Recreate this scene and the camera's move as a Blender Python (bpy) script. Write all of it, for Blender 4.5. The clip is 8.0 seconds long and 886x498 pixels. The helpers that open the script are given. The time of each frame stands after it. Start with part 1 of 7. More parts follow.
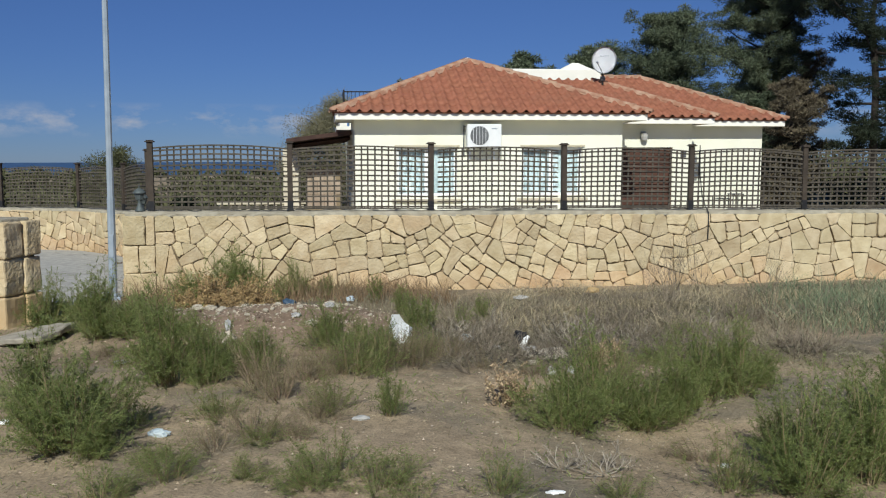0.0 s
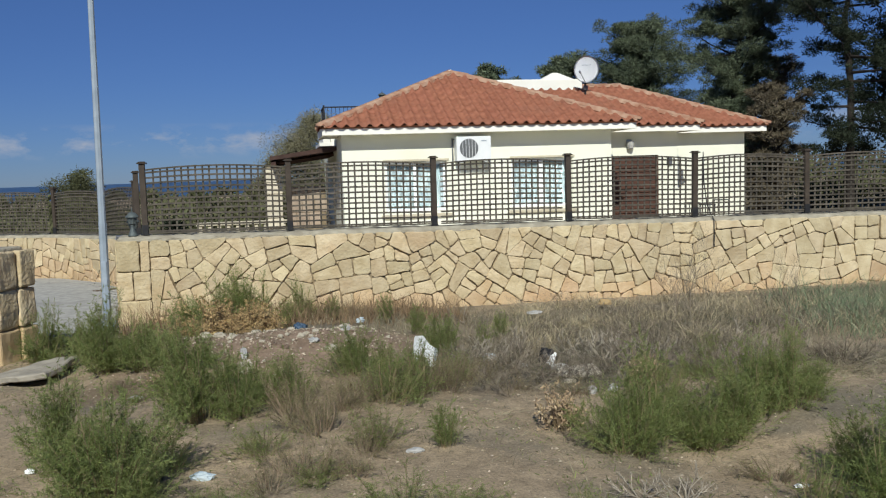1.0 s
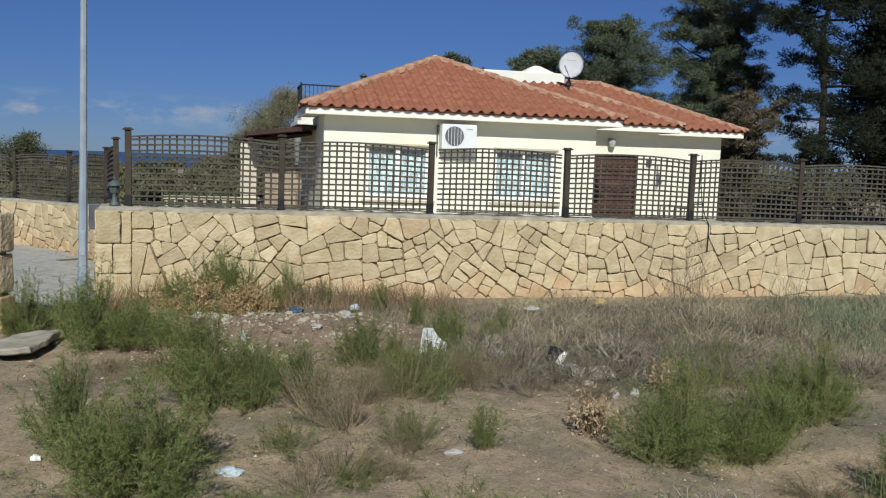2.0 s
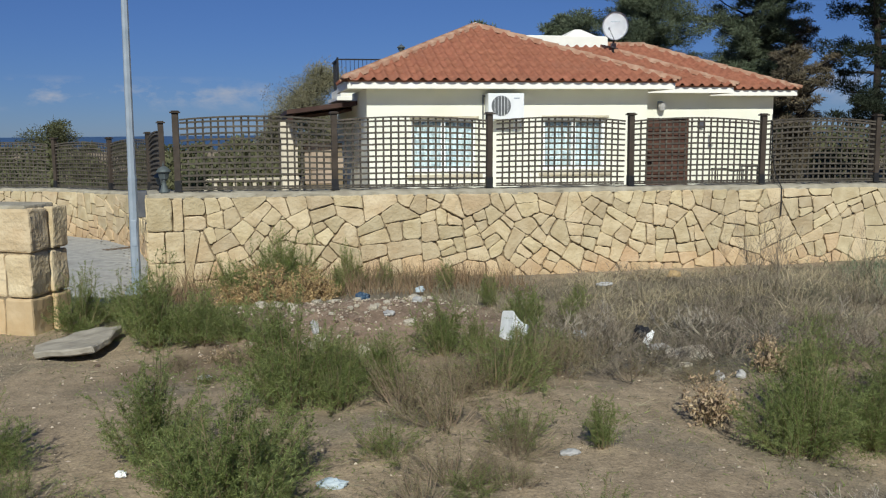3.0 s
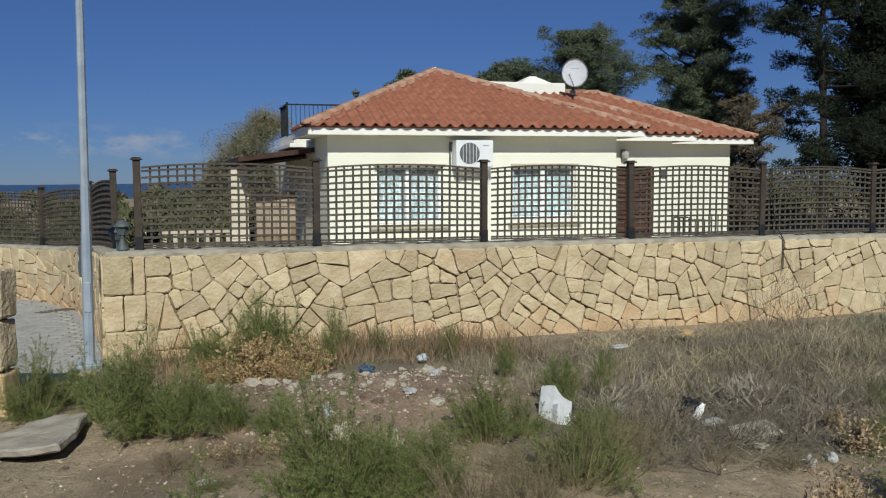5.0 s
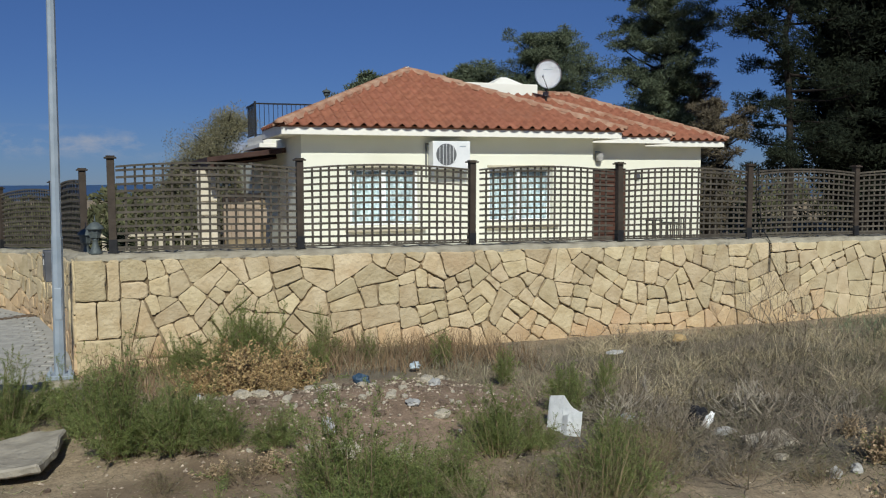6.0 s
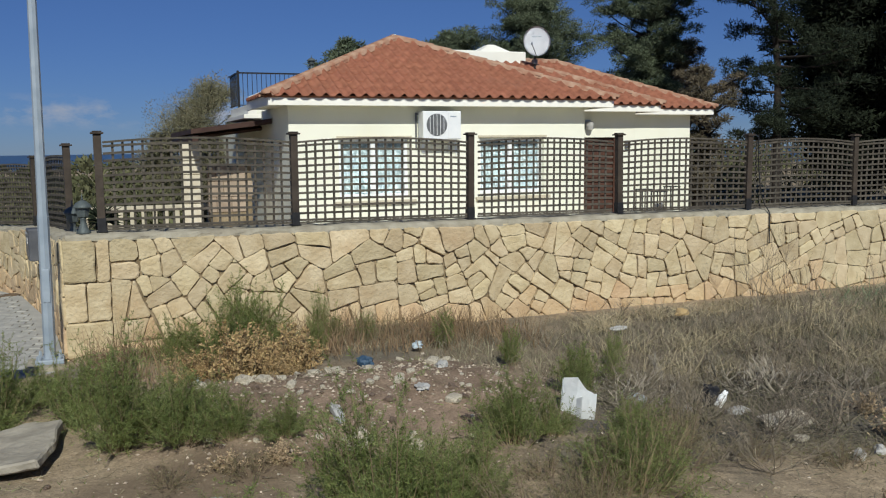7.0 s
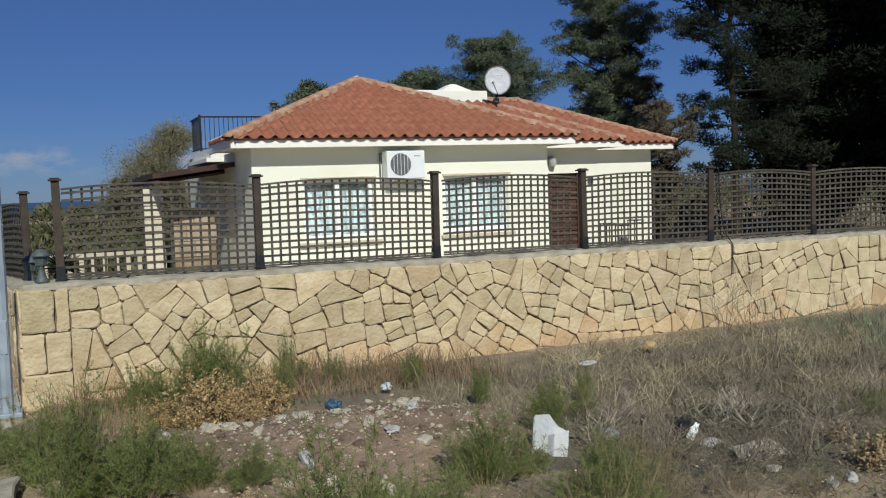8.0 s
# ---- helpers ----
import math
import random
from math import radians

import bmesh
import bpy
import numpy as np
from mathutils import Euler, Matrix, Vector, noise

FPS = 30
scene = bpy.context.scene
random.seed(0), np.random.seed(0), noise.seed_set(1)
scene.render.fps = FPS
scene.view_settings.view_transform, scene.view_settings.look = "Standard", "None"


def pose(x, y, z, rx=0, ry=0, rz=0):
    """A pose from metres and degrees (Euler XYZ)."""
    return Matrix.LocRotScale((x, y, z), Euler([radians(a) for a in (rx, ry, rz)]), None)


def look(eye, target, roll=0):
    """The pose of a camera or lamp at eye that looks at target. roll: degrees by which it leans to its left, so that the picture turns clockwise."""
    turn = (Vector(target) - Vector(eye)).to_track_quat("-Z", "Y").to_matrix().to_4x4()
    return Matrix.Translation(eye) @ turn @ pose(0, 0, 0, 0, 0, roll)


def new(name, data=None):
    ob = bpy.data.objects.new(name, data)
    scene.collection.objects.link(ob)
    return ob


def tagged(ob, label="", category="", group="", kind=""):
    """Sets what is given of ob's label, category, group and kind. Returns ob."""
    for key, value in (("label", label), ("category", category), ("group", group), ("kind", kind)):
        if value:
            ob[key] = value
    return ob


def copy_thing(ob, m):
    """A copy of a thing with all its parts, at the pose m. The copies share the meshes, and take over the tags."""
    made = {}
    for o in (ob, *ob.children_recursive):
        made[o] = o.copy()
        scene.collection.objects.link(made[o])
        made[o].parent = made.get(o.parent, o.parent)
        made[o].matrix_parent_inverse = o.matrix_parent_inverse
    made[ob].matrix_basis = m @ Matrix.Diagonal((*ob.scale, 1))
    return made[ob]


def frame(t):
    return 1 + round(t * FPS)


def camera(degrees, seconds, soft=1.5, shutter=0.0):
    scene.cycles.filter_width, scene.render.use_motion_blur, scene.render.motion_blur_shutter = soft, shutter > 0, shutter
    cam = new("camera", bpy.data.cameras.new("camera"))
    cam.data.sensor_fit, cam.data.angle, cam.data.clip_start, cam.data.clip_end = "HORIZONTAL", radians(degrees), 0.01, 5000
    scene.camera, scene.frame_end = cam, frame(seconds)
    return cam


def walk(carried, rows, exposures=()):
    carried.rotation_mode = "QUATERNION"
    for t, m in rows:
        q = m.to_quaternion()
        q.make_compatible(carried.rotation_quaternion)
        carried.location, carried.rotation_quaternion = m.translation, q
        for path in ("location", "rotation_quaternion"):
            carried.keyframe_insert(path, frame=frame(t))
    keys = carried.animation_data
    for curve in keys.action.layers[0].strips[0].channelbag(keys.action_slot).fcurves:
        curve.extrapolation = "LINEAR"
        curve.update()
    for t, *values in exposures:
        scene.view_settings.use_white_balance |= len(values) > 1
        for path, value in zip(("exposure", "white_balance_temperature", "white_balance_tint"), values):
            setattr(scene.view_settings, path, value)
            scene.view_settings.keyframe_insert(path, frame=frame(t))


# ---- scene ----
cam = camera(54.1, 8.0, soft=1.15)
PATH = [
    (0, (0.584, -0.219, 1.839), (0.853, 1.752, 1.632), -0.2),
    (0.5, (0.256, 0.002, 1.846), (0.592, 1.96, 1.614), -1.1),
    (1, (0.059, 0.192, 1.855), (0.414, 2.153, 1.677), -1.8),
    (1.2, (-0.055, 0.285, 1.857), (0.32, 2.242, 1.671), -0.6),
    (2.3, (-0.646, 0.818, 1.817), (-0.148, 2.743, 1.605), 1.6),
    (2.5, (-0.721, 0.941, 1.809), (-0.232, 2.867, 1.584), 0.8),
    (3, (-0.814, 1.231, 1.836), (-0.399, 3.169, 1.567), -0.5),
    (3.5, (-0.97, 1.467, 1.847), (-0.458, 3.384, 1.592), -1.5),
    (4, (-1.166, 1.783, 1.873), (-0.511, 3.661, 1.658), -0.9),
    (4.5, (-1.26, 2.127, 1.891), (-0.664, 4.033, 1.782), -0.9),
    (4.7, (-1.318, 2.25, 1.876), (-0.745, 4.16, 1.724), -0.6),
    (5.8, (-1.6, 2.75, 1.841), (-0.888, 4.612, 1.679), -0.3),
    (6, (-1.638, 2.825, 1.842), (-0.943, 4.693, 1.685), -0.3),
    (6.5, (-1.728, 3.008, 1.864), (-1.05, 4.874, 1.622), -0.8),
    (7, (-1.751, 3.115, 1.906), (-1.014, 4.96, 1.674), -0.7),
    (7.5, (-1.728, 3.147, 1.896), (-0.948, 4.981, 1.732), -1.7),
    (8, (-1.733, 3.149, 1.904), (-0.921, 4.97, 1.759), -2.0),
]
walk(cam, [(t, look(eye, target, roll)) for t, eye, target, roll in PATH], [(0, -0.02), (0.5, -0.03), (1, -0.01), (2.5, -0.07), (3, -0.02), (3.5, 0.0), (4, -0.06), (4.5, -0.17), (6, -0.2), (7, -0.16), (8, -0.17)])

# ---- world, sun ----
world = bpy.data.worlds.new("sky_world")
scene.world = world
world.use_nodes = True
wn, wl = world.node_tree.nodes, world.node_tree.links
wn.clear()
SUN_EL, SUN_AZ = 38.0, 192.0          # degrees; azimuth from +y towards +x
sky = wn.new("ShaderNodeTexSky")
sky.sky_type = "NISHITA"
sky.sun_disc = False
sky.sun_elevation, sky.sun_rotation = radians(SUN_EL), radians(SUN_AZ)
sky.altitude, sky.air_density, sky.dust_density, sky.ozone_density = 100, 0.75, 0.0, 6.0
wbg = wn.new("ShaderNodeBackground")
wbg.inputs["Strength"].default_value = 0.078
wout = wn.new("ShaderNodeOutputWorld")
# low fair-weather cloud bank just over the sea
wco = wn.new("ShaderNodeTexCoord")
wmap = wn.new("ShaderNodeMapping")
wmap.inputs["Scale"].default_value = (7.0, 7.0, 15.0)
wnoise = wn.new("ShaderNodeTexNoise")
wnoise.inputs["Scale"].default_value = 1.6
wnoise.inputs["Detail"].default_value = 7.0
wnoise.inputs["Roughness"].default_value = 0.62
wramp = wn.new("ShaderNodeValToRGB")
wramp.color_ramp.elements[0].position, wramp.color_ramp.elements[1].position = 0.50, 0.66
wsep = wn.new("ShaderNodeSeparateXYZ")
wband = wn.new("ShaderNodeMapRange")
wband.inputs["From Min"].default_value, wband.inputs["From Max"].default_value = 0.062, 0.046
wband2 = wn.new("ShaderNodeMapRange")
wband2.inputs["From Min"].default_value, wband2.inputs["From Max"].default_value = 0.022, 0.036
wm1 = wn.new("ShaderNodeMath")
wm1.operation = "MULTIPLY"
wm2 = wn.new("ShaderNodeMath")
wm2.operation = "MULTIPLY"
wmix = wn.new("ShaderNodeMixRGB")
wmix.inputs["Color2"].default_value = (4.4, 5.0, 6.2, 1)
whigh = wn.new("ShaderNodeMapRange")
whigh.inputs["From Min"].default_value, whigh.inputs["From Max"].default_value = -0.02, 0.42
whue = wn.new("ShaderNodeMixRGB")
whue.inputs["Color1"].default_value = (0.28, 0.36, 0.56, 1)
whue.inputs["Color2"].default_value = (0.66, 0.78, 1.0, 1)
wl.new(wco.outputs["Generated"], wmap.inputs["Vector"])
wl.new(wmap.outputs["Vector"], wnoise.inputs["Vector"])
wl.new(wnoise.outputs["Fac"], wramp.inputs["Fac"])
wl.new(wco.outputs["Generated"], wsep.inputs["Vector"])
wl.new(wsep.outputs["Z"], wband.inputs["Value"])
wl.new(wsep.outputs["Z"], wband2.inputs["Value"])
wl.new(wsep.outputs["Z"], whigh.inputs["Value"])
wl.new(wramp.outputs["Color"], wm1.inputs[0])
wl.new(wband.outputs["Result"], wm1.inputs[1])
wl.new(wm1.outputs["Value"], wm2.inputs[0])
wl.new(wband2.outputs["Result"], wm2.inputs[1])
wl.new(wm2.outputs["Value"], wmix.inputs["Fac"])
wtint = wn.new("ShaderNodeMixRGB")
wtint.blend_type = "MULTIPLY"
wtint.inputs["Fac"].default_value = 1.0
wl.new(whigh.outputs["Result"], whue.inputs["Fac"])
wl.new(whue.outputs["Color"], wtint.inputs["Color2"])
wl.new(sky.outputs["Color"], wtint.inputs["Color1"])
wl.new(wtint.outputs["Color"], wmix.inputs["Color1"])
wl.new(wmix.outputs["Color"], wbg.inputs["Color"])
wl.new(wbg.outputs["Background"], wout.inputs["Surface"])

sun_data = bpy.data.lights.new("sun", "SUN")
sun_data.energy, sun_data.angle, sun_data.color = 4.35, radians(0.53), (0.975, 0.985, 0.90)
sun_dir = Vector((math.sin(radians(SUN_AZ)) * math.cos(radians(SUN_EL)), math.cos(radians(SUN_AZ)) * math.cos(radians(SUN_EL)), math.sin(radians(SUN_EL))))
sun = new("sun", sun_data)
sun.matrix_world = look(sun_dir * 60, (0, 0, 0))


# ---- materials ----
def material(name, base, second=None, scale=6.0, rough=0.85, metal=0.0, bump=0.0, bump_scale=40.0, detail=6.0,
             contrast=(0.35, 0.7), piece=0.0, island=0.0, stain=None, stain_scale=0.8, stain_range=(0.55, 0.8), spec=0.3, through_light=0.0):
    """Two-colour noise with optional large stains, variation per piece and relief."""
    m = bpy.data.materials.new(name)
    m.use_nodes = True
    n, l = m.node_tree.nodes, m.node_tree.links
    b = n["Principled BSDF"]
    b.inputs["Roughness"].default_value = rough
    b.inputs["Metallic"].default_value = metal
    b.inputs["Specular IOR Level"].default_value = spec
    co = n.new("ShaderNodeTexCoord")
    src = co.outputs["Object"]
    if piece:
        info = n.new("ShaderNodeObjectInfo")
        add = n.new("ShaderNodeVectorMath")
        add.operation = "ADD"
        l.new(src, add.inputs[0])
        l.new(info.outputs["Location"], add.inputs[1])
        src = add.outputs["Vector"]
    nz = n.new("ShaderNodeTexNoise")
    nz.inputs["Scale"].default_value, nz.inputs["Detail"].default_value = scale, detail
    l.new(src, nz.inputs["Vector"])
    ramp = n.new("ShaderNodeValToRGB")
    ramp.color_ramp.elements[0].position, ramp.color_ramp.elements[1].position = contrast
    ramp.color_ramp.elements[0].color = (*base, 1)
    ramp.color_ramp.elements[1].color = (*(second or base), 1)
    l.new(nz.outputs["Fac"], ramp.inputs["Fac"])
    col = ramp.outputs["Color"]
    if stain:
        sz = n.new("ShaderNodeTexNoise")
        sz.inputs["Scale"].default_value, sz.inputs["Detail"].default_value = stain_scale, 5.0
        l.new(src, sz.inputs["Vector"])
        sr = n.new("ShaderNodeMapRange")
        sr.inputs["From Min"].default_value, sr.inputs["From Max"].default_value = stain_range
        l.new(sz.outputs["Fac"], sr.inputs["Value"])
        mx = n.new("ShaderNodeMixRGB")
        mx.inputs["Color2"].default_value = (*stain, 1)
        l.new(sr.outputs["Result"], mx.inputs["Fac"])
        l.new(col, mx.inputs["Color1"])
        col = mx.outputs["Color"]
    if piece or island:
        if piece:
            rnd = info.outputs["Random"]
        else:
            rnd = n.new("ShaderNodeNewGeometry").outputs["Random Per Island"]
        amount = piece or island
        mr = n.new("ShaderNodeMapRange")
        mr.inputs["To Min"].default_value, mr.inputs["To Max"].default_value = 1 - amount, 1 + amount
        l.new(rnd, mr.inputs["Value"])
        hs = n.new("ShaderNodeHueSaturation")
        l.new(mr.outputs["Result"], hs.inputs["Value"])
        mr2 = n.new("ShaderNodeMapRange")
        mr2.inputs["To Min"].default_value, mr2.inputs["To Max"].default_value = 0.5 - 0.008 * amount / 0.2, 0.5 + 0.006 * amount / 0.2
        fr = n.new("ShaderNodeMath")
        fr.operation = "FRACT"
        mu = n.new("ShaderNodeMath")
        mu.operation = "MULTIPLY"
        mu.inputs[1].default_value = 7.31
        l.new(rnd, mu.inputs[0])
        l.new(mu.outputs["Value"], fr.inputs[0])
        l.new(fr.outputs["Value"], mr2.inputs["Value"])
        l.new(mr2.outputs["Result"], hs.inputs["Hue"])
        l.new(col, hs.inputs["Color"])
        col = hs.outputs["Color"]
    l.new(col, b.inputs["Base Color"])
    if through_light:
        tr = n.new("ShaderNodeBsdfTranslucent")
        mxs = n.new("ShaderNodeMixShader")
        mxs.inputs["Fac"].default_value = through_light
        l.new(col, tr.inputs["Color"])
        l.new(b.outputs["BSDF"], mxs.inputs[1])
        l.new(tr.outputs["BSDF"], mxs.inputs[2])
        l.new(mxs.outputs["Shader"], n["Material Output"].inputs["Surface"])
    if bump:
        bz = n.new("ShaderNodeTexNoise")
        bz.inputs["Scale"].default_value, bz.inputs["Detail"].default_value = bump_scale, 8.0
        l.new(src, bz.inputs["Vector"])
        bp = n.new("ShaderNodeBump")
        bp.inputs["Strength"].default_value, bp.inputs["Distance"].default_value = bump, 0.02
        l.new(bz.outputs["Fac"], bp.inputs["Height"])
        l.new(bp.outputs["Normal"], b.inputs["Normal"])
    return m


M = {}
M["soil"] = material("dry_soil", (0.275, 0.211, 0.138), (0.402, 0.313, 0.209), 4.0, 0.95, bump=0.5, bump_scale=34, contrast=(0.3, 0.75), stain=(0.185, 0.16, 0.118), stain_scale=0.75, stain_range=(0.5, 0.64))
def speckle(m, scale, low, high):
    """Multiply a material's colour by fine grain at two scales."""
    n, l = m.node_tree.nodes, m.node_tree.links
    b = n["Principled BSDF"]
    col = b.inputs["Base Color"].links[0].from_socket
    co = n.new("ShaderNodeTexCoord")
    for k, (s, a, c) in enumerate(((scale, low, high), (scale * 0.16, 1 - (1 - low) * 0.6, 1 + (high - 1) * 0.6))):
        nz = n.new("ShaderNodeTexNoise")
        nz.inputs["Scale"].default_value, nz.inputs["Detail"].default_value, nz.inputs["Roughness"].default_value = s, 5.0, 0.7
        l.new(co.outputs["Object"], nz.inputs["Vector"])
        mr = n.new("ShaderNodeMapRange")
        mr.inputs["From Min"].default_value, mr.inputs["From Max"].default_value = 0.33, 0.67
        mr.inputs["To Min"].default_value, mr.inputs["To Max"].default_value = a, c
        l.new(nz.outputs["Fac"], mr.inputs["Value"])
        mx = n.new("ShaderNodeMixRGB")
        mx.blend_type = "MULTIPLY"
        mx.inputs["Fac"].default_value = 1.0
        l.new(col, mx.inputs["Color1"])
        l.new(mr.outputs["Result"], mx.inputs["Color2"])
        col = mx.outputs["Color"]
    l.new(col, b.inputs["Base Color"])


def earth_patch(m, cx, cy, rx, ry, dark, light):
    """Another kind of earth tipped on the ground, with a ragged edge."""
    n, l = m.node_tree.nodes, m.node_tree.links
    b = n["Principled BSDF"]
    col = b.inputs["Base Color"].links[0].from_socket
    co = n.new("ShaderNodeTexCoord")
    mp = n.new("ShaderNodeMapping")
    mp.inputs["Scale"].default_value = (1 / rx, 1 / ry, 0)
    mp.inputs["Location"].default_value = (-cx / rx, -cy / ry, 0)
    ln = n.new("ShaderNodeVectorMath")
    ln.operation = "LENGTH"
    nz = n.new("ShaderNodeTexNoise")
    nz.inputs["Scale"].default_value, nz.inputs["Detail"].default_value = 3.2, 6.0
    ad = n.new("ShaderNodeMath")
    mr = n.new("ShaderNodeMapRange")
    mr.inputs["From Min"].default_value, mr.inputs["From Max"].default_value = 1.75, 1.25
    ramp = n.new("ShaderNodeValToRGB")
    ramp.color_ramp.elements[0].position, ramp.color_ramp.elements[1].position = 0.35, 0.7
    ramp.color_ramp.elements[0].color, ramp.color_ramp.elements[1].color = (*dark, 1), (*light, 1)
    mx = n.new("ShaderNodeMixRGB")
    l.new(co.outputs["Object"], mp.inputs["Vector"])
    l.new(co.outputs["Object"], nz.inputs["Vector"])
    l.new(mp.outputs["Vector"], ln.inputs[0])
    l.new(ln.outputs["Value"], ad.inputs[0])
    l.new(nz.outputs["Fac"], ad.inputs[1])
    l.new(ad.outputs["Value"], mr.inputs["Value"])
    l.new(nz.outputs["Fac"], ramp.inputs["Fac"])
    l.new(mr.outputs["Result"], mx.inputs["Fac"])
    l.new(col, mx.inputs["Color1"])
    l.new(ramp.outputs["Color"], mx.inputs["Color2"])
    l.new(mx.outputs["Color"], b.inputs["Base Color"])


earth_patch(M["soil"], 0.1, 8.9, 1.55, 1.05, (0.20, 0.14, 0.098), (0.31, 0.224, 0.16))     # reddish tipped earth
earth_patch(M["soil"], 2.6, 8.05, 1.5, 0.85, (0.10, 0.09, 0.075), (0.17, 0.148, 0.12))       # ash of an old fire
speckle(M["soil"], 62.0, 0.66, 1.28)
M["clod"] = material("soil_clods", (0.22, 0.175, 0.12), (0.36, 0.29, 0.20), 5.0, 0.95, island=0.25)
M["straw_pale"] = material("pale_straw", (0.34, 0.285, 0.18), (0.46, 0.39, 0.25), 2.0, 0.85, island=0.3)
M["ochre"] = material("ochre_limestone", (0.52, 0.37, 0.20), (0.60, 0.46, 0.28), 4.0, 0.9, bump=0.4, bump_scale=14, piece=0.08, stain=(0.55, 0.45, 0.30), stain_scale=2.0)
M["needle_mid"] = material("deep_green_needles", (0.015, 0.022, 0.014), (0.033, 0.043, 0.026), 0.8, 0.8, island=0.4, spec=0.15)
M["rubble"] = material("rubble_soil", (0.27, 0.18, 0.13), (0.42, 0.33, 0.25), 9.0, 0.95, bump=1.0, bump_scale=30)
M["limestone"] = material("cream_limestone", (0.49, 0.385, 0.23), (0.62, 0.515, 0.335), 6.0, 0.9, bump=0.85, bump_scale=26, piece=0.15, stain=(0.50, 0.34, 0.18), stain_scale=1.6, stain_range=(0.58, 0.9))
M["limestone_far"] = material("cream_limestone_far", (0.49, 0.39, 0.24), (0.62, 0.52, 0.34), 6.0, 0.9, bump=0.5, bump_scale=26, island=0.15)
M["limestone_low"] = material("soil_stained_limestone", (0.50, 0.355, 0.205), (0.60, 0.46, 0.29), 6.0, 0.9, bump=0.85, bump_scale=26, piece=0.12, stain=(0.47, 0.31, 0.17), stain_scale=1.6, stain_range=(0.5, 0.85))
M["limestone_low_far"] = material("soil_stained_limestone_far", (0.50, 0.355, 0.205), (0.60, 0.46, 0.29), 6.0, 0.9, bump=0.5, bump_scale=26, island=0.12)
M["mortar"] = material("recessed_mortar", (0.17, 0.127, 0.075), (0.36, 0.285, 0.185), 4.0, 0.95, bump=0.6, bump_scale=60)
M["coping"] = material("cement_coping", (0.30, 0.27, 0.205), (0.44, 0.40, 0.315), 7.0, 0.95, bump=0.8, bump_scale=28, stain=(0.26, 0.225, 0.17), stain_scale=2.5)
M["lattice"] = material("weathered_brown_wood", (0.062, 0.053, 0.042), (0.118, 0.102, 0.080), 9.0, 0.8, bump=0.3, bump_scale=60, piece=0.18)
M["post"] = material("dark_brown_post", (0.045, 0.034, 0.026), (0.072, 0.055, 0.042), 8.0, 0.7, bump=0.3, bump_scale=50, piece=0.1)
M["shoe"] = material("black_steel_shoe", (0.025, 0.025, 0.027), (0.04, 0.04, 0.042), 20.0, 0.55, 0.4)
M["plaster"] = material("cream_white_plaster", (0.80, 0.795, 0.67), (0.84, 0.835, 0.72), 1.6, 0.9, bump=0.15, bump_scale=80, stain=(0.75, 0.735, 0.60), stain_scale=0.6)
M["fascia"] = material("white_fascia_paint", (0.82, 0.80, 0.72), (0.88, 0.86, 0.79), 3.0, 0.7)
M["tile"] = material("terracotta_tile", (0.245, 0.094, 0.055), (0.335, 0.134, 0.080), 7.0, 0.85, bump=0.3, bump_scale=40, piece=0.045, stain=(0.25, 0.11, 0.07), stain_scale=1.4)
M["tile_far"] = material("terracotta_tile_far", (0.245, 0.094, 0.055), (0.335, 0.134, 0.080), 7.0, 0.85, bump=0.3, bump_scale=40, island=0.045, stain=(0.25, 0.11, 0.07), stain_scale=1.4)
M["hip"] = material("pale_hip_tile", (0.32, 0.16, 0.10), (0.46, 0.31, 0.22), 5.0, 0.9, bump=0.5, bump_scale=30)
M["roofbed"] = material("roof_bedding", (0.22, 0.09, 0.05), (0.30, 0.13, 0.08), 6.0, 0.95)
M["shutter"] = material("brown_shutter", (0.066, 0.029, 0.019), (0.095, 0.043, 0.029), 5.0, 0.6)
M["sill"] = material("beige_sill", (0.50, 0.45, 0.34), (0.60, 0.54, 0.42), 8.0, 0.85)
M["whiteframe"] = material("white_window_frame", (0.80, 0.82, 0.82), (0.85, 0.86, 0.86), 3.0, 0.45)
M["curtain"] = material("pale_blue_curtain", (0.235, 0.295, 0.31), (0.33, 0.385, 0.39), 4.0, 0.9)
M["ac"] = material("white_enamel", (0.74, 0.76, 0.77), (0.80, 0.81, 0.81), 5.0, 0.4)
M["acgrille"] = material("grey_fan_grille", (0.12, 0.125, 0.13), (0.17, 0.175, 0.18), 9.0, 0.5, 0.2)
M["dish"] = material("pale_grey_dish", (0.82, 0.85, 0.88), (0.86, 0.88, 0.90), 4.0, 0.5)
M["iron"] = material("black_wrought_iron", (0.02, 0.02, 0.022), (0.035, 0.035, 0.037), 12.0, 0.5, 0.5)
M["galv"] = material("galvanised_steel", (0.28, 0.335, 0.39), (0.38, 0.435, 0.49), 6.0, 0.5, 0.1, bump=0.05, stain=(0.27, 0.31, 0.36), stain_scale=3.0)
M["concrete"] = material("drive_concrete", (0.33, 0.325, 0.305), (0.43, 0.42, 0.39), 4.0, 0.92, bump=0.6, bump_scale=30, stain=(0.22, 0.22, 0.205), stain_scale=0.9)
M["paver"] = material("grey_block_paver", (0.33, 0.325, 0.305), (0.44, 0.43, 0.40), 9.0, 0.92, bump=0.5, bump_scale=40, piece=0.04, stain=(0.27, 0.265, 0.245), stain_scale=1.2)
M["paver_far"] = material("grey_block_paver_far", (0.33, 0.325, 0.305), (0.44, 0.43, 0.40), 9.0, 0.92, bump=0.5, bump_scale=40, island=0.04, stain=(0.27, 0.265, 0.245), stain_scale=1.2)
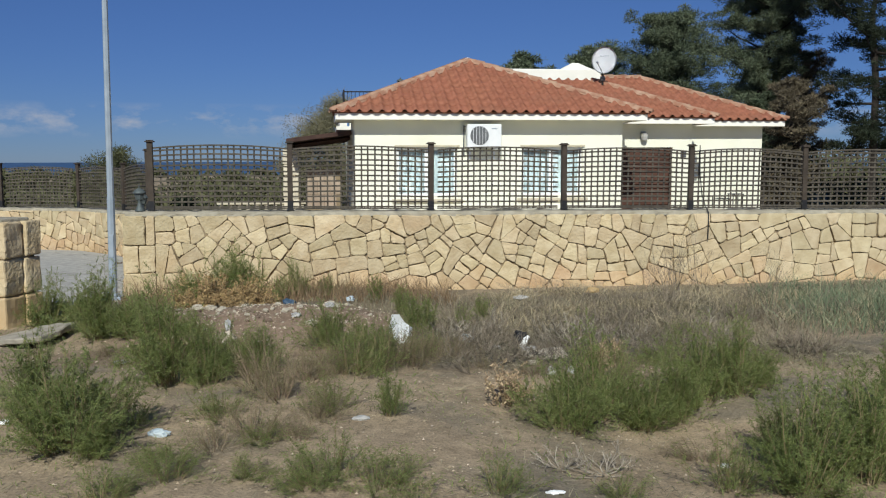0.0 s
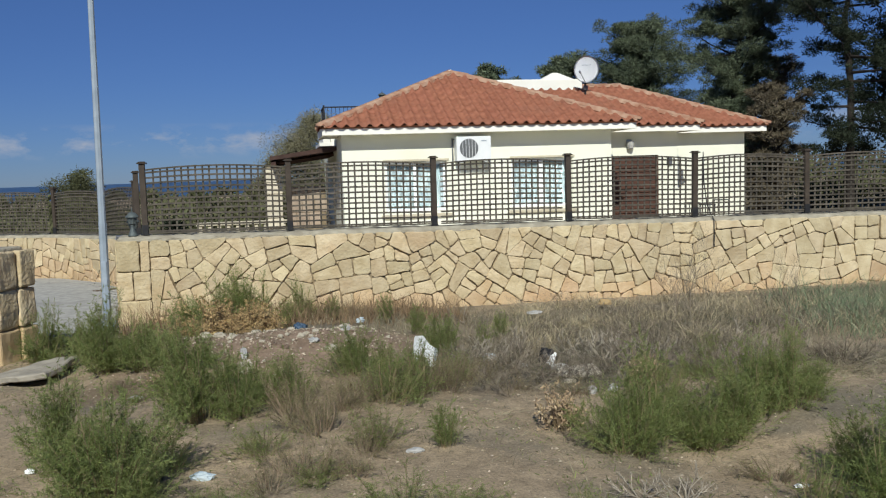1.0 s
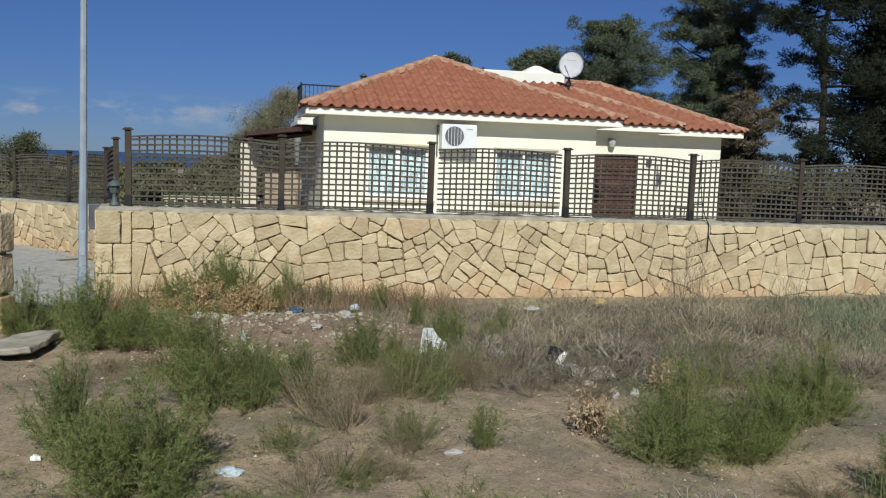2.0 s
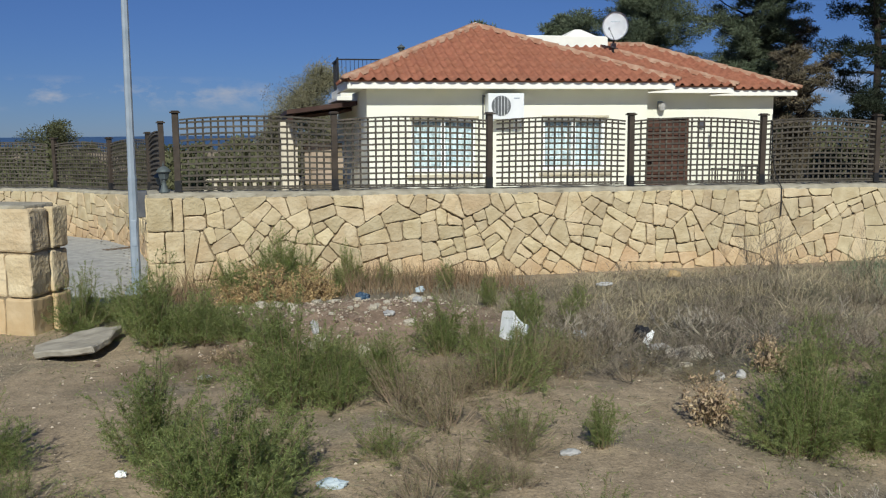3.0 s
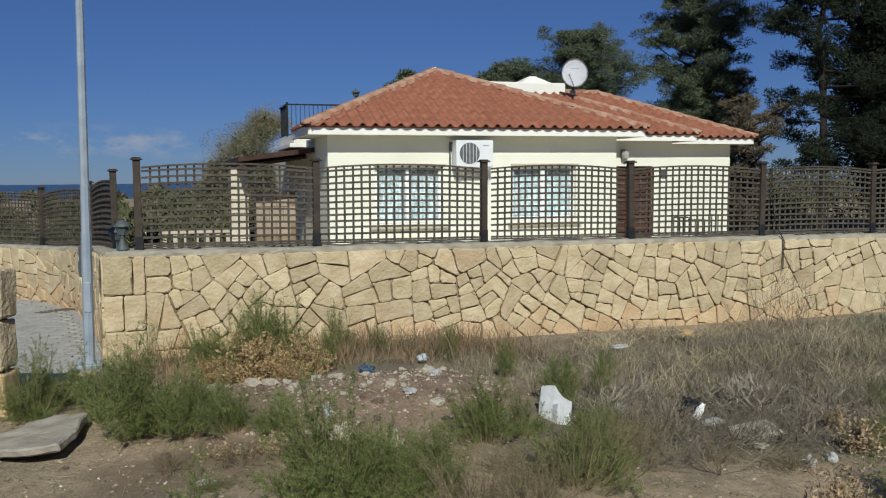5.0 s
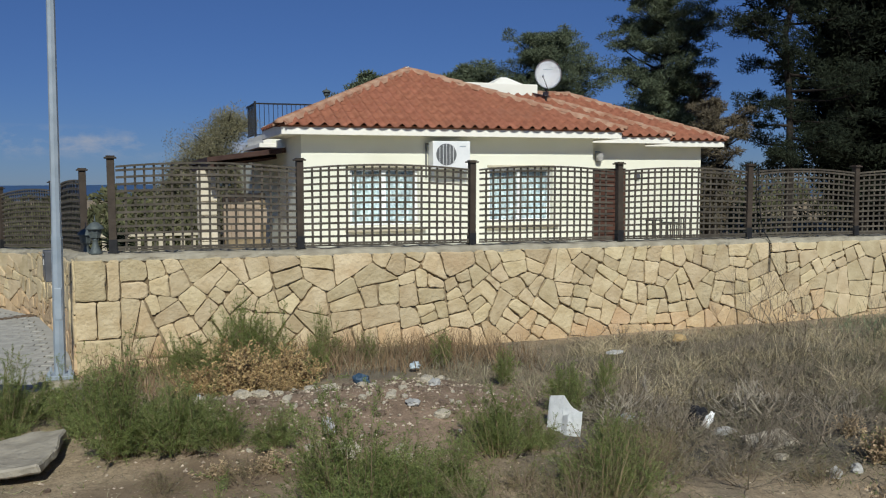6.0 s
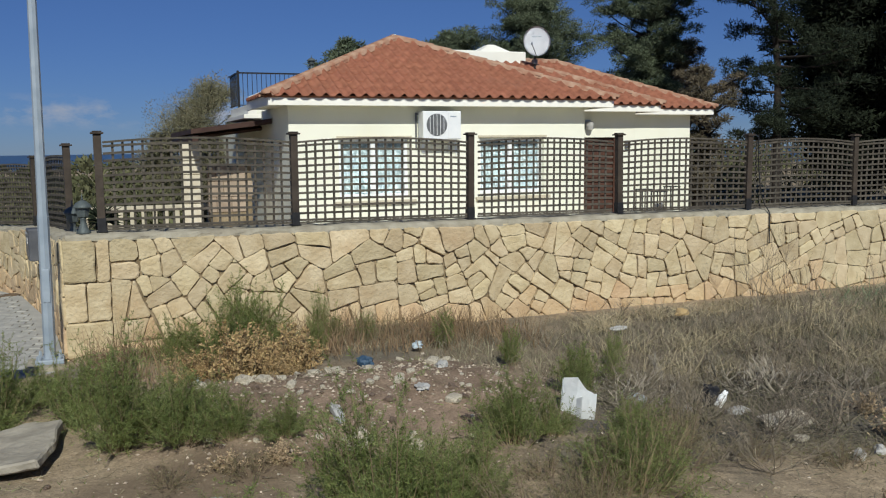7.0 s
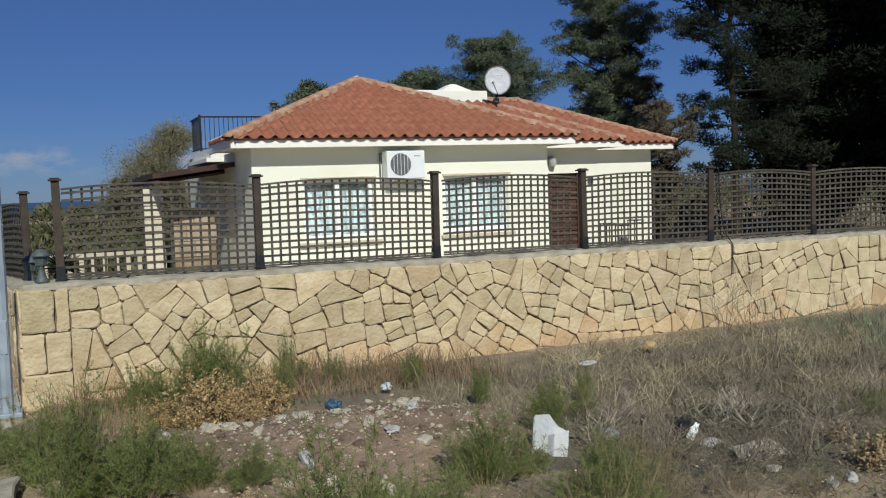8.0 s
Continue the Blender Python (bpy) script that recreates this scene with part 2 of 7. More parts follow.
M["drain"] = material("rusty_drain", (0.11, 0.08, 0.055), (0.17, 0.12, 0.08), 8.0, 0.9)
M["canopy"] = material("dark_stained_timber", (0.045, 0.022, 0.017), (0.075, 0.040, 0.03), 8.0, 0.7, bump=0.3)
M["mailbox"] = material("slate_grey_metal", (0.10, 0.105, 0.12), (0.14, 0.145, 0.16), 8.0, 0.5, 0.3)
M["lantern"] = material("grey_green_cast_metal", (0.085, 0.102, 0.104), (0.135, 0.157, 0.156), 14.0, 0.6, 0.3, bump=0.2)
M["slab"] = material("grey_stone_slab", (0.30, 0.27, 0.22), (0.42, 0.38, 0.31), 6.0, 0.9, bump=0.7, bump_scale=20)
M["rock"] = material("pale_rubble_stone", (0.38, 0.325, 0.25), (0.60, 0.54, 0.44), 8.0, 0.9, bump=0.6, island=0.2)
M["pebble"] = material("mixed_pebbles", (0.36, 0.29, 0.21), (0.55, 0.47, 0.37), 8.0, 0.9, island=0.35)
M["leaf"] = material("feathery_green_leaf", (0.195, 0.242, 0.078), (0.325, 0.38, 0.148), 3.0, 0.7, island=0.4, through_light=0.5)
M["leaf_olive"] = material("olive_brown_leaf", (0.22, 0.20, 0.10), (0.33, 0.29, 0.165), 3.0, 0.75, island=0.35, through_light=0.4)
M["leaf_dry"] = material("dry_golden_leaf", (0.34, 0.235, 0.11), (0.46, 0.335, 0.165), 3.0, 0.85, island=0.35)
M["leaf_crisp"] = material("crisp_brown_leaf", (0.35, 0.255, 0.15), (0.48, 0.37, 0.235), 3.0, 0.85, island=0.35)
M["stem_red"] = material("reddish_dry_stem", (0.21, 0.145, 0.10), (0.32, 0.24, 0.17), 9.0, 0.85)
M["stem"] = material("plant_stem", (0.22, 0.165, 0.09), (0.30, 0.235, 0.14), 9.0, 0.85)
M["twig"] = material("grey_dry_twig", (0.165, 0.137, 0.100), (0.31, 0.26, 0.19), 1.2, 0.9, island=0.4)
M["twig_pale"] = material("bleached_branch", (0.30, 0.265, 0.21), (0.45, 0.395, 0.31), 6.0, 0.9, island=0.25)
M["rag"] = material("grey_plastic_sheet", (0.34, 0.335, 0.32), (0.50, 0.49, 0.47), 9.0, 0.5, bump=0.8, bump_scale=14)
M["straw"] = material("dry_straw_grass", (0.212, 0.190, 0.124), (0.34, 0.305, 0.20), 2.0, 0.85, island=0.4, stain=(0.150, 0.136, 0.096), stain_scale=0.5, stain_range=(0.42, 0.62))
M["reed"] = material("blue_green_reed", (0.125, 0.165, 0.095), (0.205, 0.245, 0.145), 2.0, 0.75, island=0.3)
M["needle"] = material("dark_conifer_needles", (0.062, 0.085, 0.05), (0.117, 0.14, 0.083), 0.8, 0.75, island=0.4)
M["russet"] = material("russet_dry_stalks", (0.20, 0.135, 0.075), (0.28, 0.20, 0.12), 2.0, 0.85, island=0.35)
# near-black copy of the needles: the crowns' shade is put into the colour
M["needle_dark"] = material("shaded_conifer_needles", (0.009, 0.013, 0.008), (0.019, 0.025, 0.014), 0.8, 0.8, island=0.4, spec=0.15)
M["needle_brown"] = material("browned_conifer_needles", (0.095, 0.082, 0.052), (0.165, 0.132, 0.085), 0.8, 0.8, island=0.35)
M["olive"] = material("grey_green_olive_leaf", (0.155, 0.148, 0.085), (0.235, 0.215, 0.13), 0.8, 0.75, island=0.35)
M["bark"] = material("grey_brown_bark", (0.022, 0.018, 0.015), (0.042, 0.034, 0.028), 7.0, 0.95, bump=0.8, bump_scale=18)
M["scrub"] = material("distant_scrub", (0.07, 0.078, 0.035), (0.12, 0.12, 0.06), 0.5, 0.9, island=0.3)
M["bagwhite"] = material("crumpled_white_plastic", (0.88, 0.90, 0.90), (0.93, 0.94, 0.93), 9.0, 0.45, bump=0.5, bump_scale=18)
M["bagblue"] = material("blue_plastic", (0.03, 0.062, 0.11), (0.06, 0.11, 0.17), 9.0, 0.4, bump=0.6)
M["bagpale"] = material("pale_blue_plastic", (0.36, 0.44, 0.50), (0.52, 0.59, 0.63), 9.0, 0.4, bump=0.6)
M["bagblack"] = material("black_plastic", (0.012, 0.012, 0.014), (0.025, 0.025, 0.027), 9.0, 0.35, bump=0.6)
M["brick"] = material("pinkish_clay_block", (0.36, 0.28, 0.21), (0.46, 0.365, 0.28), 6.0, 0.9, piece=0.12)
M["paving"] = material("cream_garden_stone", (0.62, 0.55, 0.42), (0.72, 0.66, 0.53), 6.0, 0.9, bump=0.4, piece=0.1)
M["sea"] = material("open_sea", (0.03, 0.062, 0.115), (0.035, 0.07, 0.125), 0.02, 0.35)

glass = bpy.data.materials.new("window_glass")
glass.use_nodes = True
gb = glass.node_tree.nodes["Principled BSDF"]
gb.inputs["Base Color"].default_value = (0.95, 0.98, 1.0, 1)
gb.inputs["Roughness"].default_value = 0.03
gb.inputs["Transmission Weight"].default_value = 1.0
gb.inputs["IOR"].default_value = 1.45
M["glass"] = glass


# ---- mesh helpers ----
def mesh_of(name, verts, faces, mat, smooth=False):
    me = bpy.data.meshes.new(name)
    me.from_pydata([tuple(v) for v in verts], [], [tuple(f) for f in faces])
    me.materials.append(mat)
    if smooth:
        me.polygons.foreach_set("use_smooth", [True] * len(me.polygons))
    me.update()
    return me


def put_mesh(name, me, parent=None, m=None, label=""):
    ob = new(name, me)
    if parent:
        ob.parent = parent
    if m is not None:
        ob.matrix_basis = m
    if label:
        ob["label"] = label
    return ob


def part(name, bm, mat, parent=None, label="", m=None, smooth=False):
    """One bmesh as one mesh object under a thing or a part."""
    me = bpy.data.meshes.new(name)
    bm.normal_update()
    bm.to_mesh(me)
    bm.free()
    me.materials.append(mat)
    if smooth:
        me.polygons.foreach_set("use_smooth", [True] * len(me.polygons))
    return put_mesh(name, me, parent, m, label)


def thing(name, label, category, group="", m=None, kind=""):
    ob = new(name)
    ob.empty_display_size = 0.1
    if m is not None:
        ob.matrix_basis = m
    return tagged(ob, label, category, group, kind)


def add_box(bm, x0, x1, y0, y1, z0, z1, bevel=0.0):
    r = bmesh.ops.create_cube(bm, size=1.0)
    vs = r["verts"]
    for v in vs:
        v.co = Vector((x0 + (v.co.x + 0.5) * (x1 - x0), y0 + (v.co.y + 0.5) * (y1 - y0), z0 + (v.co.z + 0.5) * (z1 - z0)))
    if bevel > 0:
        es = list({e for v in vs for e in v.link_edges})
        bmesh.ops.bevel(bm, geom=es, offset=bevel, segments=2, affect="EDGES", profile=0.5)
    return bm


def box(x0, x1, y0, y1, z0, z1, bevel=0.0):
    return add_box(bmesh.new(), x0, x1, y0, y1, z0, z1, bevel)


def add_tube(bm, p, q, r0, r1, seg=10, caps=True):
    p, q = Vector(p), Vector(q)
    d = q - p
    res = bmesh.ops.create_cone(bm, cap_ends=caps, segments=seg, radius1=r0, radius2=r1, depth=d.length)
    t = Matrix.Translation((p + q) / 2) @ d.to_track_quat("Z", "Y").to_matrix().to_4x4()
    bmesh.ops.transform(bm, matrix=t, verts=res["verts"])
    return bm


def tube(p, q, r0, r1, seg=10):
    return add_tube(bmesh.new(), p, q, r0, r1, seg)


def lathe(profile, seg=16):
    """Solid of revolution about z from (radius, height) pairs."""
    bm = bmesh.new()
    rings = []
    for r, z in profile:
        rings.append([bm.verts.new((r * math.cos(2 * math.pi * i / seg), r * math.sin(2 * math.pi * i / seg), z)) for i in range(seg)])
    for a, b in zip(rings, rings[1:]):
        for i in range(seg):
            bm.faces.new((a[i], a[(i + 1) % seg], b[(i + 1) % seg], b[i]))
    bm.faces.new(rings[0][::-1])
    bm.faces.new(rings[-1])
    return bm


def smooth01(a, b, v):
    t = min(1.0, max(0.0, (v - a) / (b - a)))
    return t * t * (3 - 2 * t)


# ---- ground ----
def burnt_patch(m, centre, radius, colour):
    """A sooty patch with a frayed outline on the soil."""
    n, l = m.node_tree.nodes, m.node_tree.links
    b = n["Principled BSDF"]
    old = b.inputs["Base Color"].links[0].from_socket
    co = n.new("ShaderNodeTexCoord")
    nz = n.new("ShaderNodeTexNoise")
    nz.inputs["Scale"].default_value, nz.inputs["Detail"].default_value = 2.2, 6.0
    l.new(co.outputs["Object"], nz.inputs["Vector"])
    sub = n.new("ShaderNodeVectorMath")
    sub.operation = "SUBTRACT"
    sub.inputs[1].default_value = centre
    l.new(co.outputs["Object"], sub.inputs[0])
    sc = n.new("ShaderNodeVectorMath")
    sc.operation = "MULTIPLY"
    sc.inputs[1].default_value = (1 / radius[0], 1 / radius[1], 0)
    l.new(sub.outputs["Vector"], sc.inputs[0])
    ln = n.new("ShaderNodeVectorMath")
    ln.operation = "LENGTH"
    l.new(sc.outputs["Vector"], ln.inputs[0])
    ad = n.new("ShaderNodeMath")
    l.new(ln.outputs["Value"], ad.inputs[0])
    l.new(nz.outputs["Fac"], ad.inputs[1])
    mr = n.new("ShaderNodeMapRange")
    mr.inputs["From Min"].default_value, mr.inputs["From Max"].default_value = 1.55, 1.1
    mr.inputs["To Max"].default_value = 0.75
    l.new(ad.outputs["Value"], mr.inputs["Value"])
    mx = n.new("ShaderNodeMixRGB")
    mx.inputs["Color2"].default_value = (*colour, 1)
    l.new(mr.outputs["Result"], mx.inputs["Fac"])
    l.new(old, mx.inputs["Color1"])
    l.new(mx.outputs["Color"], b.inputs["Base Color"])


burnt_patch(M["soil"], (2.55, 8.35, 0), (1.5, 0.75), (0.10, 0.085, 0.068))
burnt_patch(M["soil"], (-1.3, 8.0, 0), (0.9, 0.5), (0.16, 0.115, 0.075))
burnt_patch(M["soil"], (6.0, 10.2, 0), (5.5, 1.5), (0.13, 0.11, 0.085))


def ground_z(x, y):
    def g(cx, cy, sx, sy, h):
        return h * math.exp(-((x - cx) / sx) ** 2 - ((y - cy) / sy) ** 2)
    z = 0.01
    z += 0.075 * smooth01(8.0, 6.5, y) * smooth01(2.2, 1.0, x)
    z += g(3.1, 5.2, 1.1, 1.2, -0.17) + g(2.5, 8.5, 0.9, 0.9, -0.11)
    z += g(0.05, 8.95, 1.2, 0.85, 0.28) + g(-1.05, 9.5, 0.5, 0.5, 0.10) + g(0.75, 9.5, 0.5, 0.45, 0.06) + g(0.5, 10.4, 1.0, 0.6, 0.07)
    z += 0.05 * smooth01(10.8, 11.5, y) * smooth01(12.5, 11.9, y) * smooth01(2.2, 1.2, x)
    if -40 < x < 40 and -30 < y < 60:
        z += 0.022 * noise.noise(Vector((x * 0.9, y * 0.9, 0.3))) + 0.012 * noise.noise(Vector((x * 3.1, y * 3.1, 1.7)))
        near = smooth01(9.0, 6.0, abs(x - 1.5)) * smooth01(12.0, 11.0, y)
        z += near * 0.007 * noise.noise(Vector((x * 3.3 + y * 0.6, y * 3.7 - x * 0.9, 4.0)))
        rough = math.exp(-((x - 0.05) / 1.4) ** 2 - ((y - 8.95) / 0.95) ** 2)
        z += rough * (0.05 * noise.noise(Vector((x * 3.6, y * 3.6, 8.0))) + 0.022 * noise.noise(Vector((x * 9.0, y * 9.0, 2.0))))
    # sunken bed under the drive
    z -= 0.16 * smooth01(-1.9, -2.3, x) * smooth01(11.0, 11.6, y) * smooth01(40, 30, y)
    far = math.hypot(x, y)
    z -= 13.5 * smooth01(60, 620, far)
    return z


def axis(lo, fine_lo, fine_hi, hi, step, grow=1.22):
    a = list(np.arange(fine_lo, fine_hi + 1e-6, step))
    s, v = step, fine_hi
    while v < hi:
        s *= grow
        v += s
        a.append(min(v, hi))
    s, v, b = step, fine_lo, []
    while v > lo:
        s *= grow
        v -= s
        b.append(max(v, lo))
    return b[::-1] + a


GX = axis(-4950, -4.2, 9.5, 4950, 0.09)
GY = axis(-4950, 2.5, 12.2, 4950, 0.09)
gverts = [(x, y, ground_z(x, y)) for y in GY for x in GX]
nx = len(GX)
gfaces = [(j * nx + i, j * nx + i + 1, (j + 1) * nx + i + 1, (j + 1) * nx + i) for j in range(len(GY) - 1) for i in range(nx - 1)]
ground = put_mesh("ground", mesh_of("ground", gverts, gfaces, M["soil"], True))
tagged(ground, "dry pinkish-tan bare soil with stones and weeds", "ground", kind="structure")

bm = bmesh.new()
for k, (yy, zz) in enumerate(((430, -11.6), (4960, -11.6))):
    for xx in (-4950, 4950):
        bm.verts.new((xx, yy, zz))
bm.verts.ensure_lookup_table()
bm.faces.new([bm.verts[i] for i in (0, 1, 3, 2)])
sea = part("water", bm, M["sea"])
tagged(sea, "deep blue open sea reaching the horizon", "sea", kind="structure")


# ---- rubble-stone walls ----
def clip_poly(poly, nrm, off):
    out = []
    for i, p in enumerate(poly):
        q = poly[(i + 1) % len(poly)]
        dp, dq = p[0] * nrm[0] + p[1] * nrm[1] - off, q[0] * nrm[0] + q[1] * nrm[1] - off
        if dp <= 0:
            out.append(p)
        if dp * dq < 0:
            t = dp / (dp - dq)
            out.append((p[0] + t * (q[0] - p[0]), p[1] + t * (q[1] - p[1])))
    return out


def poly_area(poly):
    return 0.5 * sum(p[0] * q[1] - q[0] * p[1] for p, q in zip(poly, poly[1:] + poly[:1]))


def inset_uneven(poly, gap, rng):
    """Shrink a stone by a joint of its own width on every side."""
    out = poly
    for p, q in zip(poly, poly[1:] + poly[:1]):
        ex, ey = q[0] - p[0], q[1] - p[1]
        L = math.hypot(ex, ey)
        if L < 1e-6:
            continue
        g = gap * rng.choice((0.2, 0.5, 0.8, 1.2, 2.2))
        tilt = rng.uniform(-0.03, 0.03)
        n = (ey / L - ex / L * tilt, -ex / L - ey / L * tilt)
        mx, my = (p[0] + q[0]) / 2, (p[1] + q[1]) / 2
        out = clip_poly(out, n, n[0] * mx + n[1] * my - g)
        if len(out) < 3:
            return []
    return out


def squareness(poly):
    """How compact a piece is, less for sharp corners."""
    per = sum(math.hypot(q[0] - p[0], q[1] - p[1]) for p, q in zip(poly, poly[1:] + poly[:1]))
    sharp = 0.0
    n = len(poly)
    for i in range(n):
        a, b, c = poly[i - 1], poly[i], poly[(i + 1) % n]
        u, v = (a[0] - b[0], a[1] - b[1]), (c[0] - b[0], c[1] - b[1])
        sharp = max(sharp, (u[0] * v[0] + u[1] * v[1]) / max(math.hypot(*u) * math.hypot(*v), 1e-9))
    return poly_area(poly) / max(per * per, 1e-9) - 0.06 * max(0.0, sharp - 0.2) - (0.03 if n < 4 else 0.0)


def split_stone(poly, target, rng, out):
    """Break a lump at its best of a few random cuts until the pieces have the size of one stone."""
    if poly_area(poly) < target * rng.choice((0.6, 0.85, 1.0, 1.25, 1.6)):
        out.append(poly)
        return
    best, pair = -9.0, None
    for k in range(14):
        a = rng.uniform(0, math.pi)
        n = (math.cos(a), math.sin(a))
        d = [p[0] * n[0] + p[1] * n[1] for p in poly]
        off = min(d) + (max(d) - min(d)) * rng.uniform(0.36, 0.64)
        two = [clip_poly(poly, (n[0] * s, n[1] * s), off * s) for s in (1, -1)]
        if min(len(t) for t in two) < 3:
            continue
        two = [[p for q, p in enumerate(t) if math.hypot(p[0] - t[q - 1][0], p[1] - t[q - 1][1]) > 0.008] for t in two]
        if min(len(t) for t in two) < 3:
            continue
        score = min(squareness(t) for t in two)
        if score > best:
            best, pair = score, two
    if pair is None:
        out.append(poly)
        return
    for t in pair:
        split_stone(t, target, rng, out)


def stone_cells(u0, u1, v0, v1, size, rng, gap=0.0044, quoin=True):
    """Fitted rubble: angular four- and five-sided stones with small fillers in their corners, and squared quoins at the first end."""
    cells = []
    edge = u0
    if quoin:
        edge = u0 + 0.41
        top = v1
        for h, cuts in ((0.40, (0.29,)), (0.37, (0.195,)), (0.34, ()), (0.30, (0.21,))):
            low = max(v0, top - h)
            xs = [u0] + [u0 + c for c in cuts] + [edge]
            for a, b in zip(xs, xs[1:]):
                cells.append([(a + 0.004, low + 0.005), (b - 0.005, low + 0.005), (b - 0.005, top - 0.004), (a + 0.004, top - 0.004)])
            top = low
            if top <= v0:
                break
    step = size * 2.7
    seeds = []
    for i in range(-1, int((u1 - edge) / step) + 2):
        for j in range(-1, int((v1 - v0) / step) + 2):
            seeds.append((edge + (i + 0.5 * (j % 2) + rng.uniform(-0.3, 0.3)) * step, v0 + (j + rng.uniform(-0.3, 0.3)) * step))
    whole = []
    for i, (a, b) in enumerate(seeds):
        w = step * 1.6
        if a - w > u1 or a + w < edge:
            continue
        poly = [(max(edge, a - w), v0), (min(u1, a + w), v0), (min(u1, a + w), v1), (max(edge, a - w), v1)]
        for j, (c, d) in enumerate(seeds):
            if i == j or abs(c - a) > 2.4 * step:
                continue
            dx, dy = c - a, d - b
            L = math.hypot(dx, dy)
            n = (dx / L, dy / L)
            poly = clip_poly(poly, n, n[0] * a + n[1] * b + L / 2)
            if len(poly) < 3:
                break
        if len(poly) >= 3 and poly_area(poly) > 1e-4:
            split_stone(poly, size * size, rng, whole)
    for poly in whole:
        pieces = [poly]
        if poly_area(poly) > 0.5 * size * size and rng.random() < 0.55:
            k = rng.randrange(len(poly))
            p, a, b = poly[k], poly[k - 1], poly[(k + 1) % len(poly)]
            la, lb = math.hypot(a[0] - p[0], a[1] - p[1]), math.hypot(b[0] - p[0], b[1] - p[1])
            if min(la, lb) > 0.09:
                ca, cb = rng.uniform(0.03, 0.065) / la, rng.uniform(0.03, 0.065) / lb
                qa, qb = (p[0] + (a[0] - p[0]) * ca, p[1] + (a[1] - p[1]) * ca), (p[0] + (b[0] - p[0]) * cb, p[1] + (b[1] - p[1]) * cb)
                pieces = [poly[:k] + [qa, qb] + poly[k + 1:]]
                if rng.random() < 0.6:
                    pieces.append([qa, p, qb])
        for q in pieces:
            q = inset_uneven(q, gap, rng)
            q = [p for k, p in enumerate(q) if math.hypot(p[0] - q[k - 1][0], p[1] - q[k - 1][1]) > 0.012]
            if len(q) >= 3 and poly_area(q) > 0.0005:
                cells.append(q)
    return cells


def stone_mesh(poly, proud, rng):
    """Local stone: u, v in its plane, w outwards. Rounded corners, domed and tilted face."""
    cu, cv = sum(p[0] for p in poly) / len(poly), sum(p[1] for p in poly) / len(poly)
    ring = []
    n = len(poly)
    for i, p in enumerate(poly):
        a, b = poly[i - 1], poly[(i + 1) % n]
        for o in (a, b):
            L = math.hypot(o[0] - p[0], o[1] - p[1])
            k = min(0.026, L * 0.22) / max(L, 1e-6) * rng.uniform(0.3, 1.5)
            ring.append((p[0] + (o[0] - p[0]) * k - cu, p[1] + (o[1] - p[1]) * k - cv))
        L = math.hypot(b[0] - p[0], b[1] - p[1])
        if L > 0.09:
            nx_, ny_ = (p[1] - b[1]) / L, (b[0] - p[0]) / L
            for f in ((0.5,) if L < 0.2 else (0.36, 0.66)):
                f += rng.uniform(-0.07, 0.07)
                w = rng.uniform(-0.003, 0.009)
                ring.append((p[0] + (b[0] - p[0]) * f + nx_ * w - cu, p[1] + (b[1] - p[1]) * f + ny_ * w - cv))
    m = len(ring)
    tu, tv = rng.uniform(-0.06, 0.06), rng.uniform(-0.06, 0.06)
    span = max(math.hypot(*p) for p in ring)
    verts = [(p[0], p[1], -0.07) for p in ring]
    verts += [(p[0], p[1], proud * rng.uniform(0.45, 0.75) + tu * p[0] + tv * p[1]) for p in ring]
    shrink = 1 - min(0.3, 0.02 / span)
    verts += [(p[0] * shrink, p[1] * shrink, proud * rng.uniform(0.9, 1.1) + tu * p[0] + tv * p[1]) for p in ring]
    verts.append((0, 0, proud * rng.uniform(1.05, 1.3)))
    faces = []
    for i in range(m):
        j = (i + 1) % m
        faces += [(i, j, m + j, m + i), (m + i, m + j, 2 * m + j, 2 * m + i), (2 * m + i, 2 * m + j, 3 * m)]
    return (cu, cv), verts, faces


class Path:
    """A polyline in plan with smooth rounding; outwards is to the right of the way."""
    def __init__(self, pts):
        dense = []
        n = len(pts)
        for i in range(n - 1):
            p0, p1, p2, p3 = pts[max(i - 1, 0)], pts[i], pts[i + 1], pts[min(i + 2, n - 1)]
            for k in range(8):
                t = k / 8
                dense.append(tuple(0.5 * (2 * b + (c - a) * t + (2 * a - 5 * b + 4 * c - d) * t * t + (3 * b - a - 3 * c + d) * t ** 3) for a, b, c, d in zip(p0, p1, p2, p3)))
        dense.append(tuple(pts[-1]))
        self.p = dense
        self.s = [0.0]
        for a, b in zip(dense, dense[1:]):
            self.s.append(self.s[-1] + math.hypot(b[0] - a[0], b[1] - a[1]))
        self.length = self.s[-1]

    def at(self, u):
        i = 0
        while i < len(self.s) - 2 and self.s[i + 1] < u:
            i += 1
        a, b = self.p[i], self.p[i + 1]
        L = max(self.s[i + 1] - self.s[i], 1e-9)
        t = (u - self.s[i]) / L
        d = ((b[0] - a[0]) / L, (b[1] - a[1]) / L)
        return (a[0] + (b[0] - a[0]) * t, a[1] + (b[1] - a[1]) * t), d

    def frame_at(self, u, z):
        (x, y), d = self.at(u)
        return Matrix(((d[0], 0, d[1], x), (d[1], 0, -d[0], y), (0, 1, 0, z), (0, 0, 0, 1)))


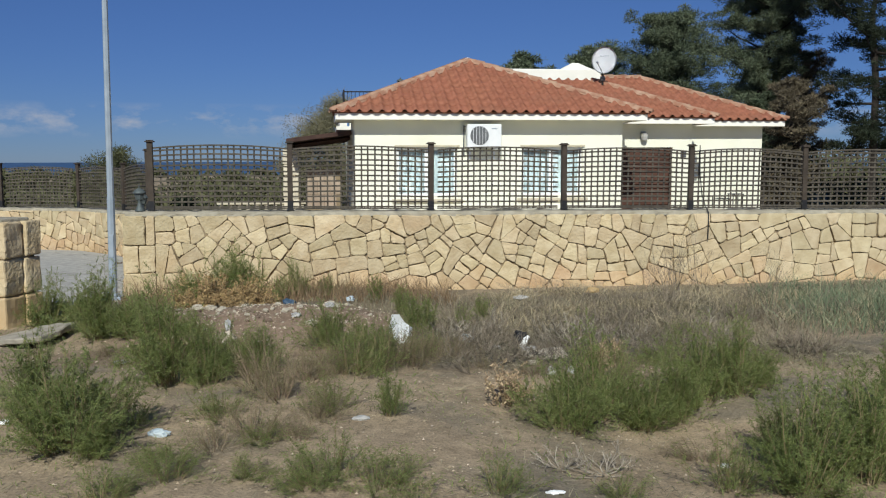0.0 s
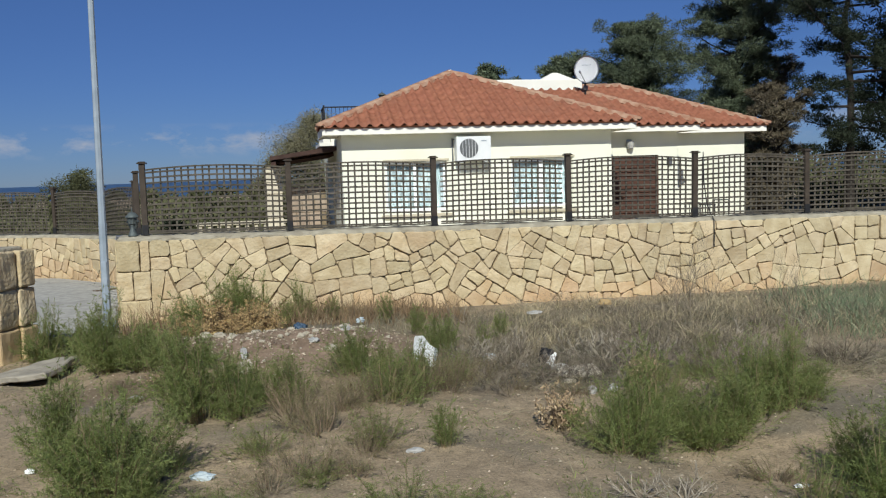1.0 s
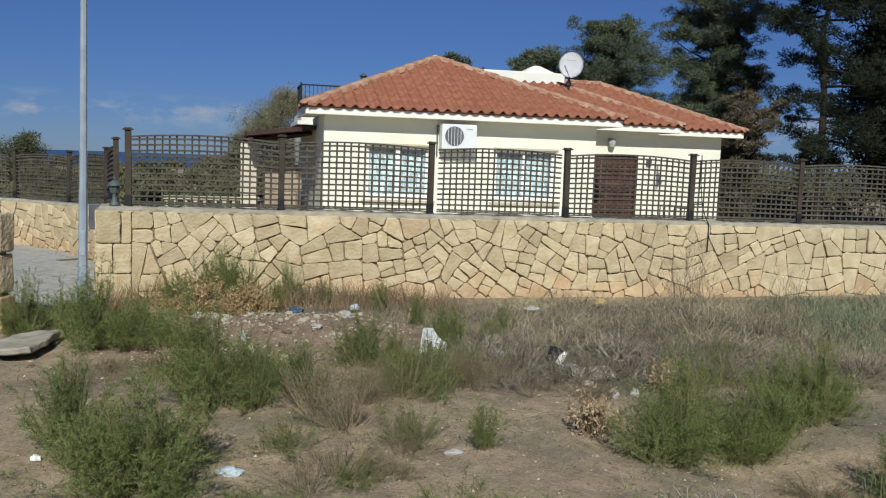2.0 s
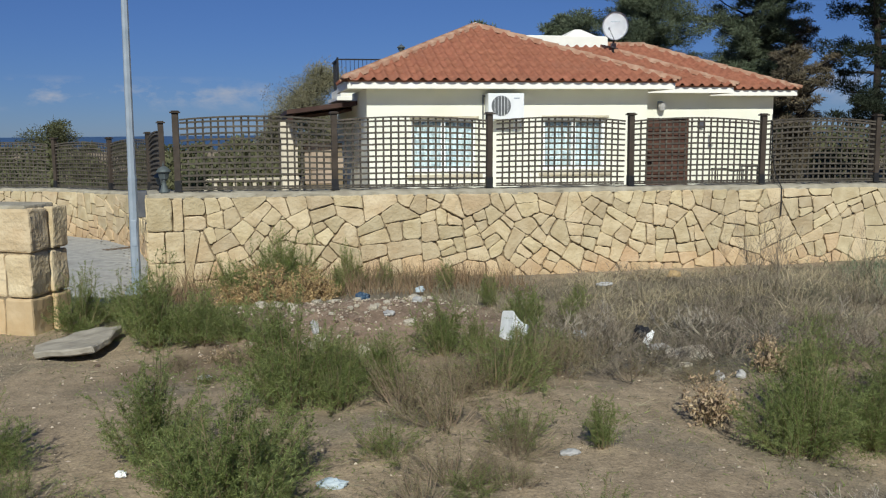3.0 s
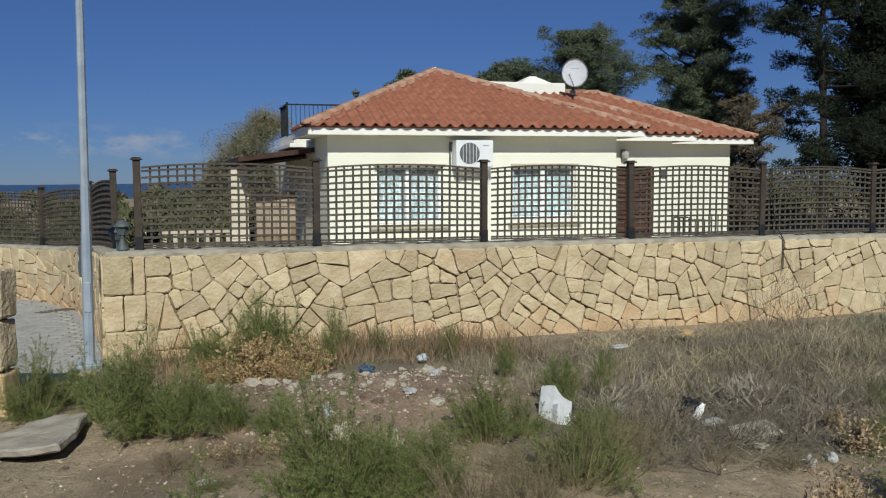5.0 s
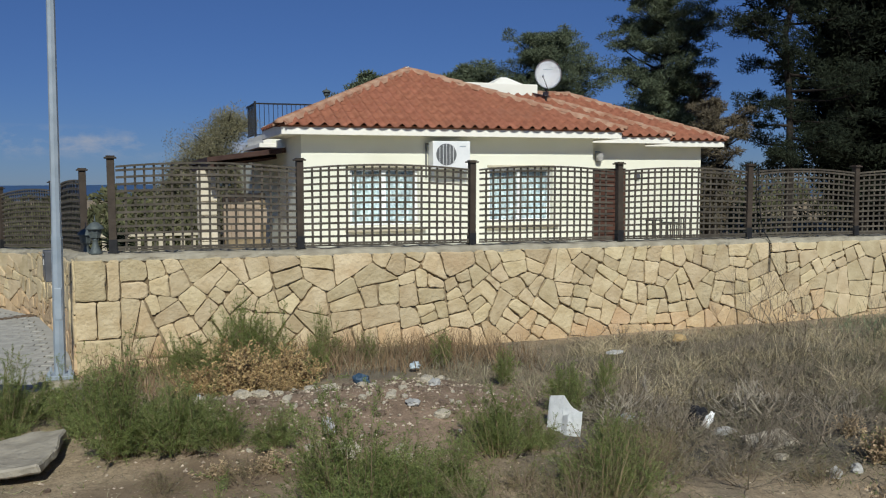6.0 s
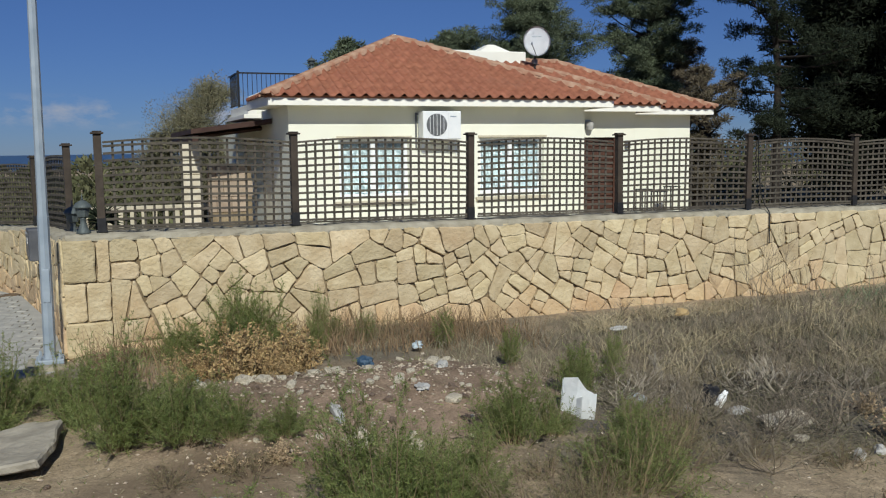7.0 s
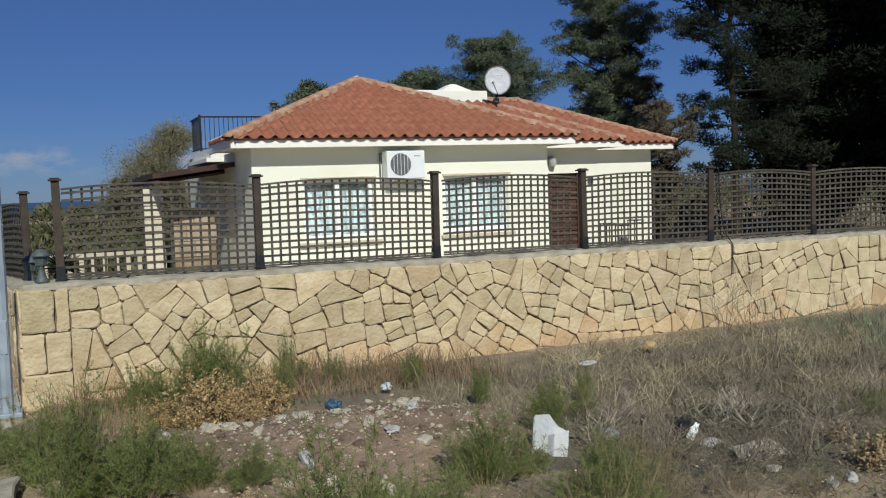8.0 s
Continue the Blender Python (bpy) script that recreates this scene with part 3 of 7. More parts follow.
def sweep(path, u0, u1, step, profile, name, mat, parent=None, wob=0.0, rng=None):
    """Sweep a closed profile of (outwards, height) given by profile(u) along the path."""
    n = max(1, round((u1 - u0) / step))
    verts, faces = [], []
    k = 0
    for i in range(n + 1):
        u = u0 + (u1 - u0) * i / n
        (x, y), d = path.at(u)
        pr = profile(u)
        k = len(pr)
        for o, z in pr:
            jo, jz = (rng.uniform(-wob, wob), rng.uniform(-wob, wob)) if wob else (0, 0)
            verts.append((x + d[1] * (o + jo), y - d[0] * (o + jo), z + jz))
    for i in range(n):
        for j in range(k):
            a, b = i * k + j, i * k + (j + 1) % k
            faces.append((a, a + k, b + k, b))
    faces.append(tuple(range(k)))
    faces.append(tuple(n * k + j for j in range(k))[::-1])
    return put_mesh(name, mesh_of(name, verts, faces, mat), parent)


FRONT = Path([(-2.07, 11.70), (4.0, 11.70), (12.0, 11.70), (26.0, 11.70)])
SIDE = Path([(-22.0, 20.6), (-14.0, 20.3), (-9.0, 19.9), (-6.2, 19.4), (-4.5, 18.7), (-3.45, 17.55), (-2.74, 16.15), (-2.40, 14.5), (-2.19, 13.0), (-2.07, 11.72)])


def side_top(u):
    back = SIDE.length - u
    return 1.145 - 0.10 * smooth01(0.1, 1.0, back) - 0.22 * smooth01(1.5, 6.5, back)


def front_top(u):
    return 1.150 - 0.0085 * min(u, 12.0)


def rubble_wall(name, path, top, base, size, seed, label, near, thick, start, stop):
    rng = random.Random(seed)
    body = sweep(path, start, stop, 0.5, lambda u: [(-0.026, base), (-0.026, top(u) - 0.05), (-thick, top(u) - 0.05), (-thick, base)], name, M["mortar"])
    tagged(body, label, "wall", kind="structure")
    sweep(path, start - 0.02, stop, 0.11, lambda u: [(-0.006, top(u) - 0.062), (-0.014, top(u) - 0.03), (-0.05, top(u) - 0.004), (-0.14, top(u) + 0.004), (-thick + 0.03, top(u) + 0.006), (-thick - 0.02, top(u) - 0.06), (-0.06, top(u) - 0.09)],
          "coping", M["coping"], body, 0.010, rng)
    L = path.length
    vt = top(0.0) - 0.045
    rest = {"limestone_far": ([], []), "limestone_low_far": ([], [])}
    count = 0
    for poly in stone_cells(0.0, L, base, vt, size, rng):
        (cu, cv), verts, faces = stone_mesh(poly, rng.uniform(0.0, 0.022), rng)
        k = (top(cu) - 0.045 - base) / (vt - base)
        low = cv < base + rng.uniform(0.34, 0.52)
        m = path.frame_at(cu, base + (cv - base) * k)
        if abs(k - 1) > 0.004:
            verts = [(a, b * k, c) for a, b, c in verts]
        if near[0] < cu < near[1] and count < 300:
            count += 1
            put_mesh("stone", mesh_of("stone", verts, faces, M["limestone_low" if low else "limestone"]), body, m)
        else:
            rest_v, rest_f = rest["limestone_low_far" if low else "limestone_far"]
            o = len(rest_v)
            rest_v += [m @ Vector(v) for v in verts]
            rest_f += [tuple(i + o for i in f) for f in faces]
    for mat, (rest_v, rest_f) in rest.items():
        if rest_v:
            tagged(put_mesh("far_stones", mesh_of("far_stones", rest_v, rest_f, M[mat]), body), kind="stuff")
    return body


rubble_wall("wall_front", FRONT, front_top, -0.22, 0.25, 11, "cream limestone rubble wall with dark open joints and cement coping", (0, 13.5), 0.42, 0.06, 28.0)
rubble_wall("wall_side", SIDE, side_top, -0.22, 0.25, 12, "curving cream limestone rubble wall beside the drive", (SIDE.length - 11, SIDE.length), 0.40, 0.0, SIDE.length - 0.08)


# ---- lattice fence ----
PANEL_H, ARCH = 0.825, 0.045


def lattice_panel(width, seed, sag=0.0):
    rng = random.Random(seed)
    p = thing("lattice_panel", "weathered brown wooden lattice fence panel with gently arched top", "fence panel", "lattice panels on the stone wall")

    def top(x):
        return PANEL_H + ARCH * (1 - (2 * x / width) ** 2)
    nv, nh = 19, 12
    pitch = width / (nv + 1)
    for i in range(nv):
        x = -width / 2 + (i + 1) * pitch + rng.uniform(-0.004, 0.004)
        bm = box(-0.0115, 0.0115, 0.006, 0.016, 0.01, top(x) - 0.01)
        part("slat", bm, M["lattice"], p, m=pose(x, 0, 0, 0, rng.uniform(-0.25, 0.25), 0))
    for i in range(nh):
        z = 0.035 + i * (PANEL_H - 0.075) / (nh - 1)
        bm = bmesh.new()
        seg = 8
        bow = sag * rng.uniform(0.3, 1.0) + ARCH * (i / (nh - 1)) * 0.8 + rng.uniform(-0.004, 0.004)
        rows = []
        for k in range(seg + 1):
            x = -width / 2 + width * k / seg
            dz = z + bow * (1 - (2 * x / width) ** 2)
            rows.append([bm.verts.new((x, yy, dz + zz)) for yy, zz in ((-0.008, -0.0115), (0.004, -0.0115), (0.004, 0.0115), (-0.008, 0.0115))])
        for a, b in zip(rows, rows[1:]):
            for q in range(4):
                bm.faces.new((a[q], a[(q + 1) % 4], b[(q + 1) % 4], b[q]))
        bm.faces.new(rows[0])
        bm.faces.new(rows[-1][::-1])
        part("slat", bm, M["lattice"], p)
    bm = bmesh.new()
    rows = []
    for k in range(15):
        x = -width / 2 + width * k / 14
        rows.append([bm.verts.new((x, yy, top(x) + zz)) for yy, zz in ((-0.014, -0.014), (0.018, -0.014), (0.018, 0.006), (-0.014, 0.006))])
    for a, b in zip(rows, rows[1:]):
        for q in range(4):
            bm.faces.new((a[q], a[(q + 1) % 4], b[(q + 1) % 4], b[q]))
    bm.faces.new(rows[0])
    bm.faces.new(rows[-1][::-1])
    part("top_rail", bm, M["lattice"], p)
    part("bottom_rail", box(-width / 2, width / 2, -0.01, 0.012, 0.0, 0.018), M["lattice"], p)
    return p


def fence_post():
    p = thing("fence_post", "dark brown square wooden fence post with flat cap", "fence post", "fence posts on the stone wall")
    part("shaft", box(-0.036, 0.036, -0.036, 0.036, 0.01, 0.912, 0.004), M["post"], p)
    bm = box(-0.058, 0.058, -0.058, 0.058, 0.912, 0.929, 0.004)
    add_box(bm, -0.042, 0.042, -0.042, 0.042, 0.929, 0.942, 0.004)
    part("cap", bm, M["post"], p)
    bm = box(-0.039, 0.039, -0.039, 0.039, 0.004, 0.13)
    add_box(bm, -0.05, 0.05, -0.05, 0.05, 0.0, 0.008)
    part("base_shoe", bm, M["shoe"], p, "black steel post shoe")
    return p


POST_Y = 11.84
post_x = [-1.71, 0.122, 2.06, 3.975, 5.87, 7.64, 9.7, 11.77, 13.72, 15.67, 17.6, 19.55, 21.5, 23.45]


def fence_z(x):
    return front_top(x + 2.07) + 0.012


post0 = fence_post()
post0.matrix_basis = pose(post_x[0], POST_Y, fence_z(post_x[0]))
prng = random.Random(5)
for x in post_x[1:]:
    copy_thing(post0, pose(x, POST_Y, fence_z(x), prng.uniform(-0.6, 0.6), prng.uniform(-0.6, 0.6), prng.uniform(-4, 4)))
panels = [lattice_panel(1.87, 21), lattice_panel(1.87, 22), lattice_panel(1.87, 23, 0.015)]
used = set()


def place_panel(k, m):
    if k not in used:
        used.add(k)
        panels[k].matrix_basis = m
        return panels[k]
    return copy_thing(panels[k], m)


for i, (a, b) in enumerate(zip(post_x, post_x[1:])):
    s = (b - a - 0.075) / 1.87
    place_panel((0, 1, 0, 1, 2, 1)[i % 6], pose((a + b) / 2, POST_Y, fence_z((a + b) / 2) + 0.014, 0, 0.48, 0) @ Matrix.Diagonal((s, 1, 1, 1)))
side_u = [SIDE.length - b for b in (1.5, 4.35, 6.2, 7.8, 9.65, 11.5, 13.4, 15.3, 17.2)]
for u in side_u:
    (x, y), d = SIDE.at(u)
    copy_thing(post0, pose(x + (-d[1]) * 0.2, y + d[0] * 0.2, side_top(u) + 0.015, 0, 0, math.degrees(math.atan2(d[1], d[0]))))
for i, (a, b) in enumerate(zip(side_u, side_u[1:])):
    (xa, ya), da = SIDE.at(a)
    (xb, yb), db = SIDE.at(b)
    A = Vector((xa - da[1] * 0.2, ya + da[0] * 0.2, side_top(a)))
    B = Vector((xb - db[1] * 0.2, yb + db[0] * 0.2, side_top(b)))
    w = B - A
    hl = math.hypot(w.x, w.y)
    m = Matrix.Translation((A + B) / 2 + Vector((0, 0, 0.03))) @ pose(0, 0, 0, 0, math.degrees(math.atan2(w.z, hl)) if w.x < 0 else 0, math.degrees(math.atan2(-w.y, -w.x))) @ Matrix.Diagonal(((hl - 0.08) / 1.87, 1, 0.97, 1))
    place_panel((2, 0, 1)[i % 3], m)


# ---- house ----
house = thing("house", "single-storey cream-white plastered bungalow with red tiled hip roofs", "house")
EAVE_Z = 2.597                      # underside of the fascia
W1, W2, W3 = 17.16, 18.80, 20.03    # three front walls, each set back from the one before
X0, X1, X2, X3 = 1.20, 6.70, 8.93, 11.28


def wall_with_holes(x0, x1, y0, y1, z0, z1, holes):
    """A wall along x, with rectangular holes (x0, x1, z0, z1) that go through it."""
    bm = bmesh.new()
    xs = sorted({x0, x1, *[h[0] for h in holes], *[h[1] for h in holes]})
    zs = sorted({z0, z1, *[h[2] for h in holes], *[h[3] for h in holes]})

    def solid(i, j):
        if i < 0 or j < 0 or i >= len(xs) - 1 or j >= len(zs) - 1:
            return False
        cx, cz = (xs[i] + xs[i + 1]) / 2, (zs[j] + zs[j + 1]) / 2
        return not any(h[0] < cx < h[1] and h[2] < cz < h[3] for h in holes)
    for i in range(len(xs) - 1):
        for j in range(len(zs) - 1):
            if not solid(i, j):
                continue
            a, b, c, d = xs[i], xs[i + 1], zs[j], zs[j + 1]
            def quad(*pts):
                bm.faces.new([bm.verts.new(p) for p in pts])
            quad((a, y0, c), (b, y0, c), (b, y0, d), (a, y0, d))
            quad((b, y1, c), (a, y1, c), (a, y1, d), (b, y1, d))
            if not solid(i - 1, j):
                quad((a, y1, c), (a, y0, c), (a, y0, d), (a, y1, d))
            if not solid(i + 1, j):
                quad((b, y0, c), (b, y1, c), (b, y1, d), (b, y0, d))
            if not solid(i, j - 1):
                quad((a, y1, c), (b, y1, c), (b, y0, c), (a, y0, c))
            if not solid(i, j + 1):
                quad((a, y0, d), (b, y0, d), (b, y1, d), (a, y1, d))
    bmesh.ops.remove_doubles(bm, verts=bm.verts, dist=1e-5)
    return bm


WIN = [(2.02, 3.26, 1.08, 2.07), (4.58, 5.86, 1.08, 2.07)]
DOOR = (7.12, 8.47, 0.0, 2.08)
ZB = -0.2
part("wall", wall_with_holes(X0, X1, W1, W1 + 0.25, ZB, 2.62, WIN), M["plaster"], house)
part("wall", box(X1 - 0.25, X1, W1 + 0.25, W2 + 0.25, ZB, 2.62), M["plaster"], house)
part("wall", wall_with_holes(X1, X2, W2, W2 + 0.25, ZB, 2.62, [DOOR]), M["plaster"], house)
part("wall", box(X2 - 0.25, X2, W2 + 0.25, W3 + 0.25, ZB, 2.62), M["plaster"], house)
part("wall", box(X2, X3, W3, W3 + 0.25, ZB, 2.62), M["plaster"], house)
part("wall", box(X3 - 0.25, X3, W3 + 0.25, 26.0, ZB, 2.62), M["plaster"], house)
part("wall", box(X0, X0 + 0.25, W1 + 0.25, 19.55, ZB, 2.62), M["plaster"], house)
part("wall", box(X0 + 0.01, X0 + 0.24, 19.55, 26.0, ZB, 2.49), M["plaster"], house)
part("wall", box(X0 + 0.23, X3 - 0.25, 25.75, 26.0, ZB, 2.62), M["plaster"], house)

# fascias and soffits of the three eaves
RX0, RX1, RX2, RX3 = 0.82, 7.10, 9.27, 11.66
RY1, RY2, RY3 = 16.80, 18.38, 19.66
part("fascia", box(RX0, RX1, RY1, RY1 + 0.05, EAVE_Z, EAVE_Z + 0.158, 0.006), M["fascia"], house)
part("fascia", box(RX0, RX0 + 0.05, RY1 + 0.05, 18.85, EAVE_Z, EAVE_Z + 0.158, 0.006), M["fascia"], house)
part("fascia", box(RX1 - 0.05, RX1, RY1 + 0.05, RY2 + 0.6, EAVE_Z, EAVE_Z + 0.158, 0.006), M["fascia"], house)
part("fascia", box(X1 + 0.04, RX2, RY2, RY2 + 0.05, EAVE_Z - 0.004, EAVE_Z + 0.158, 0.006), M["fascia"], house)
part("fascia", box(RX2 - 0.05, RX2, RY2 + 0.05, RY3 + 0.6, EAVE_Z - 0.004, EAVE_Z + 0.158, 0.006), M["fascia"], house)
part("fascia", box(X2 + 0.03, RX3, RY3, RY3 + 0.05, EAVE_Z - 0.008, EAVE_Z + 0.158, 0.006), M["fascia"], house)
part("fascia", box(RX3 - 0.05, RX3, RY3 + 0.05, 26.3, EAVE_Z - 0.008, EAVE_Z + 0.158, 0.006), M["fascia"], house)
part("soffit", box(RX0 + 0.05, RX1 - 0.05, RY1 + 0.05, W1, EAVE_Z + 0.02, EAVE_Z + 0.06), M["plaster"], house)
part("soffit", box(RX0 + 0.05, X0, W1, 18.85, EAVE_Z + 0.02, EAVE_Z + 0.06), M["plaster"], house)
part("soffit", box(X1, RX2 - 0.05, RY2 + 0.05, W2, EAVE_Z + 0.02, EAVE_Z + 0.06), M["plaster"], house)
part("soffit", box(X2, RX3 - 0.05, RY3 + 0.05, W3, EAVE_Z + 0.02, EAVE_Z + 0.06), M["plaster"], house)
part("soffit", box(X1, RX1 - 0.05, W1, RY2, EAVE_Z + 0.022, EAVE_Z + 0.06), M["plaster"], house)

# roof tiles
TILE_W, TILE_L = 0.222, 0.345


def tile_shape():
    """One barrel tile: a pan and a roll across, thick lip at its lower end. u across, v up the slope, w outwards."""
    prof = []
    n = 8
    for i in range(n + 1):
        t = i / n
        w = 0.031 * math.cos(2 * math.pi * (t - 0.25)) + 0.008 * math.cos(4 * math.pi * (t - 0.25))
        prof.append((t * TILE_W, w))
    L = TILE_L * 1.12
    verts = [(u, 0, w + 0.015) for u, w in prof] + [(u, L, w + 0.002) for u, w in prof] + [(u, 0, w + 0.004) for u, w in prof]
    k = n + 1
    faces = []
    for i in range(n):
        faces += [(i, i + 1, k + i + 1, k + i), (2 * k + i, 2 * k + i + 1, i + 1, i)]
    return verts, faces


TV, TF = tile_shape()
tile_me = mesh_of("roof_tile", TV, TF, M["tile"], True)


def slope_frame(a, b, c):
    """Frame of the slope: eave from a to b, c a point higher on the slope."""
    a, b, c = Vector(a), Vector(b), Vector(c)
    u = (b - a).normalized()
    n = u.cross(c - a).normalized()
    v = n.cross(u)
    return Matrix(((u.x, v.x, n.x, a.x), (u.y, v.y, n.y, a.y), (u.z, v.z, n.z, a.z), (0, 0, 0, 1)))


def tiled_slope(roof, corners, singles, seed):
    """Tiles over a sloping polygon whose first edge is the eave; whole tiles inside as pieces if singles, the rest cut and joined."""
    rng = random.Random(seed)
    f = slope_frame(corners[0], corners[1], corners[2])
    inv = f.inverted()
    poly = [inv @ Vector(c) for c in corners]
    poly = [(p.x, p.y) for p in poly]

    def inside(u, v, tol=0.0):
        for p, q in zip(poly, poly[1:] + poly[:1]):
            ex, ey = q[0] - p[0], q[1] - p[1]
            if (ex * (v - p[1]) - ey * (u - p[0])) / max(math.hypot(ex, ey), 1e-6) < tol - 1e-4:
                return False
        return True
    umin, umax, vmax = min(p[0] for p in poly), max(p[0] for p in poly), max(p[1] for p in poly)
    cols = round((umax - umin) / TILE_W)
    sx = (umax - umin) / cols / TILE_W
    bv, bf = [], []
    single = 0
    for r in range(int(vmax / TILE_L) + 1):
        for c in range(cols):
            u, v = umin + c * TILE_W * sx, r * TILE_L - 0.05
            pts = [(u, v + 0.06), (u + TILE_W * sx, v + 0.06), (u + TILE_W * sx, v + TILE_L), (u, v + TILE_L)]
            ins = [inside(*p) for p in pts]
            m = f @ pose(u, v + rng.uniform(-0.004, 0.004), rng.uniform(0, 0.002), 0, 0, rng.uniform(-0.2, 0.2)) @ Matrix.Diagonal((sx, 1, 1, 1))
            if all(ins) and singles and single < 300:
                single += 1
                put_mesh("roof_tile", tile_me, roof, m)
            elif any(ins) or inside(u + TILE_W / 2, v + TILE_L / 2):
                o = len(bv)
                bv += [m @ Vector(p) for p in TV]
                bf += [tuple(i + o for i in q) for q in TF]
    me = mesh_of("cut_tiles", bv, bf, M["tile_far"], True)
    bm = bmesh.new()
    bm.from_mesh(me)
    bpy.data.meshes.remove(me)
    nrm = f.to_3x3() @ Vector((0, 0, 1))
    for p, q in zip(corners[1:], corners[2:] + corners[:1]):
        p, q = Vector(p), Vector(q)
        out = (q - p).cross(nrm).normalized()
        bmesh.ops.bisect_plane(bm, geom=bm.verts[:] + bm.edges[:] + bm.faces[:], plane_co=p, plane_no=out, clear_outer=True)
    ob = part("cut_tiles", bm, M["tile_far"], roof, smooth=True)
    tagged(ob, kind="stuff")
    # bedding under the tiles
    bm = bmesh.new()
    top = [bm.verts.new(Vector(c) - nrm * 0.02) for c in corners]
    low = [bm.verts.new(Vector(c) - nrm * 0.06) for c in corners]
    bm.faces.new(top)
    bm.faces.new(low[::-1])
    for i in range(len(top)):
        j = (i + 1) % len(top)
        bm.faces.new((top[i], low[i], low[j], top[j]))
    part("bedding", bm, M["roofbed"], roof)


def hip_line(roof, a, b, seed, r=0.072, bed="hip", rise=0.045):
    """A row of half-round hip tiles bedded in mortar from a down to b."""
    rng = random.Random(seed)
    a, b = Vector(a), Vector(b)
    d = b - a
    n = max(2, round(d.length / 0.36))
    for i in range(n):
        p, q = a + d * (i / n), a + d * ((i + 1.12) / n)
        bm = bmesh.new()
        seg = 7
        rings = []
        t = d.normalized()
        side = t.cross(Vector((0, 0, 1))).normalized()
        up = side.cross(t)
        for e, (c, rr) in enumerate(((p, r * 0.92), (q, r * 1.1))):
            rings.append([bm.verts.new(c + side * (rr * math.cos(math.pi * k / seg)) + up * (rr * 0.8 * math.sin(math.pi * k / seg) + (0.012 if e else 0.0))) for k in range(seg + 1)])
        for k in range(seg):
            bm.faces.new((rings[0][k], rings[0][k + 1], rings[1][k + 1], rings[1][k]))
        bm.faces.new(rings[1])
        part("hip_tile", bm, M["hip"], roof, smooth=True)
    bm = bmesh.new()
    rings = []
    for i in range(n * 2 + 1):
        c = a + d * (i / (n * 2))
        w = 0.095 + rng.uniform(-0.02, 0.02)
        rings.append([bm.verts.new(c + side * w + Vector((0, 0, -0.035))), bm.verts.new(c + side * w * 0.6 + Vector((0, 0, rise))), bm.verts.new(c - side * w * 0.6 + Vector((0, 0, 0.045))), bm.verts.new(c - side * w + Vector((0, 0, -0.035)))])
    for x, y in zip(rings, rings[1:]):
        for k in range(3):
            bm.faces.new((x[k], x[k + 1], y[k + 1], y[k]))
    part("mortar_bed", bm, M[bed], roof)


RZ = 2.772
APEX = (3.88, 19.56, 4.06)
roof = put_mesh("roof", mesh_of("roof", [(RX0 + 0.1, RY1 + 0.1, RZ - 0.09), (RX1 - 0.1, RY1 + 0.1, RZ - 0.09), (RX1 - 0.1, 22.2, RZ - 0.09), (X0 + 0.1, 18.8, RZ - 0.09)], [(0, 1, 2, 3)], M["roofbed"]), house, label="red terracotta barrel-tiled hip roof with pale mortared hips")
BK = 22.32
VERGE = (0.86, 18.82, 2.772)
A0, B0, C0, D0 = (RX0 - 0.03, RY1 - 0.04, RZ), (RX1 + 0.03, RY1 - 0.04, RZ), (RX1 + 0.03, BK, RZ), (RX0 - 0.03, BK, RZ)
tiled_slope(roof, [A0, B0, APEX], True, 1)
tiled_slope(roof, [VERGE, A0, APEX], False, 2)
tiled_slope(roof, [B0, C0, APEX], False, 3)
bm = bmesh.new()
va, vb = Vector(VERGE), Vector(APEX)
for o, z0, z1 in ((0.0, -0.2, 0.05), (0.12, -0.2, 0.05)):
    for p in (va, vb):
        for z in (z0, z1):
            bm.verts.new((p.x, p.y + o, p.z + z + 0.02))
bm.verts.ensure_lookup_table()
for q in ((0, 2, 3, 1), (4, 5, 7, 6), (1, 3, 7, 5), (0, 4, 6, 2), (0, 1, 5, 4), (2, 6, 7, 3)):
    bm.faces.new([bm.verts[i] for i in q])
part("verge", bm, M["fascia"], roof, "white mortared verge of the tiled roof")
hip_line(roof, APEX, A0, 4)
bm = bmesh.new()
ha, hb = Vector(APEX), Vector(A0)
ht = (hb - ha).normalized()
hs = ht.cross(Vector((0, 0, 1))).normalized()
ring = []
for k in range(13):
    c = ha + (hb - ha) * (k / 12)
    ring.append([bm.verts.new(c + hs * o + Vector((0, 0, z))) for o, z in ((0.05, 0.075), (0.15, 0.0), (0.14, -0.05), (0.03, 0.0))])
for p, q in zip(ring, ring[1:]):
    for k in range(4):
        bm.faces.new((p[k], p[(k + 1) % 4], q[(k + 1) % 4], q[k]))
part("hip_edge", bm, M["hip"], roof, "pale mortared edge of the hip")
hip_line(roof, APEX, B0, 5)
SL = (APEX[2] - RZ) / (APEX[1] - RY1)
roof2 = put_mesh("roof", mesh_of("roof", [(X1, RY2 + 0.1, RZ - 0.09), (RX2 - 0.1, RY2 + 0.1, RZ - 0.09), (RX2 - 0.1, 23, RZ - 0.09), (X1, 23, RZ - 0.09)], [(0, 1, 2, 3)], M["roofbed"]), house, label="red terracotta tiled roof set back behind the first")
d2 = 2.05
P2 = (RX2 + 0.03, RY2 - 0.04, RZ)
H2 = (RX2 + 0.03 - 1.1 * d2, RY2 - 0.04 + d2, RZ + SL * d2)
tiled_slope(roof2, [(4.6, RY2 - 0.04, RZ), P2, H2, (4.6, RY2 - 0.04 + d2, RZ + SL * d2)], False, 6)
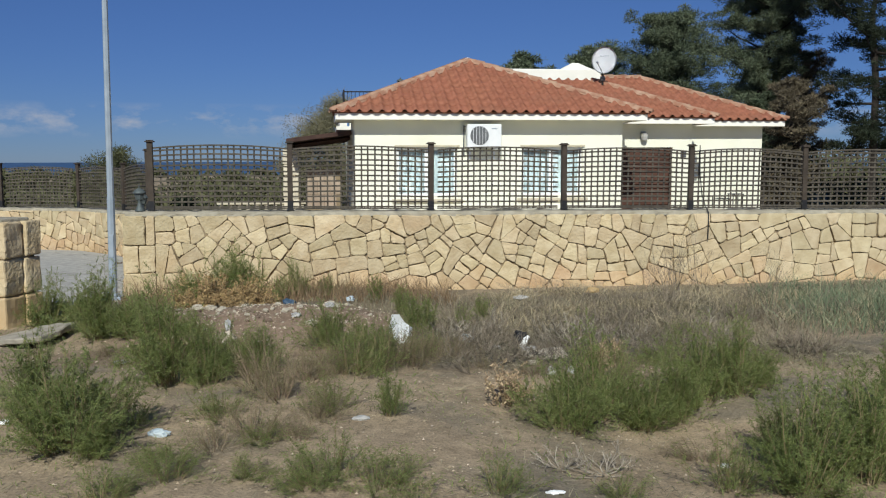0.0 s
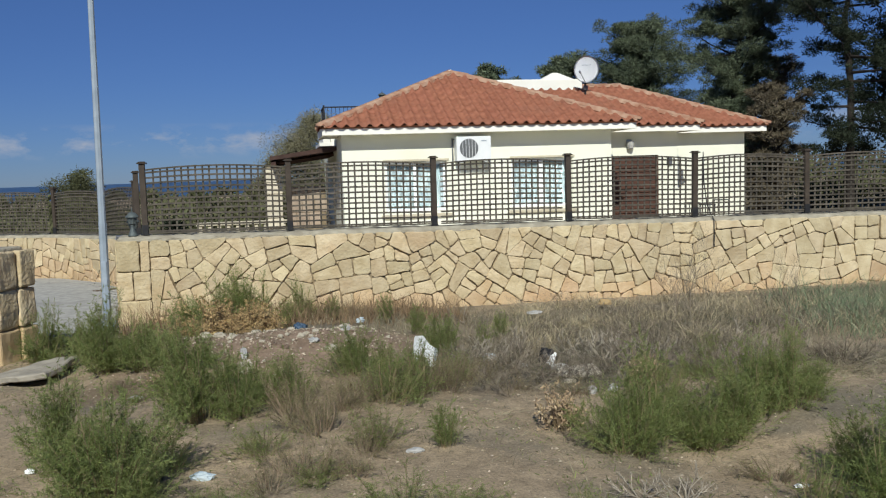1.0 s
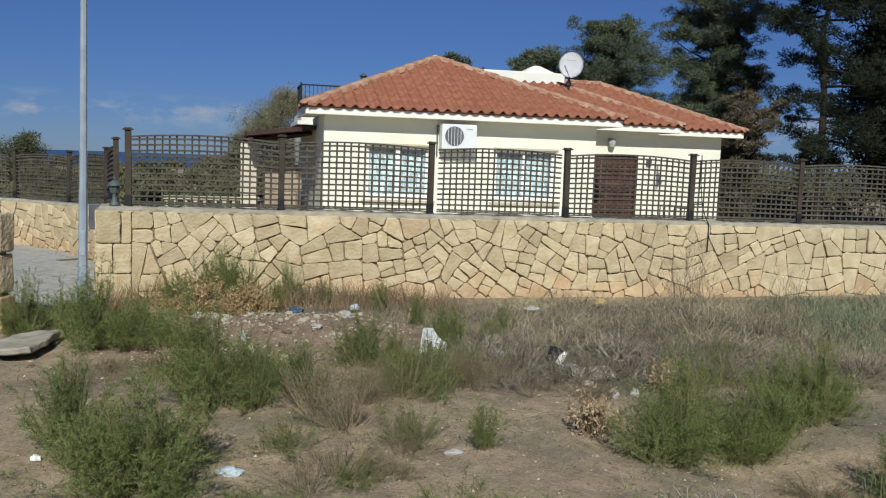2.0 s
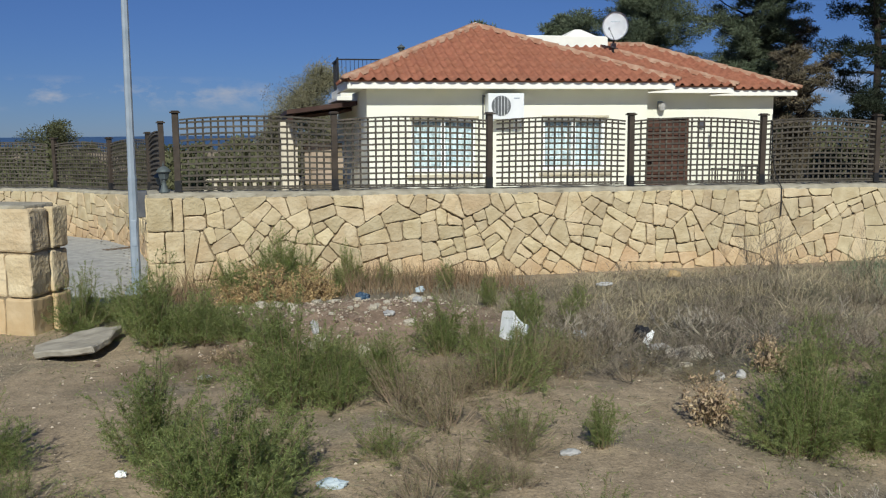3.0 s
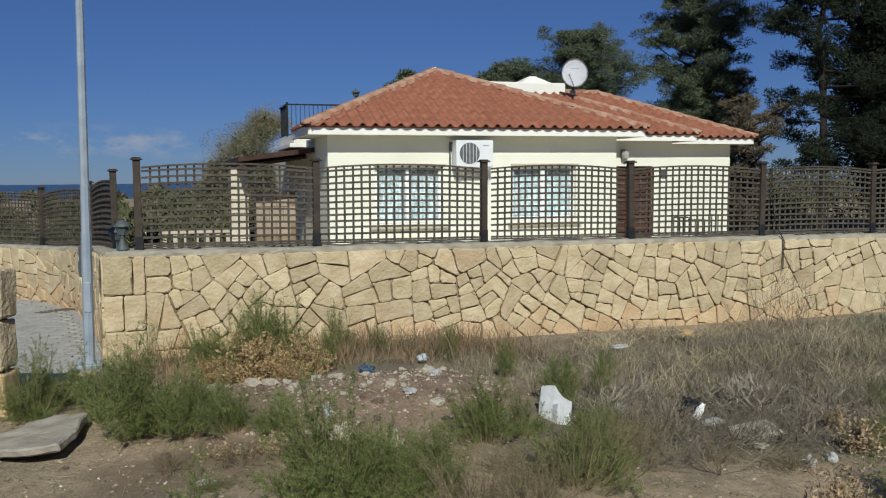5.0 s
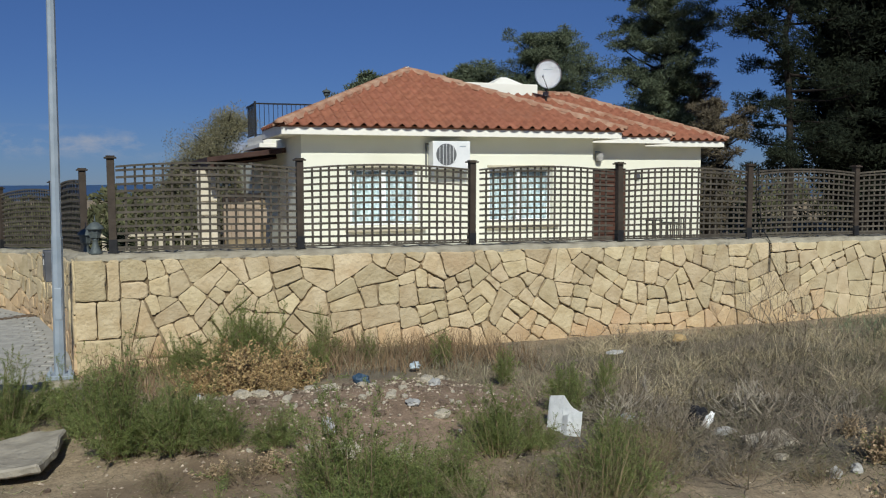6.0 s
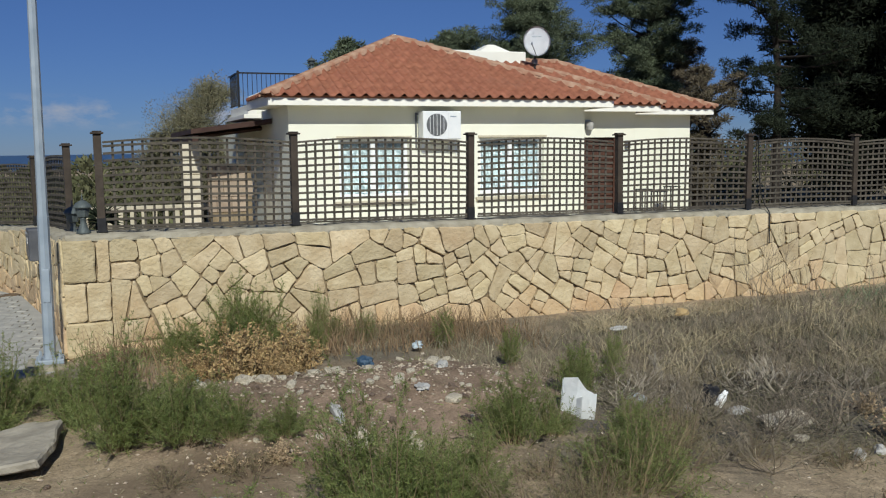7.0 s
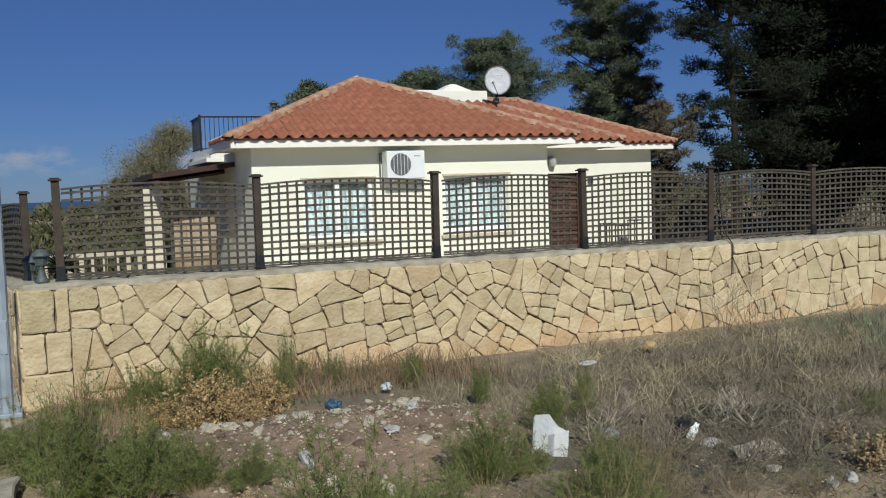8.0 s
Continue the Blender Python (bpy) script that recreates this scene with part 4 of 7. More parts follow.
tiled_slope(roof2, [P2, (P2[0], P2[1] + 2 * d2, RZ), H2], False, 11)
hip_line(roof2, H2, P2, 7)
roof3 = put_mesh("roof", mesh_of("roof", [(X2, RY3 + 0.1, RZ - 0.09), (RX3 - 0.1, RY3 + 0.1, RZ - 0.09), (RX3 - 0.1, 24.6, RZ - 0.09), (X2, 24.6, RZ - 0.09)], [(0, 1, 2, 3)], M["roofbed"]), house, label="red terracotta tiled roof with short ridge, furthest back")
d3 = 2.55
P3 = (RX3 + 0.03, RY3 - 0.04, RZ)
H3 = (RX3 + 0.03 - 1.1 * d3, RY3 - 0.04 + d3, RZ + SL * d3)
tiled_slope(roof3, [(6.4, RY3 - 0.04, RZ), P3, H3, (6.4, RY3 - 0.04 + d3, RZ + SL * d3)], False, 8)
tiled_slope(roof3, [P3, (P3[0], P3[1] + 2 * d3, RZ), H3], False, 12)
hip_line(roof3, H3, P3, 10)
hip_line(roof3, (6.6, H3[1], H3[2]), H3, 18)

# flat roof with parapet and white skylight hood behind the tiles
part("parapet", box(4.7, 7.45, 20.95, 21.15, 2.75, 4.03, 0.02), M["fascia"], house, "white plastered parapet of the flat roof")
part("flat_roof", box(X0 + 0.25, X3 - 0.3, 21.75, 25.7, 2.62, 2.78), M["plaster"], house)
bm = bmesh.new()
vs = [bm.verts.new(p) for p in ((6.55, 21.7, 4.04), (7.65, 21.7, 4.04), (7.65, 22.7, 4.04), (6.55, 22.7, 4.04), (7.05, 22.1, 4.31), (7.2, 22.1, 4.31), (7.2, 22.3, 4.31), (7.05, 22.3, 4.31))]
for q in ((0, 1, 5, 4), (1, 2, 6, 5), (2, 3, 7, 6), (3, 0, 4, 7), (4, 5, 6, 7), (3, 2, 1, 0)):
    bm.faces.new([vs[i] for i in q])
add_box(bm, 6.57, 7.63, 21.72, 22.68, 2.78, 4.04)
part("skylight_hood", bm, M["fascia"], house, "white pyramid-shaped roof hood")

# windows with curtains behind the glass
for x0, x1, z0, z1 in WIN:
    wdw = part("window", box(x0 + 0.002, x1 - 0.002, W1 + 0.2, W1 + 0.235, z0 + 0.002, z0 + 0.05), M["whiteframe"], house, "white two-leaf window with pale blue curtains")
    bm = bmesh.new()
    for a, b, c, d in ((x0 + 0.002, x0 + 0.06, z0 + 0.002, z1 - 0.002), (x1 - 0.06, x1 - 0.002, z0 + 0.002, z1 - 0.002), (x0 + 0.06, x1 - 0.06, z1 - 0.06, z1 - 0.002), (x0 + 0.06, x1 - 0.06, z0 + 0.002, z0 + 0.06)):
        add_box(bm, a, b, W1 + 0.09, W1 + 0.15, c, d, 0.004)
    part("frame", bm, M["whiteframe"], wdw)
    xm = (x0 + x1) / 2
    part("mullion", box(xm - 0.04, xm + 0.04, W1 + 0.085, W1 + 0.15, z0 + 0.06, z1 - 0.06, 0.004), M["whiteframe"], wdw)
    for a, b in ((x0 + 0.06, xm - 0.04), (xm + 0.04, x1 - 0.06)):
        part("pane", box(a, b, W1 + 0.117, W1 + 0.123, z0 + 0.06, z1 - 0.06), M["glass"], wdw).visible_shadow = False
    bm = bmesh.new()
    n = 60
    prev = None
    for i in range(n + 1):
        x = x0 + 0.01 + (x1 - x0 - 0.02) * i / n
        y = W1 + 0.175 + 0.014 * math.sin(i * 1.15)
        cur = (bm.verts.new((x, y, z0 + 0.05)), bm.verts.new((x, y, z1 - 0.01)))
        if prev:
            bm.faces.new((prev[0], cur[0], cur[1], prev[1]))
        prev = cur
    part("curtain", bm, M["curtain"], wdw, smooth=True)
    part("sill", box(x0 - 0.09, x1 + 0.1, W1 - 0.075, W1 + 0.09, z0 - 0.10, z0 - 0.045, 0.008), M["sill"], wdw, "beige stone window sill")
    part("sill_bed", box(x0 + 0.002, x1 - 0.002, W1 + 0.006, W1 + 0.2, z0 - 0.045, z0 + 0.002), M["sill"], wdw)
    part("lintel", box(x0 - 0.03, x1 + 0.04, W1 - 0.035, W1 + 0.02, z1 + 0.005, z1 + 0.045, 0.006), M["sill"], wdw)
part("interior", box(X0 + 0.3, X1 - 0.3, W1 + 0.255, W1 + 0.29, 0.0, 2.6), M["plaster"], house)

# roller-shuttered door
dr = part("door", box(DOOR[0], DOOR[1], W2 + 0.10, W2 + 0.13, DOOR[2], DOOR[3]), M["shutter"], house, "closed dark brown slatted shutter door")
for i in range(22):
    z = 0.03 + i * 0.093
    part("slat", box(DOOR[0] + 0.05, DOOR[1] - 0.05, W2 + 0.07, W2 + 0.098, z, z + 0.078, 0.008), M["shutter"], dr)
for a, b in ((DOOR[0], DOOR[0] + 0.05), (DOOR[1] - 0.05, DOOR[1])):
    part("jamb", box(a, b, W2 + 0.03, W2 + 0.098, 0.0, DOOR[3], 0.004), M["shutter"], dr)

# porch lamp and bell box on the wall beside the door
lamp = thing("wall_lamp", "small grey glass porch lamp on the cream wall", "lamp", m=pose(7.76, W2, 2.24))
part("back_plate", box(-0.06, 0.06, -0.025, 0.0, 0.0, 0.2, 0.008), M["galv"], lamp)
part("shade", lathe([(0.03, 0.17), (0.075, 0.16), (0.085, 0.08), (0.065, 0.0), (0.02, -0.01)][::-1], 12), M["rag"], lamp, "pale grey bowl shade", m=pose(0, -0.09, 0))
bell = thing("meter_box", "small dark grey box on the cream wall", "box", m=pose(8.72, W2, 1.85))
part("body", box(-0.06, 0.06, -0.06, 0.0, 0.0, 0.16, 0.008), M["mailbox"], bell)
part("cover", box(-0.05, 0.05, -0.068, -0.06, 0.02, 0.14, 0.003), M["mailbox"], bell)

# outdoor air-conditioning unit
ac = thing("air_conditioner", "white outdoor air-conditioning unit hung on the house wall", "air conditioner", m=pose(3.41, W1, 2.045))
AW, AH, AD = 0.69, 0.475, 0.25
body = part("casing", box(0, AW, -AD - 0.05, -0.05, 0, AH, 0.012), M["ac"], ac)
bm = bmesh.new()
bmesh.ops.create_cone(bm, cap_ends=True, segments=36, radius1=0.185, radius2=0.185, depth=0.012)
bmesh.ops.transform(bm, matrix=pose(0.245, -AD - 0.053, AH * 0.52, 90), verts=bm.verts)
part("fan_opening", bm, M["acgrille"], ac, "dark round fan opening")
for i in range(5):
    x = 0.245 + (i - 2) * 0.062
    h = math.sqrt(max(0.0, 0.18 ** 2 - (x - 0.245) ** 2))
    part("grille_bar", box(x - 0.0035, x + 0.0035, -AD - 0.068, -AD - 0.06, AH * 0.52 - h, AH * 0.52 + h), M["ac"], ac)
part("side_panel", box(0.455, AW - 0.01, -AD - 0.056, -AD - 0.051, 0.015, AH - 0.015, 0.002), M["ac"], ac)
part("badge", box(0.49, 0.60, -AD - 0.059, -AD - 0.056, AH - 0.1, AH - 0.08), M["galv"], ac)
for x in (0.08, AW - 0.12):
    bm = box(x, x + 0.04, -AD - 0.02, 0.0, -0.03, -0.002)
    add_box(bm, x, x + 0.04, -0.03, 0.0, -0.22, -0.03)
    part("bracket", bm, M["ac"], ac)
part("pipe", tube((-0.03, -0.03, -0.15), (-0.03, -0.03, AH - 0.02), 0.016, 0.016, 8), M["acgrille"], ac)
part("pipe_elbow", tube((-0.035, -0.03, AH - 0.04), (0.03, -0.10, AH - 0.04), 0.014, 0.014, 8), M["acgrille"], ac)
part("drain_hose", tube((AW + 0.02, -0.02, -0.28), (AW - 0.02, -0.09, 0.02), 0.01, 0.01, 6), M["ac"], ac)

# satellite dish standing on the tiles
DC = Vector((7.22, 20.0, 4.14))
sd = thing("satellite_dish", "pale grey satellite dish on a short mast on the tiled roof", "satellite dish", m=pose(DC.x, DC.y, DC.z))
bm = bmesh.new()
rings = []
R, seg = 0.335, 32
for k in range(7):
    rr = R * k / 6
    rings.append([bm.verts.new((rr * 0.88 * math.cos(2 * math.pi * i / seg), rr * math.sin(2 * math.pi * i / seg), 0.35 * rr * rr)) for i in range(seg)] if k else [bm.verts.new((0, 0, 0))])
for i in range(seg):
    bm.faces.new((rings[0][0], rings[1][i], rings[1][(i + 1) % seg]))
for a, b in zip(rings[1:], rings[2:]):
    for i in range(seg):
        bm.faces.new((a[i], b[i], b[(i + 1) % seg], a[(i + 1) % seg]))
bmesh.ops.solidify(bm, geom=bm.faces[:], thickness=0.012)
tilt = pose(0, 0, 0, 76, 0, -22)
part("reflector", bm, M["dish"], sd, m=tilt, smooth=True)
bm = bmesh.new()
for i in range(7):
    add_box(bm, -0.10 + i * 0.03, -0.08 + i * 0.03, 0.062, 0.08, 0.002, 0.006)
part("lettering", bm, M["galv"], sd, "row of small grey marks", m=tilt @ pose(0, 0.04, 0.012))
add = bmesh.new()
add_tube(add, (-0.02, -0.33, 0.04), (-0.13, -0.17, 0.30), 0.007, 0.007, 6)
part("feed_arm", add, M["iron"], sd, m=tilt)
part("feed_horn", tube((-0.135, -0.165, 0.285), (-0.14, -0.14, 0.335), 0.022, 0.018, 8), M["galv"], sd, m=tilt)
part("mast", tube((0.0, 0.10, -0.62), (0.0, 0.08, -0.05), 0.025, 0.025, 8), M["iron"], sd)
part("foot", box(-0.05, 0.05, 0.05, 0.15, -0.46, -0.36, 0.01), M["acgrille"], sd)

# terrace slab, railing and post lantern on the roof terrace
part("terrace_slab", box(0.88, 1.27, 19.55, 21.7, 2.49, 2.57, 0.006), M["fascia"], house, "white edge of the roof terrace")
part("terrace_upstand", box(0.96, 1.12, 19.56, 21.7, 2.57, 2.74, 0.006), M["fascia"], house)
rail = thing("terrace_railing", "black wrought-iron railing round the roof terrace", "railing", m=pose(0, 0, 0))
RLX, RLY, RLZ = 1.10, 21.5, 2.74
part("top_rail", box(RLX, 5.0, RLY - 0.02, RLY + 0.02, 3.47, 3.50), M["iron"], rail)
part("bottom_rail", box(RLX, 5.0, RLY - 0.015, RLY + 0.015, 2.82, 2.84), M["iron"], rail)
part("top_rail", box(RLX - 0.02, RLX + 0.02, RLY + 0.02, 22.7, 3.47, 3.50), M["iron"], rail)
part("bottom_rail", box(RLX - 0.015, RLX + 0.015, RLY + 0.02, 22.7, 2.82, 2.84), M["iron"], rail)
for i in range(40):
    x = RLX + 0.096 * (i + 1)
    part("baluster", box(x - 0.0055, x + 0.0055, RLY - 0.0055, RLY + 0.0055, 2.84, 3.47), M["iron"], rail)
for i in range(9):
    y = RLY + 0.12 * (i + 1)
    part("baluster", box(RLX - 0.007, RLX + 0.007, y - 0.007, y + 0.007, 2.84, 3.47), M["iron"], rail)
part("corner_post", box(RLX - 0.022, RLX + 0.022, RLY - 0.022, RLY + 0.022, 2.55, 3.53), M["iron"], rail)
part("roof_curb", box(X0 + 0.03, 5.2, 21.3, 21.7, 2.5, 2.82), M["plaster"], house)


def lantern(name, label, m, size=1.0, slim=1.0):
    """Pedestal lantern: flared foot, glazed bowl, domed lid and finial."""
    t = thing(name, label, "lantern", m=m @ Matrix.Diagonal((size * slim, size * slim, size, 1)))
    part("foot", lathe([(0.115, 0.0), (0.115, 0.02), (0.085, 0.05), (0.05, 0.13), (0.045, 0.18), (0.06, 0.20)], 14), M["lantern"], t, smooth=True)
    part("bowl", lathe([(0.06, 0.20), (0.09, 0.215), (0.12, 0.315), (0.128, 0.33)], 8), M["lantern"], t)
    part("lid", lathe([(0.155, 0.325), (0.15, 0.342), (0.11, 0.38), (0.06, 0.41), (0.02, 0.42)], 14), M["lantern"], t, smooth=True)
    part("finial", lathe([(0.012, 0.42), (0.022, 0.435), (0.01, 0.455), (0.003, 0.51)], 8), M["lantern"], t, smooth=True)
    return t


lantern("pedestal_lantern", "grey-green cast metal lantern on the stone wall corner", pose(-1.87, 11.86, 1.15, 0, 0, 20), 0.74, 0.76)
lantern("pedestal_lantern", "grey-green cast metal lantern behind the first on the wall corner", pose(-1.975, 12.55, 1.055, 0, 0, 50), 0.74, 0.76)
tl = lantern("terrace_lantern", "dark lantern on a post behind the tiled roof", pose(2.41, 20.5, 3.46), 0.62)
part("post", box(-0.035, 0.035, -0.035, 0.035, -1.6, 0.0), M["lantern"], tl)

# timber canopy on a stone pillar beside the house
can = thing("canopy", "dark-stained timber canopy sloping away from the house", "canopy", m=pose(0, 0, 0))
bm = bmesh.new()
vs = [bm.verts.new(p) for p in ((-0.19, 18.45, 2.19), (1.18, 18.45, 2.36), (1.18, 22.6, 2.36), (-0.19, 22.6, 2.19), (-0.19, 18.45, 2.27), (1.18, 18.45, 2.45), (1.18, 22.6, 2.45), (-0.19, 22.6, 2.27))]
for q in ((3, 2, 1, 0), (4, 5, 6, 7), (0, 1, 5, 4), (1, 2, 6, 5), (2, 3, 7, 6), (3, 0, 4, 7)):
    bm.faces.new([vs[i] for i in q])
part("roof_board", bm, M["canopy"], can)
part("edge_beam", box(-0.17, -0.07, 18.5, 22.5, 2.06, 2.17, 0.006), M["canopy"], can)
for y in (19.4, 20.2, 21.0, 21.8):
    bm = bmesh.new()
    add_tube(bm, (-0.17, y, 2.14), (1.17, y, 2.31), 0.045, 0.045, 4)
    part("rafter", bm, M["canopy"], can)
pil = thing("canopy_pillar", "square cream stone pillar carrying the canopy", "pillar", m=pose(-0.30, 19.15, 0))
prng = random.Random(31)
z = -0.12
while z < 2.02:
    h = min(prng.uniform(0.2, 0.3), 2.06 - z)
    o = prng.uniform(-0.008, 0.008)
    part("block", box(o, 0.33 + o, o, 0.33 + o, z, z + h - 0.012, 0.012), M["paving"], pil)
    z += h
part("core", box(0.03, 0.30, 0.03, 0.30, -0.12, 2.06), M["mortar"], pil)
bq = thing("barbecue_wall", "pinkish clay block garden wall under the canopy", "garden wall", m=pose(0.18, 19.45, 0))
for r in range(3, 6):
    for c in range(3):
        off = 0.13 if r % 2 else 0.0
        x0 = max(0.0, c * 0.27 - off)
        part("block", box(x0, min(0.80, c * 0.27 + 0.26 - off), 0, 0.2, -0.08 + r * 0.285, -0.08 + r * 0.285 + 0.275, 0.008), M["brick"], bq)
part("core", box(0.02, 0.78, 0.02, 0.18, -0.1, 1.62), M["mortar"], bq)

# low garden wall behind the lattice, with gaps and short pillars
gw = thing("garden_balustrade", "low cream stone balustrade in the garden", "balustrade", m=pose(-2.0, 21.8, 0))
for i in range(15):
    part("baluster", box(i * 0.22, i * 0.22 + 0.09, 0, 0.12, 0.0, 0.72, 0.012), M["sill"], gw)
part("handrail", box(-0.05, 3.3, -0.04, 0.18, 0.72, 0.80, 0.012), M["sill"], gw)
part("plinth", box(-0.05, 3.3, -0.03, 0.17, -0.2, 0.0, 0.01), M["paving"], gw)

# iron plant stands in front of the set-back wall
for x, h in ((9.55, 0.92), (9.95, 0.86), (10.3, 0.95)):
    st = thing("plant_stand", "slim black iron plant stand beside the house wall", "plant stand", "iron stands by the wall", m=pose(x, 19.35, ground_z(x, 19.35)))
    for a in range(4):
        part("leg", box(-0.12 + 0.24 * (a % 2) - 0.009, -0.12 + 0.24 * (a % 2) + 0.009, -0.12 + 0.24 * (a // 2) - 0.009, -0.12 + 0.24 * (a // 2) + 0.009, -0.02, h), M["iron"], st)
    part("tray", box(-0.14, 0.14, -0.14, 0.14, h, h + 0.02), M["iron"], st)

# unseen pale patio behind the wall, added to bounce light under the eaves
patio = part("patio", box(-0.9, 11.9, 12.35, 17.14, -0.1, 0.05), M["paving"])
tagged(patio, "unseen pale slab added to bounce light onto the house front", "patio", kind="structure")

# ---- drive, gate pier, mailbox, lamp post ----
bm = bmesh.new()
outline = [(-9.0, 11.25), (-5.0, 11.30), (-3.6, 11.28), (-2.9, 11.10), (-2.45, 11.02), (-2.2, 11.25), (-2.09, 11.66), (-2.20, 13.0), (-2.42, 14.5), (-2.76, 16.15), (-3.47, 17.55), (-4.5, 18.68), (-6.2, 19.38), (-9.0, 19.88), (-14.0, 20.25), (-22, 20.5), (-22, 11.3)]
lo = [bm.verts.new((x, y, -0.20)) for x, y in outline]
hi = [bm.verts.new((x, y, -0.045)) for x, y in outline]
bm.faces.new(hi[::-1])
for i in range(len(outline)):
    j = (i + 1) % len(outline)
    bm.faces.new((lo[i], hi[i], hi[j], lo[j]))
bmesh.ops.recalc_face_normals(bm, faces=bm.faces[:])
drive = part("driveway", bm, M["concrete"])
tagged(drive, "pale grey concrete driveway with a broken front edge", "driveway", kind="structure")
bm = box(-0.28, 0.28, -0.10, 0.10, 0.0, 0.012, 0.003)
dc = thing("drain_cover", "rusty brown drain strip in the driveway", "drain cover", m=pose(-3.05, 16.2, -0.045, 0, 0, 38))
part("frame", bm, M["drain"], dc)
for i in range(8):
    part("bar", box(-0.26 + i * 0.066, -0.235 + i * 0.066, -0.085, 0.085, 0.012, 0.02), M["drain"], dc)

pier = thing("gate_pier", "pier of large cream limestone blocks beside the driveway", "gate pier", m=pose(-2.825, 9.58, -0.06, 0, 0, -22))
prng = random.Random(8)
courses = ((0.0, 0.42), (0.42, 0.83), (0.83, 1.24))
for i, (a, b) in enumerate(courses):
    cut = (-0.30, -0.26, -0.34)[i]
    rows = [(-0.78, cut - 0.012, 0.0, 0.36), (cut, 0.0, 0.0, 0.30), (-0.16, 0.01, 0.32, 0.55)]
    for x0, x1, y0, y1 in rows:
        j = [prng.uniform(-0.018, 0.018) for k in range(4)]
        bm = box(x0, x1 + j[0], y0 + j[1], y1, a + 0.008, b - 0.008, 0.022)
        bmesh.ops.subdivide_edges(bm, edges=[e for e in bm.edges if e.calc_length() > 0.1], cuts=3, use_grid_fill=True)
        for v in bm.verts:
            v.co += Vector(noise.noise_vector(v.co * 16 + Vector((x0, i, 0)))) * 0.007
            v.co += Vector(noise.noise_vector(v.co * 5 + Vector((i * 3.1, x0 * 7, 0)))) * 0.016
        part("stone_block", bm, M["ochre" if i == 0 else "limestone"], pier, "ochre limestone block" if i == 0 else "")
part("core", box(-0.75, -0.04, 0.03, 0.50, -0.1, 1.21), M["mortar"], pier)
part("mortar_cap", box(-0.72, -0.06, 0.04, 0.48, 1.21, 1.265, 0.02), M["coping"], pier)

bm = bmesh.new()
outline = [(-0.55, -0.14), (-0.60, 0.20), (-0.36, 0.52), (-0.10, 0.60), (0.08, 0.46), (0.05, -0.02), (-0.04, -0.36), (-0.30, -0.30)]
top = [bm.verts.new((x, y, 0.03 + 0.006 * noise.noise(Vector((x * 3, y * 3, 0))))) for x, y in outline]
low = [bm.verts.new((x * 0.97, y * 0.97, -0.03)) for x, y in outline]
bm.faces.new(top)
bm.faces.new(low[::-1])
for i in range(len(top)):
    j = (i + 1) % len(top)
    bm.faces.new((top[i], low[i], low[j], top[j]))
bmesh.ops.bevel(bm, geom=[e for e in bm.edges], offset=0.012, segments=1, affect="EDGES")
bmesh.ops.triangulate(bm, faces=bm.faces[:])
for k in range(3):
    bmesh.ops.subdivide_edges(bm, edges=[e for e in bm.edges if e.calc_length() > 0.07], cuts=1)
    bmesh.ops.triangulate(bm, faces=bm.faces[:])
for v in bm.verts:
    v.co += Vector(noise.noise_vector(v.co * 5.0)) * 0.016 + Vector(noise.noise_vector(v.co * 17.0)) * 0.006
bmesh.ops.recalc_face_normals(bm, faces=bm.faces[:])
slab = part("stone_slab", bm, M["slab"], m=pose(-2.11, 8.82, 0.11, -2, -7, 0))
tagged(slab, "loose flat grey stone slab lying tilted on the soil", "slab")

(sx, sy), sd_ = SIDE.at(SIDE.length - 2.55)
mb = thing("mailbox", "slate-grey metal mailbox hung on the side wall", "mailbox", m=pose(sx - 0.045, sy, 0.66, 0, 0, math.degrees(math.atan2(sd_[1], sd_[0]))))
part("body", box(-0.15, 0.15, -0.11, 0.05, 0, 0.37, 0.01), M["mailbox"], mb)
part("door", box(-0.13, 0.13, -0.118, -0.11, 0.05, 0.30, 0.004), M["mailbox"], mb)
part("slot", box(-0.10, 0.10, -0.122, -0.118, 0.31, 0.33), M["galv"], mb)
part("name_plate", box(0.02, 0.075, -0.121, -0.118, 0.20, 0.27), M["ac"], mb, "small white plate")

pole = thing("lamp_post", "galvanised steel street lamp post with stepped shaft", "lamp post", m=pose(-2.215, 11.68, 0.06, 0, 0.7, 0))
part("lower_shaft", tube((0, 0, -0.02), (0, 0, 1.28), 0.054, 0.050, 8), M["galv"], pole)
part("upper_shaft", tube((0, 0, 1.28), (0, 0, 7.5), 0.045, 0.026, 8), M["galv"], pole)
part("collar", tube((0, 0, 1.25), (0, 0, 1.31), 0.0515, 0.046, 8), M["galv"], pole)
part("hatch", box(-0.03, 0.03, -0.053, -0.043, 0.5, 0.8, 0.004), M["galv"], pole)
part("base_plate", box(-0.12, 0.12, -0.12, 0.12, -0.06, -0.02, 0.006), M["galv"], pole)
for a in range(4):
    part("bolt", tube((0.085 * (1 if a % 2 else -1), 0.085 * (1 if a // 2 else -1), -0.02), (0.085 * (1 if a % 2 else -1), 0.085 * (1 if a // 2 else -1), 0.03), 0.014, 0.012, 6), M["galv"], pole)
part("footing", box(-0.2, 0.13, -0.2, 0.2, -0.3, -0.06, 0.02), M["coping"], pole)
